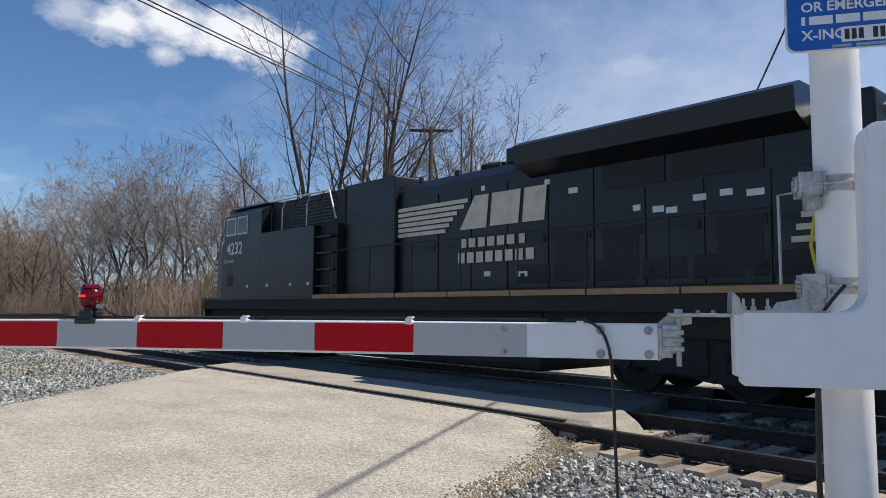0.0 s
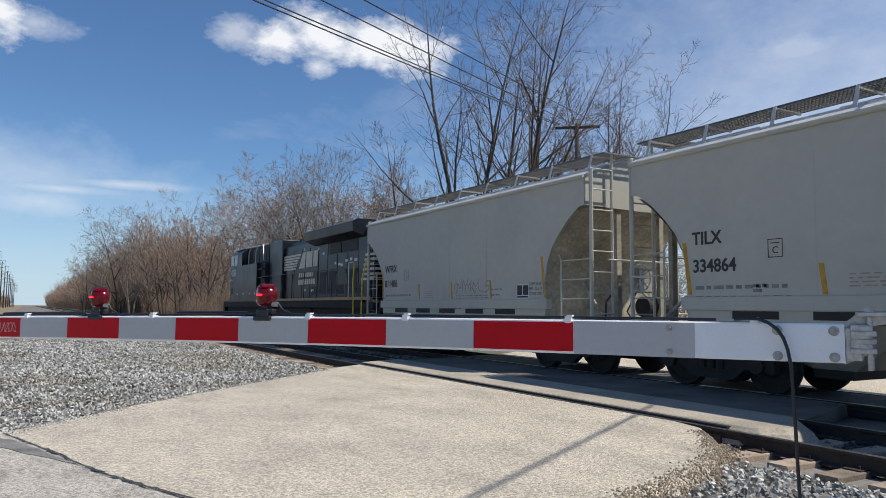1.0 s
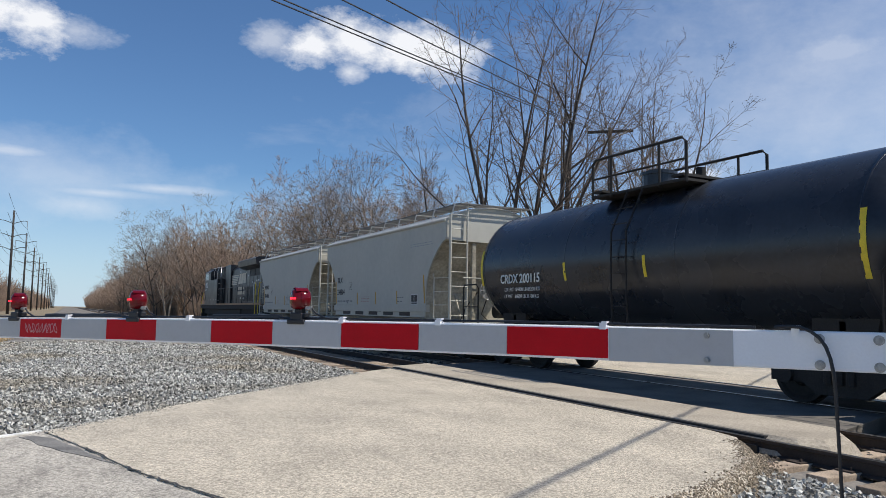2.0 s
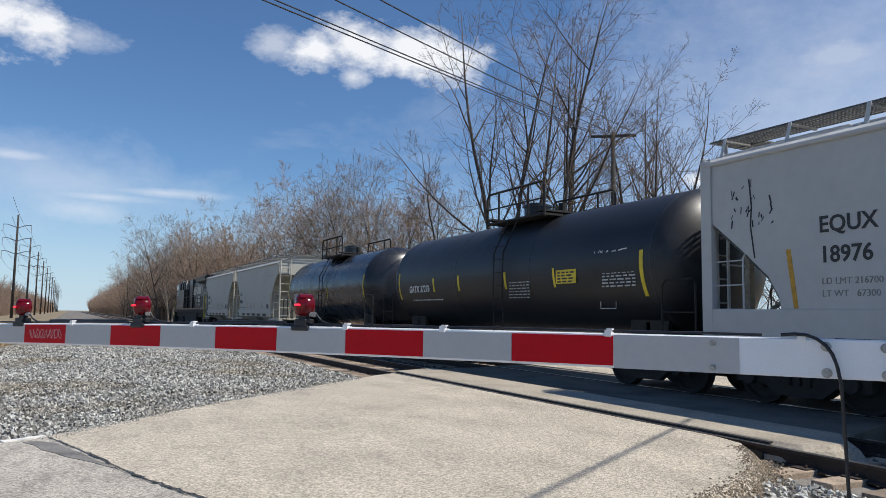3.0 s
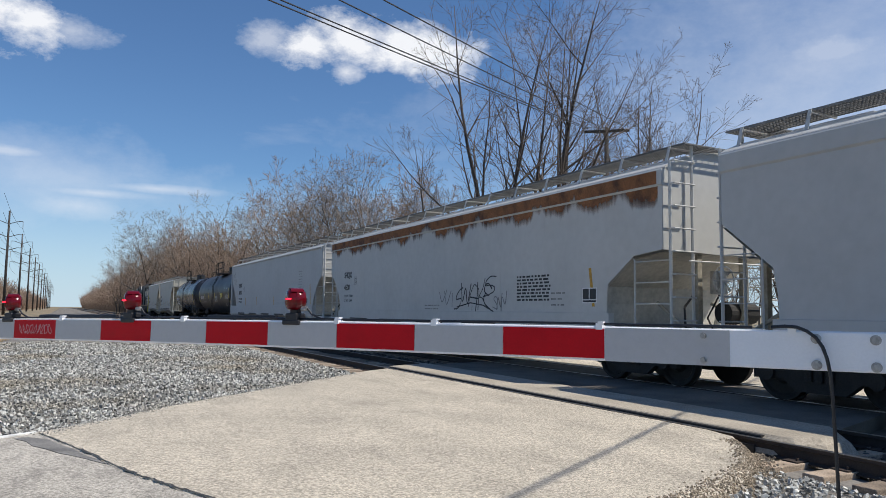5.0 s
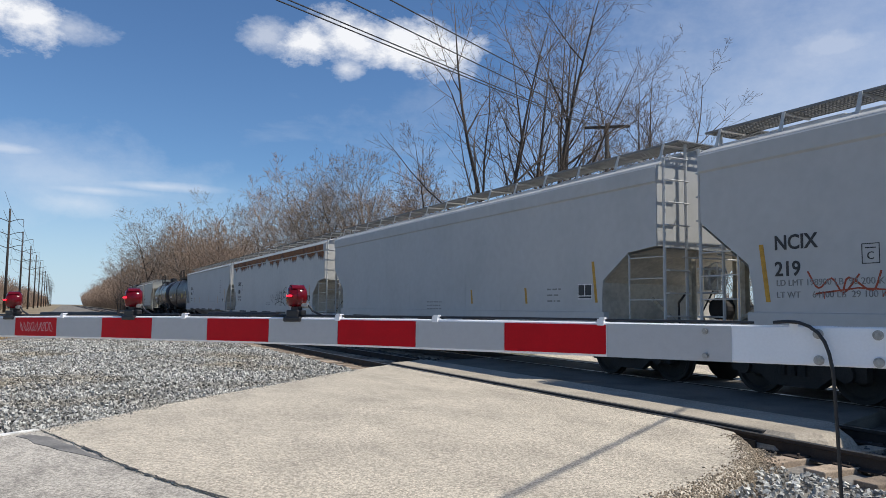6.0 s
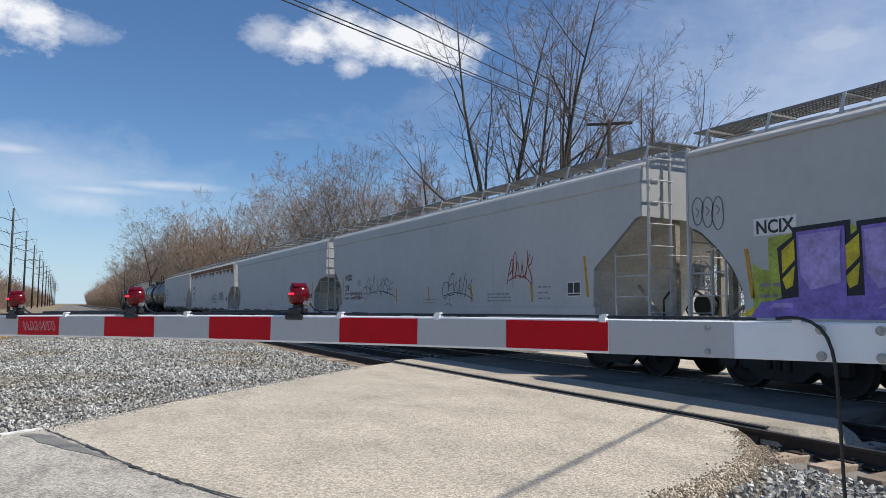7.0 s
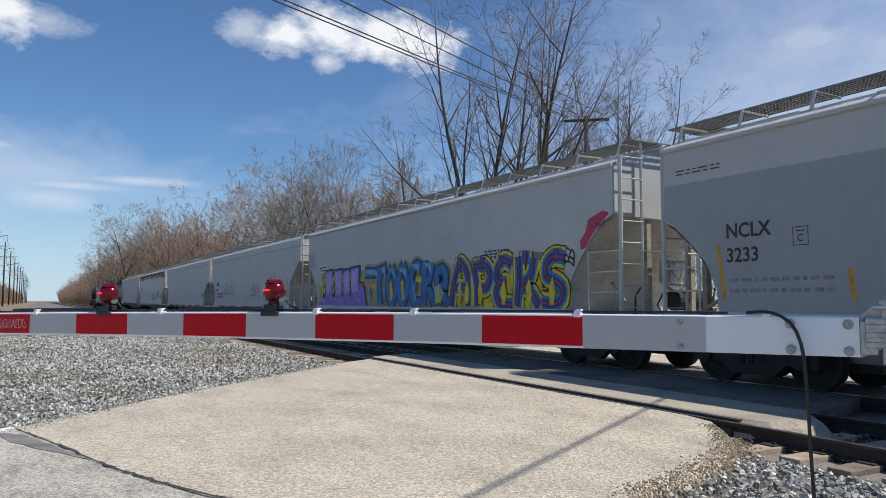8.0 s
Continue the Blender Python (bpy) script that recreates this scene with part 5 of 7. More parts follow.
def hopper(front, L, body, marks, number, style, label, reflectors, extra=None, cut="wide", fore="wide", mark=(-1.68, 2.48, 0.31, 0.4), sill=(1.0, 1.2), limits=None, plate=None):
    HW, ZB, ZE = 1.6, 1.17, 4.06
    car = thing("covered_hopper_car", pose(TRAIN_X, front, 0), label, "freight car", "freight train")
    CARS.append((car, front))
    cut, fore = CUTS[cut], CUTS[fore]
    ys = [(-a, z) for a, z in fore] + [(-L * k / 10, ZB) for k in range(2, 9)] + [(-L + a, z) for a, z in cut[::-1]]
    roof = [(HW, ZE), (HW - 0.12, ZE + 0.07), (1.1, 4.29), (0.55, 4.45), (0, 4.5), (-0.55, 4.45), (-1.1, 4.29), (-HW + 0.12, ZE + 0.07), (-HW, ZE)]
    rings = []
    for y, z in ys:
        inset = 0.0
        rings.append([(-HW, y, z + (ZE - z) * f) for f in (0.7, 0.35, 0)] + [(-0.9, y, z - 0.02), (0, y, z - 0.04), (0.9, y, z - 0.02)] + [(HW, y, z + (ZE - z) * f) for f in (0, 0.35, 0.7)] + [(a, y, b) for a, b in roof])
    part("body", loft(B(), rings), body, car, "smooth painted steel hopper body")
    # roof sheet, slightly proud, with eave lips
    bm = B()
    loft(bm, [[(a, y, b + 0.012) for a, b in roof] + [(a * 0.98, y, b - 0.02) for a, b in roof[::-1]] for y in (0.03, -L - 0.03)])
    part("roof", bm, M["roof_grey"], car, "weathered arched roof")
    for s in (-1, 1):
        bm = B()
        if style == "round":
            tube(bm, [(s * 1.615, 0.02, ZE - 0.03), (s * 1.615, -L - 0.02, ZE - 0.03)], 0.045, 8)
        else:
            loft(bm, [[(s * 1.595, y, 3.72), (s * 1.63, y, 3.76), (s * 1.63, y, 4.03), (s * 1.58, y, 4.09), (s * 1.5, y, 4.06)] for y in (0.02, -L - 0.02)])
        part("eave_chord", bm, body, car)
        bm = B()
        box(bm, min(s * 1.64, s * 1.5), max(s * 1.64, s * 1.5), -L + cut[-1][0] - 0.1, -fore[-1][0] + 0.1, *sill, 0.01)
        side = part("side_sill", bm, body, car)
        # Thin near-black plates paint in the shade inside the sill's slots.
        for u in range(5):
            ya = -2.0 - (L - 4.0) * (u + 0.12) / 5
            yb = -2.0 - (L - 4.0) * (u + 0.72) / 5
            xq, zq = (1.603, sill[0] - 0.13) if sill[0] > 1.2 else (1.641, sill[0] + 0.01)
            part("sill_slot", box(B(), s * xq - 0.003, s * xq + 0.003, yb, ya, zq, zq + (0.12 if sill[0] > 1.2 else 0.08)), M["loco_dark"], side, "dark plate standing for a shaded slot in the sill")
    # vertical weld seams
    for k in range(1, int(L / 1.75)):
        y = -k * L / int(L / 1.75)
        if -L + 1.95 < y < -1.95:
            bm = B()
            box(bm, -1.6025, -1.599, y - 0.012, y + 0.012, ZB + 0.05, 3.7)
            part("weld_seam", bm, body, car)
    # outlet chutes between the trucks
    nb = 2 if L < 13 else 4
    for k in range(nb):
        yc = -L * (k + 0.5 + 0.25 * (nb - 1 - 2 * k) / nb * 0.6) / nb
        w = (L - 4) / nb * 0.5
        bm = B()
        loft(bm, [[(-1.35, yc + w, 1.15), (1.35, yc + w, 1.15), (1.35, yc - w, 1.15), (-1.35, yc - w, 1.15)], [(-0.45, yc + 0.3, 0.42), (0.45, yc + 0.3, 0.42), (0.45, yc - 0.3, 0.42), (-0.45, yc - 0.3, 0.42)]])
        ch = part("outlet_chute", bm, body, car)
        bm = B()
        box(bm, -0.5, 0.5, yc - 0.32, yc + 0.32, 0.3, 0.44, 0.01)
        part("outlet_gate", bm, M["under"], ch, "dark outlet gate")
    bm = B()
    box(bm, -0.25, 0.25, -L - 0.45, 0.45, 0.75, 1.05, 0.01)
    part("centre_sill", bm, M["under"], car, "dark centre sill")
    # running boards
    def board(bm, x0, x1, y0, y1, z=4.54):
        for xx in (x0, x1 - 0.012):
            box(bm, xx, xx + 0.012, y0, y1, z - 0.03, z + 0.006)
        n = int((y1 - y0) / 0.06)
        for k in range(n + 1):
            y = y0 + (y1 - y0) * k / n
            box(bm, x0, x1, y - 0.015, y + 0.015, z - 0.022, z)
        for k in range(1, 7):
            xx = x0 + (x1 - x0) * k / 7
            box(bm, xx - 0.011, xx + 0.011, y0, y1, z - 0.02, z + 0.002)
    for s in (-1, 1):
        bm = B()
        x0, x1 = (-1.22, -0.6) if s < 0 else (0.6, 1.22)
        key = ("board", L, s)
        if key not in SHARED:
            board(bm, x0, x1, -L - 0.2, 0.2)
            SHARED[key] = part("running_board", bm, M["grating"], car, "galvanised grating walkway").data
        else:
            bm.free()
            o = new("running_board", SHARED[key])
            o.parent = car
            o["label"] = "galvanised grating walkway"
        n = int(L / 1.25)
        bm = B()
        loft(bm, [[(s * 1.36 + a, -b, 4.15), (s * 1.36 + a, b, 4.15), (s * 1.24 + a, b * 0.8, 4.53), (s * 1.24 + a, -b * 0.8, 4.53)] for a, b in ((-0.008, 0.035), (0.008, 0.035))])
        box(bm, min(s * 1.24, s * 0.6), max(s * 1.24, s * 0.6), -0.02, 0.02, 4.48, 4.517)
        first = part("board_bracket", bm, M["roof_grey"], car)
        first.matrix_basis = pose(0, -0.15, 0)
        for k in range(1, n + 1):
            o = new("board_bracket", first.data)
            o.parent = car
            o.matrix_basis = pose(0, -0.15 - (L - 0.3) * k / n, 0)
    for y0 in (-0.42, -L - 0.2):
        bm = B()
        board(bm, -0.58, 0.58, y0, y0 + 0.62)
        part("end_board", bm, M["grating"], car, "grating cross walkway")
    for k in range(int(L / 2.4)):
        y = -1.2 - (L - 2.4) * k / max(1, int(L / 2.4) - 1)
        bm = B()
        box(bm, -0.42, 0.42, y - 0.7, y + 0.7, 4.44, 4.53, 0.03)
        part("hatch", bm, M["roof_grey"], car, "low roof hatch cover")
    # ends: platform, posts, ladders, braces
    for e in (1, -1):
        ye = 0.0 if e > 0 else -L

        def Y(d):
            return ye + e * d
        bm = B()
        ya, yb = sorted((Y(0.16), Y(-1.95)))
        box(bm, -1.55, 1.55, ya, yb, 0.98, 1.08, 0.01)
        pf = part("end_platform", bm, body, car, "painted end platform")
        bm = B()
        sheet = [(a, z) for a, z in (cut if e < 0 else fore)]
        rows = [[bm.verts.new((x, Y(-a + 0.008), z - 0.048)) for x in (-1.585, 0, 1.585)] for a, z in sheet]
        for q, w in zip(rows, rows[1:]):
            for k in range(2):
                bm.faces.new((q[k], q[k + 1], w[k + 1], w[k]))
        # Short cars carry the shade under the end in the sheet's colour.
        part("slope_sheet", bm, M["shaded_grime"] if L < 13 else M["slope"], car, "sloping end sheet, grimy and darkened for shade on short cars")
        top_cut = sheet[0][1]
        for x in (-1.0, 1.0):
            bm = B()
            tube(bm, [(x, Y(-0.05), 1.08), (x * 0.75, Y(-1.0), 1.08 + (top_cut - 1.08) * 0.35)], 0.035, 6)
            part("end_brace", bm, M["shaded_grime"], car)
        bm = B()
        ya, yb = sorted((Y(0.16), Y(0.26)))
        box(bm, -1.55, 1.55, ya, yb, 0.82, 1.1, 0.01)
        part("end_sill", bm, body, pf)
        for x in (-0.62, 0.62):
            bm = B()
            ya, yb = sorted((Y(-0.03), Y(-0.13)))
            box(bm, x - 0.06, x + 0.06, ya, yb, 1.06, (cut if e < 0 else fore)[0][1] - 0.05)
            part("end_post", bm, M["shaded_grime"], car)
        for s in (-1, 1):
            bm = B()
            tube(bm, [(s * 1.5, Y(0.1), 1.05), (s * 1.5, Y(0.1), 4.18)], 0.042 if style == "round" else 0.03, 6)
            tube(bm, [(s * 0.94, Y(0.1), 1.05), (s * 0.94, Y(0.1), 4.54)], 0.03, 6)
            lad = part("ladder", bm, body, car, "painted steel end ladder")
            for k in range(8):
                bm = B()
                z = 1.25 + 0.42 * k
                if style == "round":
                    tube(bm, [(s * 1.5, Y(0.12), z), (s * 0.94, Y(0.12), z)], 0.014, 6)
                else:
                    tube(bm, [(s * 1.5, Y(0.1), z), (s * 1.48, Y(0.19), z), (s * 0.96, Y(0.19), z), (s * 0.94, Y(0.1), z)], 0.015, 6)
                part("rung", bm, body, lad)
            bm = B()
            tube(bm, [(s * 1.58, Y(-0.75), 1.08), (s * 1.58, Y(-0.75), 2.38), (s * 1.58, Y(-0.82), 2.48)], 0.018, 6)
            sl = part("side_ladder", bm, body, car, "short side grab ladder")
            for k in range(4):
                bm = B()
                z = 1.15 + 0.4 * k
                tube(bm, [(s * 1.58, Y(-0.75), z), (s * 1.52, Y(0.1), z)], 0.012, 6)
                part("rung", bm, body, sl)
        bm = B()
        tube(bm, [(-1.06, Y(0.12), 2.35), (1.06, Y(0.12), 2.35)], 0.016, 6)
        part("handrail", bm, body, car)
        bm = B()
        box(bm, -0.12, 0.12, *sorted((Y(0.2), Y(0.62))), 0.78, 0.98, 0.03)
        part("coupler", bm, M["under"], car, "dark knuckle coupler")
        if e < 0:
            bm = B()
            for k in range(24):
                a, b = k * math.pi / 12, (k + 1) * math.pi / 12
                tube(bm, [(-0.25 + 0.28 * math.cos(a), Y(0.2), 2.0 + 0.28 * math.sin(a)), (-0.25 + 0.28 * math.cos(b), Y(0.2), 2.0 + 0.28 * math.sin(b))], 0.016, 5)
            for k in range(4):
                a = k * math.pi / 4
                tube(bm, [(-0.25 + 0.28 * math.cos(a), Y(0.2), 2.0 + 0.28 * math.sin(a)), (-0.25 - 0.28 * math.cos(a), Y(0.2), 2.0 - 0.28 * math.sin(a))], 0.012, 5)
            box(bm, -0.4, -0.1, *sorted((Y(0.0), Y(0.17))), 1.75, 2.2, 0.02)
            part("brake_wheel", bm, M["galv"], car, "round hand brake wheel")
            bm = B()
            tube(bm, [(0.3, Y(-0.3), 1.4), (1.1, Y(-0.3), 1.4)], 0.22, 16)
            part("air_tank", bm, M["under"], car, "dark air reservoir")
            bm = B()
            tube(bm, [(-1.1, Y(0.05), 1.12), (-0.7, Y(-0.35), 1.5), (-0.4, Y(-0.2), 1.95)], 0.022, 6)
            tube(bm, [(-0.25, Y(0.1), 1.75), (-0.25, Y(-0.2), 1.3), (0.1, Y(-0.4), 1.1)], 0.018, 6)
            part("brake_pipe", bm, M["under"], car, "dark brake pipe")
    truck(car, -1.35)
    truck(car, -L + 1.35)
    # lettering and markings on the near side
    xs = -1.6035
    y, mark_z, big, drop = mark
    if marks:
        lettering("reporting_mark", marks, big, on_side(xs - 0.002, y, mark_z), M["lettering"], car, bold=0.006, width=0.95)
        lettering("car_number", number, big, on_side(xs, y, mark_z - drop), M["lettering"], car, bold=0.006, width=0.95)
    if limits:
        for k, line in enumerate(limits):
            lettering("load_limit", line, 0.135, on_side(xs, y - 0.02, 1.78 - 0.18 * k + (mark_z - drop - 1.97) * 0.5), M["stencil_grey"], car, width=1.0)["kind"] = "stuff"
    elif marks:
        text_bars(car, y - 0.05, 1.68, 2, 1.7, xs, M["stencil_grey"], 0.06, 0.17, int(L * 10) + len(marks))
    if plate:
        py, pz = plate
        bm = B()
        for a, b, c, d in ((0, 0.25, 0, 0.012), (0, 0.25, 0.268, 0.28), (0, 0.012, 0, 0.28), (0.238, 0.25, 0, 0.28), (0.05, 0.2, 0.21, 0.225)):
            box(bm, xs - 0.001, xs + 0.001, py - b, py - a, pz + c, pz + d)
        pl = part("plate_box", bm, M["lettering"], car, "small outlined marking box")
        lettering("plate_letter", "C", 0.15, on_side(xs, py - 0.07, pz + 0.06), M["lettering"], pl)
    for y, z0, z1 in reflectors:
        tilt = 0.05 if z1 - z0 > 0.7 else 0.02
        bm = prism(B(), [(y + 0.045 + tilt, z1), (y - 0.035 + tilt, z1), (y - 0.045 - tilt, z0), (y + 0.035 - tilt, z0)], xs - 0.001, xs + 0.002, SWAP)
        part("reflector", bm, M["reflector"], car, "yellow reflective strip")
    bm = B()
    yb = -L + 2.3
    box(bm, xs - 0.002, xs, yb - 0.46, yb, 1.57, 1.89)
    pb = part("data_panel", bm, M["white_letter"], car, "black and white data panel")
    bm = B()
    for a, b, c, d in ((0.02, 0.21, 0.08, 0.30), (0.24, 0.44, 0.08, 0.30), (0.02, 0.44, 0.02, 0.06)):
        box(bm, xs - 0.004, xs - 0.002, yb - b, yb - a, 1.57 + c, 1.57 + d)
    part("panel_field", bm, M["lettering"], pb)
    text_bars(car, -L + 3.4, 1.78, 3, 0.45, xs, M["stencil_grey"], 0.035, 0.13, 5)
    text_bars(car, -L * 0.47, 1.52, 3, 0.9, xs, M["stencil_grey"], 0.03, 0.1, 6)
    if extra:
        extra(car, L, xs)
    return car


def rust_runs(car, L, xs):
    # rust bleeding down from the eave
    bm = B()
    vs = [bm.verts.new(p) for p in ((xs, -0.1, 4.0), (xs, -L + 0.1, 4.0), (xs, -L + 0.1, 2.95), (xs, -0.1, 2.95))]
    bm.faces.new(vs)
    part("rust", bm, M["rust"], car, "brown rust streaks below the eave")
    bm = B()
    vs = [bm.verts.new(p) for p in ((-1.6335, -0.1, 4.02), (-1.6335, -L + 0.1, 4.02), (-1.6335, -L + 0.1, 3.77), (-1.6335, -0.1, 3.77))]
    bm.faces.new(vs)
    part("rust", bm, M["rust"], car, "brown rust on the eave chord")


def short_marks_a(car, L, xs):
    scribble(car, -5.6, 1.74, 1.6, 0.3, M["stencil_grey"], 3, xs - 0.001, "ONIYYKYLIS", 0.022, 0.0, False)
    text_bars(car, -4.0, 1.78, 4, 0.45, xs, M["spray_fade"], 0.02, 0.055, 3)
    text_bars(car, -5.72, 1.65, 2, 1.5, xs, M["stencil_grey"], 0.02, 0.06, 4)
    for k, line in enumerate(("EXW 10-8 H 9-4", "EW   8-6 H 10-8", "CU FT 3281")):
        lettering("measure_mark", line, 0.1, on_side(xs, -8.85, 1.86 - 0.11 * k), M["stencil_grey"], car)["kind"] = "stuff"


def short_marks_b(car, L, xs):
    text_bars(car, -L + 2.4, 3.45, 2, 1.5, xs, M["hopper_band"], 0.025, 0.07, 9)
    text_bars(car, -4.05, 1.84, 4, 0.8, xs, M["spray_fade"], 0.02, 0.055, 3)
    text_bars(car, -2.55, 1.7, 2, 0.2, xs, M["stencil_grey"], 0.05, 0.08, 7)


def extra_long_grey(car, L, xs):
    text_bars(car, -11.2, 1.66, 2, 2.3, xs, M["hopper_band"], 0.03, 0.14, 3)
    text_bars(car, -15.0, 3.1, 8, 0.5, xs, M["stencil_grey"], 0.03, 0.12, 13)
    part("corner_post", box(box(B(), -1.64, -1.52, -0.16, 0.06, 1.0, 4.1, 0.008), -1.52, -1.3, -0.02, 0.04, 1.0, 4.1), M["hopper_grey"], car, "full-height grey corner post")
    part("sill_end", box(B(), -1.638, -1.5, -1.5, -0.16, 1.05, 1.55, 0.008), M["hopper_grey"], car)
    rng = random.Random(12)
    bm = B()
    ribbon(bm, [(-0.92, 3.66), (-0.96, 3.2), (-0.93, 2.9), (-1.0, 2.36)], 0.03, xs - 0.001)
    for k in range(26):
        a, b = -0.55 - 0.85 * rng.random(), 2.85 + 0.7 * rng.random()
        ribbon(bm, [(a, b), (a - rng.uniform(-0.04, 0.06), b + rng.uniform(0.03, 0.14))], rng.uniform(0.012, 0.03), xs - 0.001)
    p = part("spray_tag", bm, M["spray_black"], car, "black spattered spray marks")
    p["kind"] = "stuff"


def extra_rusty(car, L, xs):
    rust_runs(car, L, xs)
    scribble(car, -9.5, 1.5, 0.95, 0.45, M["tag_grey"], 6, xs - 0.001, "VVI", 0.03, 0.1, False)
    scribble(car, -10.45, 1.45, 1.9, 0.68, M["spray_black"], 4, xs - 0.001, "SWAKE", 0.04)
    scribble(car, -12.0, 1.75, 0.45, 0.5, M["spray_black"], 5, xs - 0.001, "S", 0.04, 0.1, False)
    scribble(car, -12.5, 1.42, 0.6, 0.4, M["tag_grey"], 7, xs - 0.001, "SNN", 0.035, 0.1, False)
    text_bars(car, -13.63, 2.18, 8, 1.3, xs, M["lettering"], 0.045, 0.078, 31)


def extra_tagged(car, L, xs):
    scribble(car, -1.95, 1.6, 1.6, 0.42, M["spray_rust"], 7, xs - 0.001, "WNA", 0.03)
    scribble(car, -3.6, 1.72, 2.4, 0.62, M["spray_black"], 8, xs - 0.001, "AVLKRSE", 0.026)
    scribble(car, -9.6, 1.6, 1.7, 0.6, M["spray_black"], 9, xs - 0.001, "OEWVK", 0.028)
    scribble(car, -9.75, 1.22, 0.75, 0.18, M["tag_grey"], 19, xs - 0.001, "OU", 0.03, 0.1, False)
    scribble(car, -13.15, 1.95, 1.0, 0.65, M["spray_rust"], 10, xs - 0.001, "AONVK", 0.035)
    text_bars(car, -12.24, 1.64, 3, 1.05, xs, M["stencil_grey"], 0.035, 0.085, 41)


def extra_graffiti(car, L, xs):
    rng = random.Random(77)

    def cloud(y0, y1, z0, z1, n):
        top = [(y0 + (y1 - y0) * k / n, z1 + rng.uniform(-0.12, 0.12)) for k in range(n + 1)]
        return [(y0, z0)] + top + [(y1, z0)]
    blots(car, "graffiti_ground", [cloud(-1.3, -1.9, 1.2, 2.0, 4), cloud(-1.6, -3.4, 1.2, 2.45, 8), cloud(-3.2, -5.9, 1.2, 2.5, 12)], xs - 0.001, M["spray_green"], "yellow-green sprayed background")
    part("mark_backing", box(B(), xs - 0.0005, xs + 0.002, -2.1, -1.34, 2.49, 2.76), M["white_letter"], car, "white patch behind the mark")
    # purple block piece: four uprights on one base
    ups = ((-2.12, -2.86, 2.49), (-3.12, -3.83, 2.49), (-3.98, -4.58, 2.47), (-4.7, -5.47, 2.52))
    base = [(-1.25, 1.2), (-1.45, 1.44), (-2.1, 1.52), (-5.4, 1.56), (-5.9, 1.86), (-5.95, 1.55), (-6.12, 1.2)]
    foot = [(-5.3, 1.55), (-5.3, 1.95), (-5.75, 1.98), (-5.9, 1.5)]

    def grow(poly, d):
        cy = sum(p[0] for p in poly) / len(poly)
        cz = sum(p[1] for p in poly) / len(poly)
        return [(y + d * (1 if y > cy else -1), z + d * (1 if z > cz else -1)) for y, z in poly]
    rects = [[(a, 1.4), (a + 0.02, t), (b, t + 0.03), (b, 1.4)] for a, b, t in ups]
    blots(car, "graffiti", [grow(r, 0.075) for r in rects] + [grow(base, 0.06), grow(foot, 0.06)] + [[(a + 0.36, t - 0.22), (a, t), (a, 1.6), (a + 0.3, 1.5)] for a, b, t in ups], xs - 0.006, M["spray_black"], "black sprayed outline")
    blots(car, "graffiti", [[(a + 0.28, t - 0.27), (a + 0.06, t - 0.1), (a + 0.06, t - 0.42), (a + 0.28, t - 0.62)] for a, b, t in ups] + [[(a + 0.28, t - 0.7), (a + 0.06, t - 0.5), (a + 0.1, t - 0.8), (a + 0.22, t - 0.86)] for a, b, t in ups]
          + [[(-1.05, 1.22), (-1.3, 1.36), (-1.9, 1.42), (-1.4, 1.24)]], xs - 0.012, M["spray_yellow"], "yellow sprayed shading")
    blots(car, "graffiti", rects + [base, foot], xs - 0.018, M["spray_purple"], "purple sprayed fill")
    blots(car, "graffiti", [[(a - 0.04, 1.85), (a - 0.02, t - 0.05), (b + 0.06, t - 0.03), (b + 0.08, 1.72), (a - 0.2, 1.62)] for a, b, t in ups] + [[(y, 1.36), (y - 0.1, 1.43), (y - 0.45, 1.42), (y - 0.4, 1.36)] for y in (-1.6, -3.3, -5.1)], xs - 0.026, M["spray_lilac"], "lilac sprayed highlight")
    # blue piece
    blots(car, "graffiti_ground", [cloud(-5.75, -8.4, 1.2, 2.2, 10), cloud(-8.2, -11.7, 1.2, 2.25, 12)], xs - 0.0015, M["spray_olive"], "olive sprayed background")
    graffiti(car, xs - 0.004, -5.95, (("T", 1.75), ("O", 0.8), ("O", 0.82), ("E", 0.85), ("K", 0.75), ("R", 0.8)), 1.26, 1.16, ((0.56, "spray_olive"), (0.4, "spray_navy"), (0.26, "spray_blue")), 34)
    tops = ((-6.0, -7.0, 2.42), (-7.25, -7.6, 2.48), (-7.85, -8.3, 2.42), (-8.6, -9.1, 2.4), (-9.45, -9.95, 2.48), (-10.3, -10.7, 2.48))
    blots(car, "graffiti", [[(a, t), (b, t - 0.03), (b - 0.06, t - 0.42), (b + 0.12, t - 0.2), (a - 0.1, t - 0.12)] for a, b, t in tops] + [[(y, 1.75), (y - 0.1, 1.85), (y - 0.2, 1.5), (y - 0.1, 1.3)] for y in (-6.3, -7.5, -8.9, -9.6, -10.9, -11.2)], xs - 0.03, M["spray_sky"], "sky blue sprayed highlight")
    blots(car, "graffiti", [[(y, 1.4), (y + 0.04, 1.95), (y - 0.12, 2.05), (y - 0.24, 1.6), (y - 0.16, 1.38)] for y in (-8.0, -8.82)] + [[(-9.75, 1.95), (-9.78, 2.1), (-10.2, 2.08), (-10.15, 1.9)], [(-10.95, 1.3), (-11.0, 1.75), (-11.2, 1.85), (-11.45, 1.6), (-11.3, 1.32)], [(-6.5, 1.8), (-6.6, 1.95), (-7.0, 1.9), (-6.9, 1.75)]], xs - 0.031, M["spray_yellow"], "yellow sprayed infill")
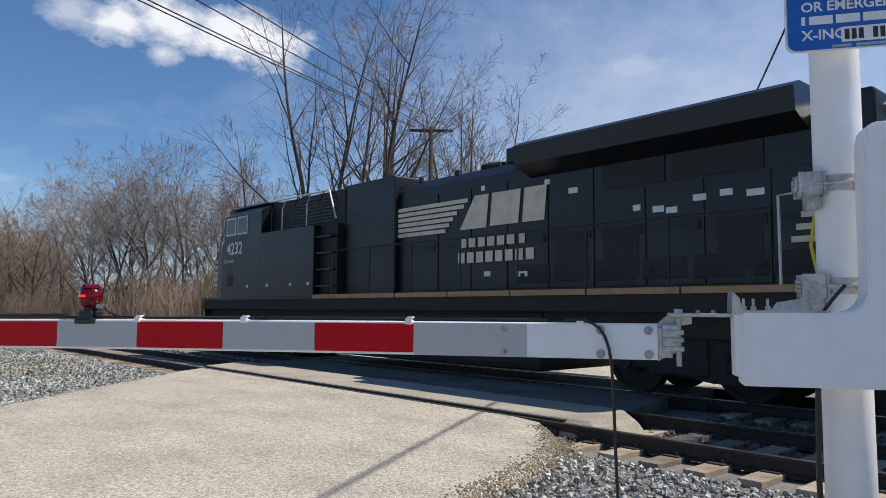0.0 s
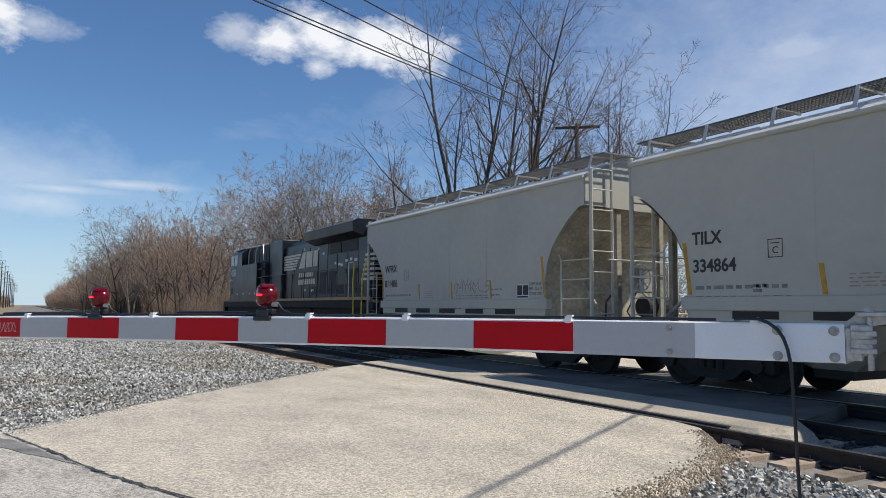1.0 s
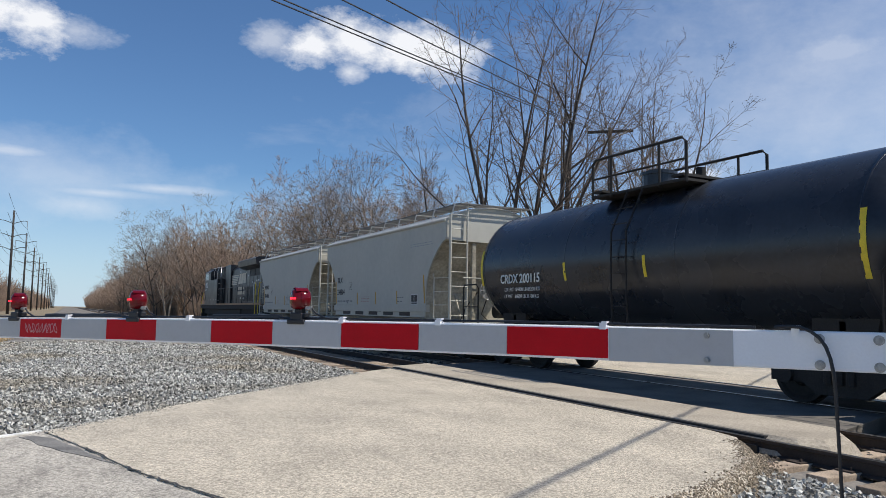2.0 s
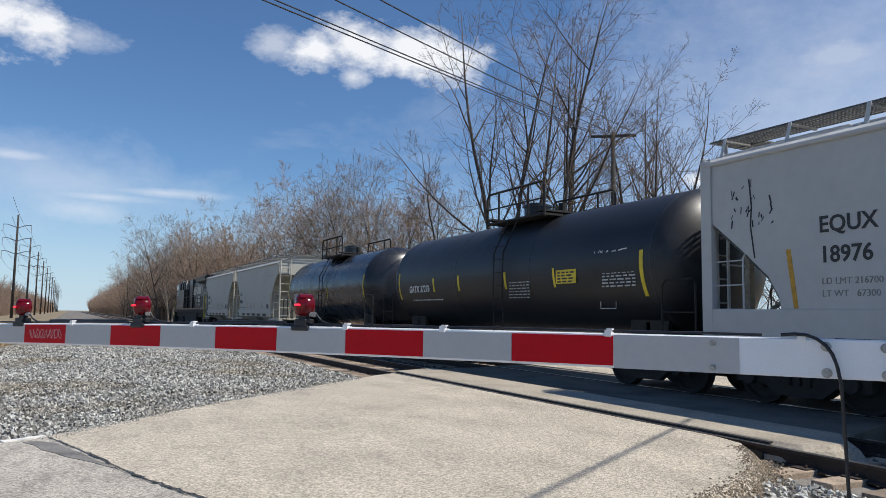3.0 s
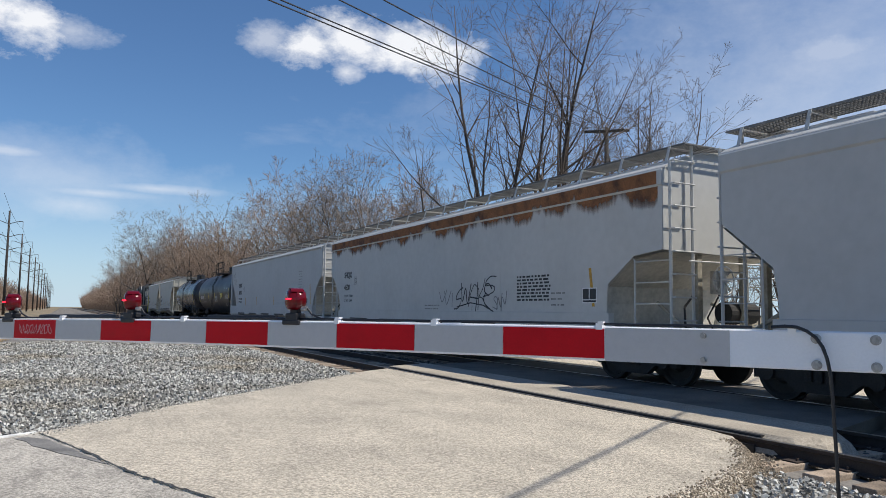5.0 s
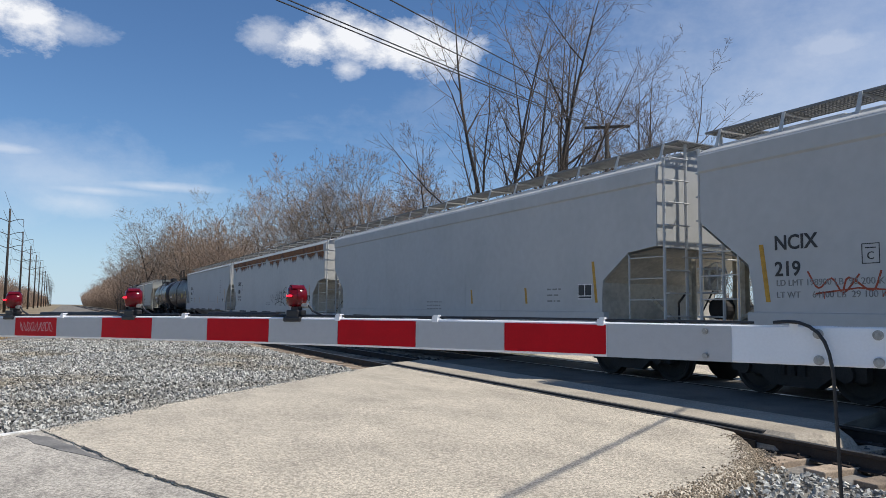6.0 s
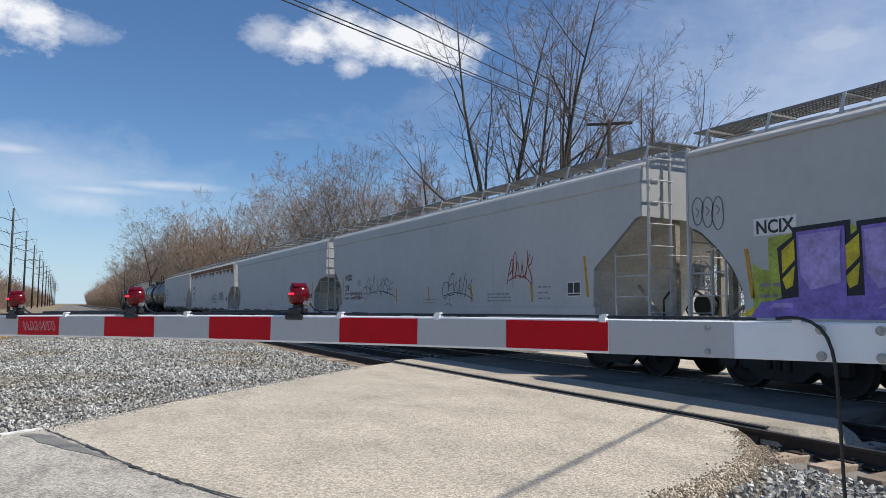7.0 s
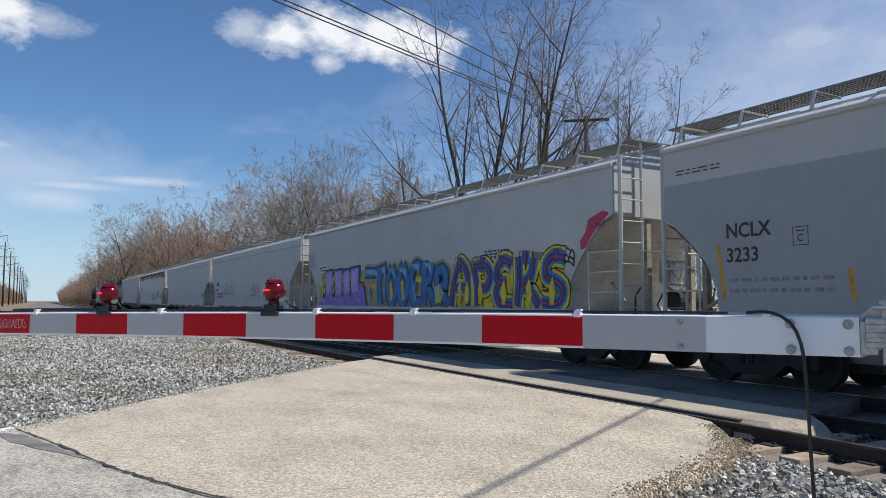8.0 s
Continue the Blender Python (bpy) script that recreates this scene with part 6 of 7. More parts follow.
    # yellow and blue piece
    blots(car, "graffiti_ground", [[(-12.6, 2.2), (-12.9, 2.48), (-13.15, 2.5), (-13.3, 2.2)], [(-14.0, 2.2), (-14.25, 2.55), (-14.6, 2.5), (-14.8, 2.2)], [(-15.3, 2.2), (-15.45, 2.48), (-15.9, 2.45), (-16.0, 2.2)]], xs - 0.001, M["tag_grey"], "grey sprayed blot")
    blots(car, "graffiti_ground", [cloud(-11.95, -16.6, 1.22, 2.12, 14)], xs - 0.0032, M["spray_yellow"], "yellow sprayed background")
    graffiti(car, xs - 0.004, -11.78, (("A", 1.1), ("P", 1.0), ("E", 0.92), ("K", 1.0), ("S", 0.95)), 1.24, 1.14, ((0.52, "spray_black"), (0.46, "spray_yellow"), (0.31, "spray_blue"), (0.17, "spray_navy"), (0.06, "spray_wine")), 38, True)
    blots(car, "graffiti", [[(y, 1.3), (y + 0.03, 1.7), (y - 0.1, 1.9), (y - 0.2, 1.55), (y - 0.12, 1.28)] for y in (-12.25, -12.62, -13.25, -14.3, -15.3, -16.15)], xs - 0.036, M["spray_yellow"], "yellow sprayed infill")
    blots(car, "red_patch", [[(-L + 0.95, 2.42), (-L + 0.98, 2.6), (-L + 0.8, 2.78), (-L + 0.72, 3.02), (-L + 0.5, 3.1), (-L + 0.3, 3.16), (-L + 0.14, 3.12), (-L + 0.12, 3.07), (-L + 0.3, 2.96), (-L + 0.6, 2.72), (-L + 0.8, 2.46)]], xs - 0.002, M["spray_red"], "pink-red sprayed patch")
    scribble(car, -L + 0.7, 2.84, 0.42, 0.2, M["spray_wine"], 15, xs - 0.004, "WSAP", 0.02, 0.05)
    blots(car, "white_patch", [[(-L + 1.75, 2.2), (-L + 1.8, 2.55), (-L + 1.4, 2.62), (-L + 1.05, 2.5), (-L + 1.25, 2.25)]], xs - 0.002, M["hopper_pale"], "pale sprayed patch")
    scribble(car, -L + 1.72, 2.14, 0.5, 0.4, M["spray_black"], 16, xs - 0.004, "WSA", 0.04)
    bm = B()
    for s in range(3):
        cy = -0.2 - 0.22 * s
        ribbon(bm, [(cy + 0.12 * math.cos(0.2 * k) * (1 + 0.1 * math.sin(0.6 * k + s)), 3.02 - 0.04 * s + (0.24 + 0.02 * s) * math.sin(0.2 * k)) for k in range(33)], 0.025, xs - 0.002)
        ribbon(bm, [(cy + 0.04, 3.08), (cy - 0.04, 3.0), (cy + 0.03, 2.92)], 0.02, xs - 0.002)
    part("spray_tag", bm, M["tag_grey"], car, "grey sprayed outline letters")
    text_bars(car, -13.48, 2.58, 3, 1.0, xs, M["lettering"], 0.04, 0.075, 12)


def extra_band(car, L, xs):
    edge = [(-a + 0.0, z + 0.02) for a, z in CUTS["fore"]]
    back = [(-L + a, z + 0.02) for a, z in CUTS["wide"]]
    part("lower_band", prism(B(), [(-0.02, 3.4)] + [(min(y, -0.02), z) for y, z in edge] + [(max(y, -L + 0.02), z) for y, z in back[::-1]] + [(-L + 0.02, 3.36)], xs + 0.0005, xs + 0.002, SWAP), M["hopper_band"], car, "darker grey repainted lower band")
    text_bars(car, -0.3, 3.62, 2, 0.9, xs, M["lettering"], 0.02, 0.06, 22)


def tank_car(front, L, mt, mark, label, strips, r=1.5, zc=2.5, seed=1, at=(-1.55, 2.09, 0.31), yc=-6.0, dome=0.5, limits=None):
    car = thing("tank_car", pose(TRAIN_X, front, 0), label, "tank car", "freight train")
    CARS.append((car, front))
    n = 44
    rings = []
    prof = [(0.0, 0.02), (-0.03, 0.45), (-0.12, 0.85), (-0.26, 1.15), (-0.45, 1.36), (-0.62, r - 0.01), (-0.75, r)]
    full = prof + [(-L * 0.5, r)] + [(-L - a, b) for a, b in prof[::-1]]
    for y, q in full:
        rings.append([(q * math.cos(k * 2 * math.pi / n), y, zc + q * math.sin(k * 2 * math.pi / n)) for k in range(n)])
    part("tank", loft(B(), rings), mt, car, "long cylindrical black tank", True)
    for y in (-0.75, -L * 0.36, -L * 0.64, -L + 0.75):
        bm = B()
        loft(bm, [[(q * math.cos(k * 2 * math.pi / n), yy, zc + q * math.sin(k * 2 * math.pi / n)) for k in range(n)] for yy, q in ((y + 0.03, r - 0.01), (y + 0.015, r + 0.006), (y - 0.015, r + 0.006), (y - 0.03, r - 0.01))])
        part("weld_band", bm, mt, car, "", True)
    # top fittings platform
    zt = zc + r
    bm = B()
    disc_cyl(bm, (0, yc + dome, zt + 0.18), (0, 0, 1), 0.36, 0.42, 20)
    disc_cyl(bm, (0, yc + dome, zt + 0.40), (0, 0, 1), 0.40, 0.06, 20)
    disc_cyl(bm, (0, yc + dome, zt + 0.45), (0, 0, 1), 0.26, 0.06, 20)
    part("manway", bm, mt, car, "round manway dome")
    part("valve", disc_cyl(B(), (0.3, yc + 0.75, zt + 0.1), (0, 0, 1), 0.14, 0.35, 14), M["under"], car)
    part("valve", disc_cyl(B(), (-0.2, yc - 0.85, zt + 0.1), (0, 0, 1), 0.1, 0.4, 12), M["under"], car)
    bm = B()
    for s in (-1, 1):
        x0, x1 = sorted((s * 0.55, s * 1.15))
        box(bm, x0, x1, yc - 1.35, yc + 1.35, zt - 0.12, zt - 0.07)
    for yy in (yc - 1.3, yc + 1.0):
        box(bm, -1.15, 1.15, yy, yy + 0.3, zt - 0.02, zt + 0.03)
    part("platform", bm, M["under"], car, "dark grated platform")
    for s in (-1, 1):
        bm = B()
        ys = [yc - 1.35, yc - 0.65, yc + 0.05, yc + 0.75, yc + 1.35]
        tube(bm, [(s * 1.12, ys[0], zt - 0.15), (s * 1.12, ys[0], zt + 0.62), (s * 1.12, ys[0] + 0.1, zt + 0.72), (s * 1.12, ys[-1] - 0.1, zt + 0.72), (s * 1.12, ys[-1], zt + 0.62), (s * 1.12, ys[-1], zt - 0.15)], 0.032, 6)
        tube(bm, [(s * 1.12, ys[0], zt + 0.3), (s * 1.12, ys[-1], zt + 0.3)], 0.022, 6)
        for y in ys[1:4:2]:
            tube(bm, [(s * 1.12, y, zt - 0.15), (s * 1.12, y, zt + 0.7)], 0.028, 6)
        part("railing", bm, M["under"], car, "black safety railing")
        bm = B()
        for yy in (yc - 0.22, yc + 0.22):
            tube(bm, [(s * 1.14, yy, zt - 0.1), (s * (r + 0.09), yy, zc + 0.5), (s * (r + 0.1), yy, zc - 0.5), (s * 1.55, yy, 0.75)], 0.02, 6)
        for k in range(9):
            z = 0.85 + k * 0.33
            xx = r + 0.1 if z < zc + 0.6 else r + 0.1 - (z - zc - 0.6) * 0.42
            tube(bm, [(s * xx, yc - 0.22, z), (s * xx, yc + 0.22, z)], 0.012, 5)
        part("ladder", bm, M["under"], car, "black side ladder")
    for e in (1, -1):
        ye = 0 if e > 0 else -L

        def Y(d):
            return ye + e * d
        bm = B()
        box(bm, -0.3, 0.3, *sorted((Y(0.5), Y(-2.2))), 0.72, 1.02, 0.01)
        box(bm, -1.5, 1.5, *sorted((Y(0.32), Y(0.42))), 0.78, 1.02, 0.01)
        box(bm, -1.5, 1.5, *sorted((Y(0.42), Y(-0.45))), 0.98, 1.03)
        part("stub_sill", bm, M["under"], car, "dark end sill and deck")
        bm = B()
        poly = [(Y(-0.9), 1.0), (Y(-0.75), 1.7), (Y(-1.9), 1.55), (Y(-1.9), 1.0)]
        for s in (-1, 1):
            prism(bm, poly, min(s * 0.85, s * 0.95), max(s * 0.85, s * 0.95), SWAP)
        box(bm, -0.95, 0.95, *sorted((Y(-1.35), Y(-1.45))), 0.9, 1.3)
        part("saddle", bm, M["under"], car)
        for s in (-1, 1):
            bm = B()
            tube(bm, [(s * 1.5, Y(0.36), 0.5), (s * 1.5, Y(0.36), 2.0), (s * 1.5, Y(0.3), 2.1), (s * 1.5, Y(-0.35), 2.1), (s * 1.5, Y(-0.45), 2.0), (s * 1.5, Y(-0.45), 0.6)], 0.02, 6)
            for z in (0.7, 1.05, 1.5):
                tube(bm, [(s * 1.5, Y(0.36), z), (s * 1.5, Y(-0.45), z)], 0.014, 5)
            part("end_rail", bm, M["under"], car, "black end handrail")
        bm = B()
        box(bm, -0.12, 0.12, *sorted((Y(0.45), Y(0.85))), 0.78, 0.98, 0.03)
        part("coupler", bm, M["under"], car)
    truck(car, -1.35)
    truck(car, -L + 1.35)

    def skin(z, off):
        return -math.sqrt(max(0.01, r * r - (z - zc) ** 2)) - off
    for y, z0, z1, w in strips:
        bm = B()
        vs = []
        for k in range(7):
            z = z0 + (z1 - z0) * k / 6
            vs.append((bm.verts.new((skin(z, 0.005), y + w / 2, z)), bm.verts.new((skin(z, 0.005), y - w / 2, z))))
        for a, b in zip(vs, vs[1:]):
            bm.faces.new((a[0], a[1], b[1], b[0]))
        part("reflector", bm, M["yellow"], car, "yellow reflective strip")
    ya, za, size = at
    lettering("reporting_mark", mark, size, on_side(skin(min(zc, za + 0.24), 0.006), ya, za), M["white_letter"], car, bold=0.006, width=0.92)
    if limits:
        for k, line in enumerate(limits):
            lettering("load_limit", line, 0.13, on_side(skin(za - 0.1, 0.006), ya - 0.08, za - 0.2 - 0.17 * k), M["white_letter"], car, width=0.95)["kind"] = "stuff"
    else:
        text_bars(car, ya - 0.1, za - 0.16, 2, 2.0, skin(za - 0.2, 0.006), M["galv"], 0.035, 0.1, seed)
    return car


def long_tank_marks(car, r, zc):
    def skin(z, off):
        return -math.sqrt(max(0.01, r * r - (z - zc) ** 2)) - off
    part("warning_panel", box(B(), skin(2.3, 0.012), skin(2.3, 0.0), -10.47, -9.74, 2.13, 2.44), M["yellow"], car, "yellow warning panel")
    text_bars(car, -9.8, 2.36, 4, 0.55, skin(2.3, 0.013), M["lettering"], 0.035, 0.068, 51)
    text_bars(car, -11.33, 2.42, 7, 0.95, skin(2.2, 0.014), M["galv"], 0.03, 0.068, 52)
    text_bars(car, -7.76, 2.36, 8, 0.85, skin(2.1, 0.03), M["galv"], 0.025, 0.075, 53)
    scribble(car, -10.9, 2.62, 1.05, 0.16, M["white_letter"], 54, skin(2.8, 0.01), "WWYWRS", 0.02, 0.05, False)
    bm = B()
    for a, b, c, d in ((0, 0.5, 0, 0.015), (0, 0.5, 0.235, 0.25), (0, 0.015, 0, 0.25), (0.485, 0.5, 0, 0.25)):
        box(bm, skin(1.7, 0.012), skin(1.7, 0.0), -11.03 - b, -11.03 - a, 1.57 + c, 1.57 + d)
    part("placard_frame", bm, M["galv"], car, "empty metal placard frame")


    return car


def locomotive():
    f = 23.6
    car = thing("diesel_locomotive", pose(TRAIN_X, f, 0), "black diesel locomotive with cream stripes and gold walkway edge", "locomotive", "freight train")
    CARS.append((car, f))
    blk, drk = M["loco"], M["loco_dark"]

    def Bx(bm, x0, x1, ya, yb, z0, z1, bevel=0.0):
        box(bm, x0, x1, min(ya, yb) - f, max(ya, yb) - f, z0, z1, bevel)
        return bm
    # underframe, walkway deck
    part("underframe", Bx(Bx(Bx(B(), -1.5, 1.5, 22.6, 2.0, 1.32, 1.60, 0.01), -1.35, 1.35, 15.6, 8.4, 0.24, 1.35, 0.12), -1.25, 1.25, 22.5, 2.1, 0.92, 1.34, 0.02), M["under"], car, "black frame and fuel tank")
    part("walkway", Bx(B(), -1.53, 1.53, 22.7, 1.95, 1.6, 1.66), blk, car)
    for s in (-1, 1):
        for a, b in [(15.85 - 1.72 * k, 15.85 - 1.72 * k - 1.68) for k in range(8)]:
            part("edge_stripe", Bx(B(), min(s * 1.53, s * 1.545), max(s * 1.53, s * 1.545), a, b, 1.60, 1.70), M["gold"], car, "gold walkway edge stripe")
    # nose
    bm = B()
    loft(bm, [[(-1.45 * q, y - f, 1.66), (1.45 * q, y - f, 1.66), (1.45 * q, y - f, zt - 0.12), (1.3 * q, y - f, zt), (-1.3 * q, y - f, zt), (-1.45 * q, y - f, zt - 0.12)] for y, zt, q in ((22.55, 2.9, 0.62), (22.35, 3.05, 0.8), (21.4, 3.45, 1.0), (21.0, 3.5, 1.0))])
    part("nose", bm, blk, car, "rounded black short hood")
    for k in range(5):
        z = 2.05 + 0.19 * k
        part("nose_stripe", Bx(B(), -1.2 + 0.02 * k, 1.2, 22.57, 22.3, z, z + 0.09), M["cream"], car, "cream nose stripe")
    # cab
    bm = B()
    loft(bm, [[(-1.5, y - f, 1.66), (1.5, y - f, 1.66), (1.5, y - f, 4.15), (1.1, y - f, 4.42), (-1.1, y - f, 4.42), (-1.5, y - f, 4.15)] for y in (21.15, 18.75)])
    part("cab", bm, blk, car, "black wide cab")
    part("cab_roof", Bx(B(), -1.2, 1.2, 21.4, 18.7, 4.41, 4.47, 0.02), blk, car)
    for a, b in ((21.0, 20.35), (20.25, 19.6)):
        w = part("window", Bx(B(), -1.515, -1.495, a, b, 3.55, 4.1, 0.005), M["alu_paint"], car, "cab side window in a bare metal frame")
        part("pane", Bx(B(), -1.52, -1.51, a - 0.05, b + 0.05, 3.6, 4.05), M["glass"], w)
    part("windscreen", Bx(B(), -1.2, 1.2, 21.16, 21.14, 3.55, 4.1), M["glass"], car)
    # full-width lower cabinet behind the cab, with open louvre bay above it
    part("equipment_cabinet", Bx(B(), -1.5, 1.5, 18.75, 15.9, 1.66, 3.5, 0.01), blk, car, "smooth black side cabinet")
    part("upper_cabinet", Bx(B(), -1.15, 1.15, 18.75, 15.0, 3.4, 4.38, 0.02), drk, car)
    for k in range(8):
        part("louvre", Bx(B(), -1.18, -1.14, 17.6, 15.4, 3.6 + 0.09 * k, 3.63 + 0.09 * k), blk, car)
    for y in (18.3, 17.7, 17.05, 16.4, 15.75):
        part("rail_post", tube(B(), [(-1.42, y - f, 3.5), (-1.42, y - f, 4.1), (-1.3, y - f, 4.4)], 0.018, 6), M["galv"] if y in (17.7, 16.4) else blk, car)
    part("rail_top", tube(B(), [(-1.3, 18.7 - f, 4.4), (-1.3, 15.5 - f, 4.38), (-1.42, 15.0 - f, 3.6)], 0.025, 6), M["alu_paint"], car)
    part("step_well", Bx(B(), -1.3, 1.3, 15.9, 15.1, 1.66, 3.5), drk, car)
    for k in range(4):
        part("step", Bx(B(), -1.45, -1.28, 15.85, 15.15, 1.9 + 0.42 * k, 1.94 + 0.42 * k), blk, car)
    # hood
    part("blower_housing", Bx(B(), -1.12, 1.12, 15.1, 13.0, 1.66, 4.45, 0.03), blk, car, "tall black blower housing")
    bm = B()
    loft(bm, [[(-0.98, y - f, 1.66), (0.98, y - f, 1.66), (0.98, y - f, 4.05), (0.7, y - f, 4.28), (-0.7, y - f, 4.28), (-0.98, y - f, 4.05)] for y in (13.0, 3.3)])
    part("engine_hood", bm, blk, car, "long black engine hood")
    for k in range(9):
        y = 12.6 - 1.03 * k
        dr = part("hood_door", Bx(B(), -1.0, -0.975, y, y - 0.98, 1.75, 3.38 if k > 4 else 3.85, 0.006), blk, car, "black hood access door")
        part("latch", Bx(B(), -1.012, -0.998, y - 0.85, y - 0.92, 2.6, 2.75), M["under"], dr)
        if k in (4, 5, 7):
            part("vent", Bx(B(), -1.006, -0.998, y - 0.15, y - 0.85, 1.95, 2.75), drk, dr)
    for k in range(6):
        y = 9.3 - 0.92 * k
        pn = part("hood_panel", Bx(B(), -1.004, -0.982, y, y - 0.8, 1.85, 2.2, 0.006), drk, car, "recessed dark hood panel")
        part("hinge", Bx(B(), -1.016, -1.0, y - 0.1, y - 0.2, 1.98, 2.04), M["under"], pn)
    for y, z, w2 in ((6.69, 2.99, 0.14), (6.32, 2.93, 0.20), (6.08, 2.89, 0.20), (5.61, 3.04, 0.22), (5.17, 3.07, 0.20), (4.76, 3.02, 0.26), (8.03, 3.44, 0.20), (8.59, 3.67, 0.12), (10.27, 3.76, 0.10), (10.19, 2.01, 0.18), (9.31, 1.98, 0.28)):
        part("placard", Bx(B(), -1.012, -1.0, y, y - w2, z, z + 0.1), M["white_letter"], car, "small white placard")
    for y in (12.4, 11.2, 8.2, 7.2, 6.2, 5.2, 4.3):
        part("lifting_lug", Bx(B(), -0.9, -0.84, y, y - 0.12, 4.2 if y > 9 else 4.46, 4.33 if y > 9 else 4.53, 0.01), M["under"], car)
    part("bell_bracket", tube(B(), [(-0.3, 3.9 - f, 4.48), (-0.3, 3.9 - f, 4.62), (0.25, 3.9 - f, 4.62), (0.25, 3.9 - f, 4.48)], 0.02, 6), M["under"], car)
    # exhaust and horn
    part("exhaust", Bx(B(), -0.35, 0.35, 10.2, 9.3, 4.28, 4.42, 0.03), M["under"], car)
    part("horn", tube(tube(B(), [(-0.3, 10.9 - f, 4.42), (-0.3, 10.4 - f, 4.42)], 0.09, 10, True, 0.04), [(-0.12, 10.9 - f, 4.48), (-0.12, 10.4 - f, 4.48)], 0.09, 10, True, 0.04), M["under"], car)
    # radiator wings
    bm = B()
    loft(bm, [[(-0.98, y - f, 3.85), (-1.46, y - f, 4.03), (-1.5, y - f, 4.38), (-1.3, y - f, 4.48), (1.3, y - f, 4.48), (1.5, y - f, 4.38), (1.46, y - f, 4.03), (0.98, y - f, 3.85)] for y in (8.95, 3.85)])
    part("radiator_housing", bm, blk, car, "flared black radiator housing")
    part("radiator_step", Bx(B(), -1.1, 1.1, 9.5, 8.9, 4.2, 4.5, 0.03), blk, car)
    for a, b in ((7.3, 6.1), (6.0, 4.5)):
        part("intake_grille", Bx(B(), -1.0, -0.97, a, b, 3.42, 3.84), drk, car, "dark intake grille")
    # rear face
    part("rear_face", Bx(B(), -0.97, 0.97, 3.3, 3.05, 1.66, 4.3, 0.05), M["loco"], car, "rear hood end")
    for k in range(6):
        z = 2.3 + 0.17 * k
        part("rear_stripe", Bx(Bx(B(), -1.004, -0.98, 4.15 - 0.07 * k, 3.2, z, z + 0.085), -0.99, 0.99, 3.2, 3.035, z, z + 0.085), M["cream"], car, "cream rear stripe")
    for z in (4.1, 3.85):
        bm = B()
        disc_cyl(bm, (-0.35, 3.02 - f, z), (0, 1, 0), 0.1, 0.06, 14)
        part("rear_headlight", bm, M["galv"], car, "round rear headlight")
    part("rear_door", Bx(B(), -0.1, 0.6, 3.045, 3.02, 1.75, 3.5), drk, car)
    # handrails
    for s in (-1, 1):
        bm = B()
        tube(bm, [(s * 1.48, 15.0 - f, 2.78), (s * 1.48, 4.2 - f, 2.74)], 0.02, 6)
        part("handrail", bm, blk, car, "long walkway handrail")
        for k in range(8):
            y = 15.0 - k * 1.54
            part("handrail_post", tube(B(), [(s * 1.5, y - f, 1.66), (s * 1.48, y - f, 2.78)], 0.02, 6), blk, car)
        part("grab_iron", tube(B(), [(s * 1.5, 4.1 - f, 1.7), (s * 1.5, 4.1 - f, 2.9), (s * 1.5, 3.75 - f, 2.92)], 0.022, 6), M["alu_paint"], car)
        part("grab_iron", tube(B(), [(s * 1.5, 3.75 - f, 2.92), (s * 1.5, 3.6 - f, 2.85), (s * 1.5, 3.7 - f, 2.2), (s * 1.52, 3.6 - f, 1.7), (s * 1.52, 3.6 - f, 0.8)], 0.026, 6), M["yellow"], car, "yellow stair handrail")
        part("grab_iron", tube(B(), [(s * 1.5, 2.3 - f, 2.85), (s * 1.5, 2.6 - f, 2.9), (s * 1.5, 2.9 - f, 2.3), (s * 1.52, 2.9 - f, 0.9)], 0.026, 6), M["yellow"], car, "yellow stair handrail")
        for k in range(4):
            part("stair_tread", Bx(B(), min(s * 1.5, s * 1.15), max(s * 1.5, s * 1.15), 3.5, 2.95, 0.5 + 0.28 * k, 0.53 + 0.28 * k), M["under"], car)
        part("front_grab_iron", tube(B(), [(s * 1.45, 22.6 - f, 1.0), (s * 1.45, 22.75 - f, 1.9), (s * 1.4, 22.45 - f, 2.6)], 0.024, 6), M["yellow"], car, "yellow front handrail")
    part("rear_platform_rail", tube(tube(B(), [(-1.45, 2.05 - f, 1.66), (-1.45, 2.05 - f, 2.8), (1.45, 2.05 - f, 2.8), (1.45, 2.05 - f, 1.66)], 0.022, 6), [(-1.45, 2.05 - f, 2.3), (1.45, 2.05 - f, 2.3)], 0.016, 6), blk, car)
    part("rear_platform", Bx(B(), -1.5, 1.5, 3.0, 1.95, 1.5, 1.66), M["gold"], car)
    part("pilot", Bx(B(), -1.45, 1.45, 22.85, 22.6, 0.25, 1.6, 0.04), M["under"], car, "black front pilot plate")
    part("pilot", Bx(B(), -1.3, 1.3, 2.0, 1.85, 0.3, 1.6, 0.03), M["under"], car, "black rear pilot plate")
    part("coupler", Bx(B(), -0.13, 0.13, 23.4, 22.8, 0.78, 1.0, 0.03), M["under"], car)
    part("coupler", Bx(B(), -0.13, 0.13, 1.9, 1.5, 0.78, 1.0, 0.03), M["under"], car)
    # emblem: stripes, head shape, two plain monogram shapes
    xs = -1.016
    for k in range(6):
        z = 2.98 + 0.118 * k
        lo, hi = 13.3 - 0.03 * k, 11.35 - 0.12 * k - 0.10 * (k > 3)
        part("emblem_stripe", Bx(B(), xs - 0.004, xs, lo, hi, z, z + 0.085), M["cream"], car, "cream emblem stripe")
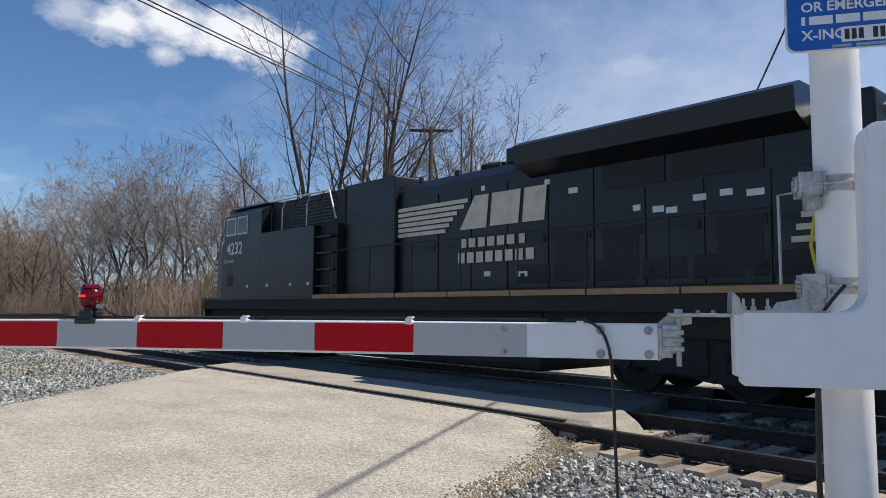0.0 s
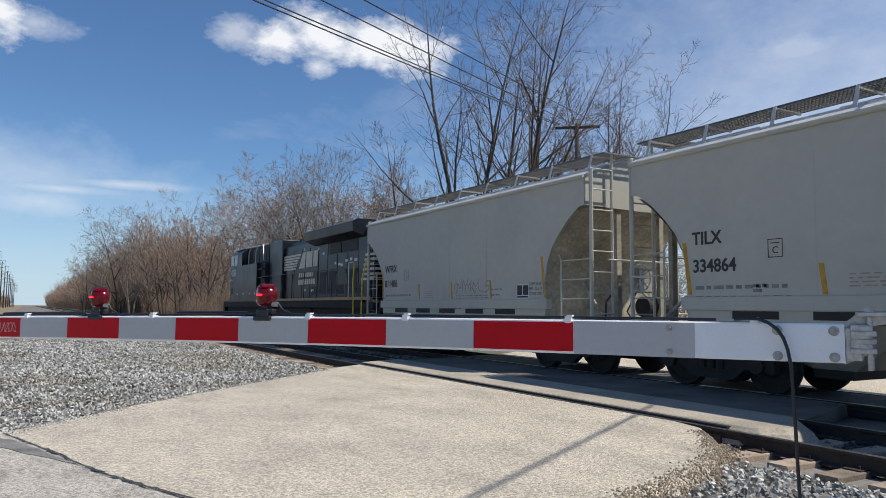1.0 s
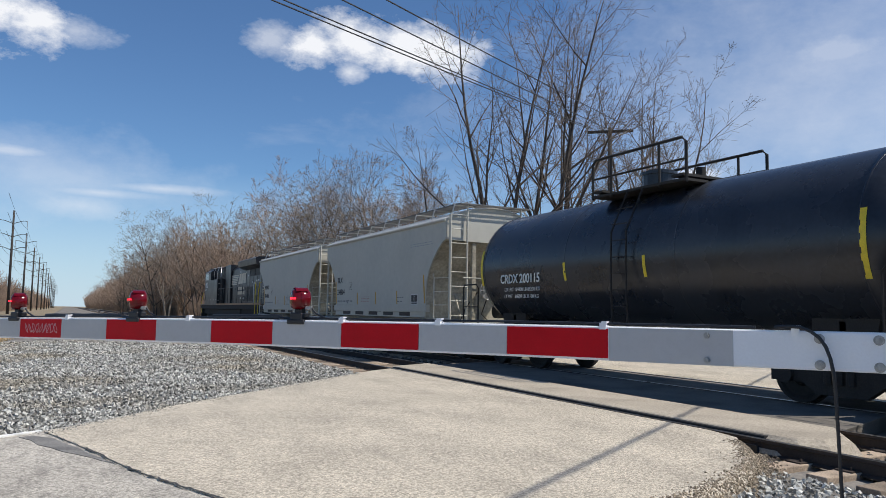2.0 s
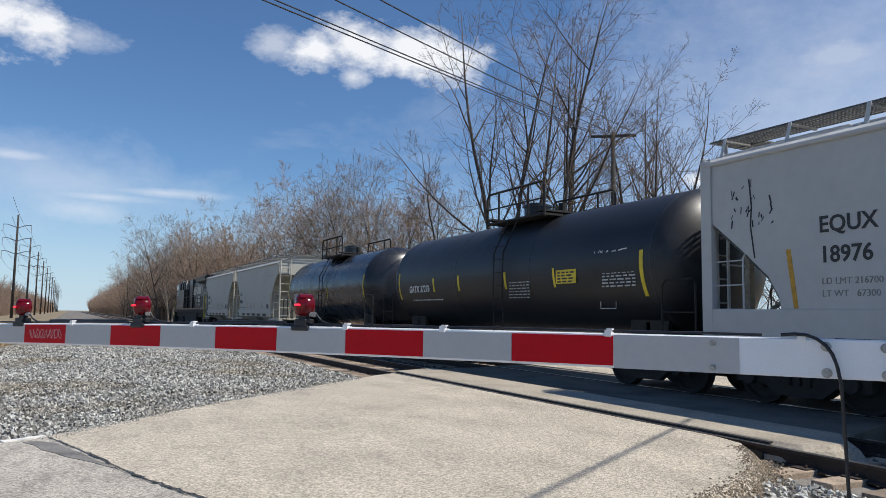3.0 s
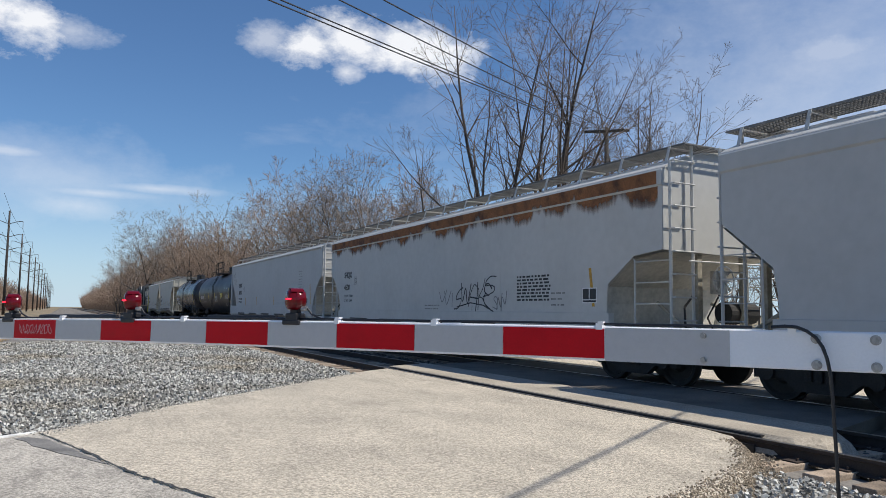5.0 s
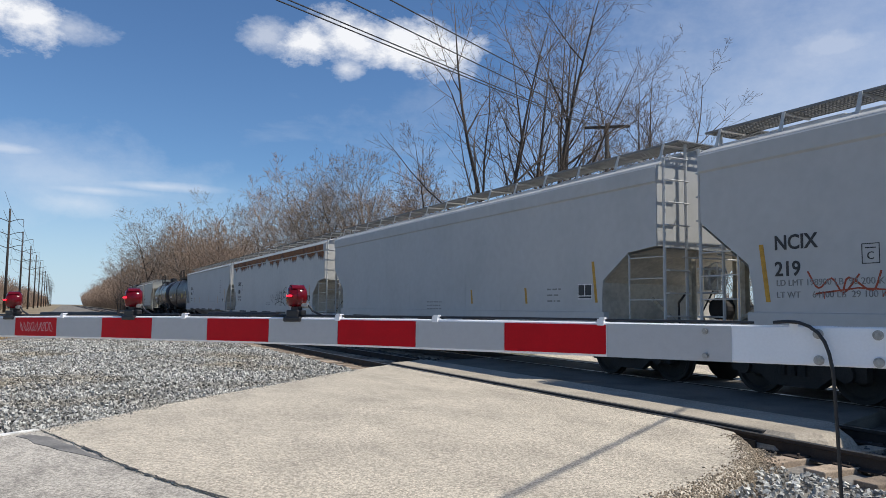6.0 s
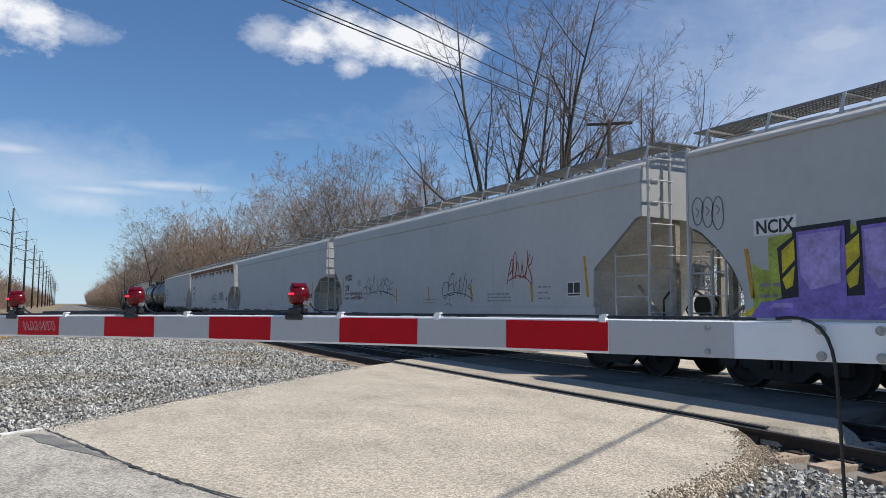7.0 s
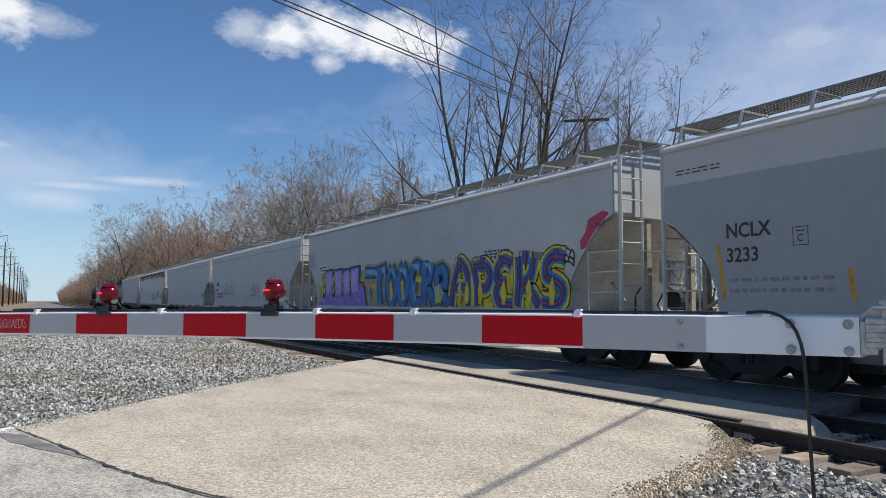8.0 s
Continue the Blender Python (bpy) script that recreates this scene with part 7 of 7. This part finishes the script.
    for poly in ([(10.9, 3.0), (10.12, 3.0), (10.05, 3.68), (10.45, 3.68)], [(10.02, 3.02), (9.25, 3.02), (9.18, 3.68), (9.95, 3.68)], [(9.15, 3.02), (8.6, 3.02), (8.53, 3.68), (9.08, 3.68)]):
        part("emblem_block", prism(B(), [(y - f, z) for y, z in poly], xs - 0.004, xs, SWAP), M["cream"], car, "cream emblem block")
    rng = random.Random(6)
    for z, y0, n in ((2.62, 10.9, 7), (2.3, 10.95, 8)):
        for k in range(n):
            y = y0 - k * 0.27
            part("name_bar", Bx(B(), xs - 0.004, xs, y, y - 0.2, z, z + 0.22), M["cream"], car, "cream name bar")
    lettering("road_number", "4232", 0.52, on_side(-1.505, 20.95 - f, 2.98), M["white_letter"], car, bold=0.008)
    lettering("slogan", "DC to AC", 0.16, on_side(-1.505, 21.1 - f, 2.72), M["white_letter"], car)
    lettering("rear_number", "4232", 0.3, Matrix.Translation((-0.93, 3.03 - f, 3.55)) @ Matrix.Rotation(radians(90), 4, "X"), M["white_letter"], car, bold=0.006)
    part("cab_vent", Bx(B(), -1.512, -1.498, 20.9, 20.55, 2.0, 2.35), drk, car)
    for y in (19.6, 18.4, 17.1, 16.2):
        part("placard", Bx(B(), -1.508, -1.498, y, y - 0.12, 1.95, 2.03), M["white_letter"], car)
    for y in (20.2, 4.9):
        truck(car, y - f, 0.533, (-1.9, 0.0, 1.9), True)


def build_train():
    locomotive()
    tall, low = (1.6, 2.48), (1.58, 2.02)
    short = ((-1.28, *tall), (-3.68, *low), (-5.49, *low), (-7.33, *low), (-9.37, *tall))
    hopper(2.3, 10.7, M["hopper_beige"], "WFRX", "811486", "round", "short warm grey covered hopper car with rounded ends", short, short_marks_a, "short", "short", (-1.42, 2.42, 0.30, 0.45), (1.34, 1.56), None, (-2.75, 2.15))
    hopper(-9.72, 10.75, M["hopper_beige"], "TILX", "334864", "round", "short beige-grey covered hopper car with yellow reflectors", short, short_marks_b, "short", "short", (-1.40, 2.43, 0.30, 0.46), (1.34, 1.56), None, (-2.82, 2.14))
    tank_car(-21.75, 11.7, M["tank_gloss"], "CRDX 200115", "short glossy black tank car with white lettering", ((-0.62, 2.05, 2.98, 0.1), (-4.2, 2.08, 2.5, 0.08), (-6.7, 2.08, 2.5, 0.08), (-11.0, 1.9, 2.9, 0.1)), seed=3, yc=-6.1, limits=("LD LMT 194400 LB 88200 KG", "LT WT   68600 LB 31100 KG"))
    tank = tank_car(-35.2, 13.5, M["tank"], "GATX 37276", "long matte black tank car with yellow reflective strips", ((-0.95, 1.88, 2.75, 0.09), (-3.5, 2.09, 2.5, 0.1), (-5.08, 2.08, 2.52, 0.1), (-7.56, 2.07, 2.5, 0.1), (-9.64, 2.06, 2.5, 0.08), (-12.5, 1.81, 2.71, 0.1)), seed=8, at=(-1.78, 2.1, 0.29), yc=-7.4, dome=0.55)
    long_tank_marks(tank, 1.5, 2.5)
    hopper(-49.4, 18.3, M["hopper_grey"], "EQUX", "18976", "round", "long pale cool grey covered hopper car", ((-1.66, 1.56, 2.46), (-4.08, *low), (-6.8, *low), (-10.6, *low), (-14.42, *low), (-16.8, *tall)), extra_long_grey, "fore", "post", (-2.12, 2.67, 0.335, 0.44), (1.05, 1.55), ("LD LMT 216700", "LT WT   67300"), (-3.48, 2.42))
    hopper(-69.0, 18.4, M["hopper_pale"], "SHQX", "4600", "angle", "long grey covered hopper car with rusty eave and black tags", ((-16.4, 1.5, 2.3),), extra_rusty, "angle", "fore", (-1.57, 2.6, 0.31, 0.47), (1.0, 1.37), ("LD LMT 220200", "LT WT   65800"), (-2.63, 2.33))
    hopper(-88.75, 17.9, M["hopper_grey"], "", "", "angle", "long plain grey covered hopper car", ((-11.09, 1.48, 1.85), (-13.65, 1.48, 1.85), (-16.14, 1.5, 2.35)), None, "angle", "low", sill=(1.0, 1.31))
    hopper(-107.7, 17.9, M["hopper_grey"], "NCIX", "219", "angle", "long grey covered hopper car with scrawled tags", ((-1.26, 1.5, 2.4), (-6.4, 1.48, 1.92), (-8.8, 1.48, 1.92), (-11.39, 1.46, 1.9), (-14.24, 1.46, 1.9), (-16.25, 1.55, 2.42)), extra_tagged, "high", "low", (-1.44, 2.3, 0.31, 0.40), (1.0, 1.34), ("LD LMT 198900 LB  90 200 KG", "LT WT     64100 LB  29 100 KG"), (-2.81, 2.02))
    hopper(-126.8, 18.1, M["hopper_grey"], "NCIX", "", "round", "long grey covered hopper car with large colourful graffiti", ((-1.24, 1.5, 2.3),), extra_graffiti, "wide", "fore", (-1.38, 2.52, 0.29, 0.4))
    hopper(-146.2, 18.1, M["hopper_grey"], "NCLX", "3233", "round", "long two-tone grey covered hopper car", ((-1.22, 1.4, 2.3), (-3.37, 1.39, 1.82), (-6.3, 1.39, 1.82), (-10.0, 1.39, 1.82), (-14.0, 1.39, 1.82)), extra_band, "wide", "fore", (-1.32, 2.39, 0.32, 0.39), (1.0, 1.2), None, (-2.5, 2.19))


build_train()


def motions():
    for car, front in CARS:
        walk(car, [(k, pose(TRAIN_X, front + SPEED * k, 0)) for k in range(9)])
    for w, a, r in WHEELS:
        turn = math.degrees(SPEED / FPS / r)
        walk(w, [(k / FPS, pose(0, a, r, -turn * k)) for k in range(241)])


motions()
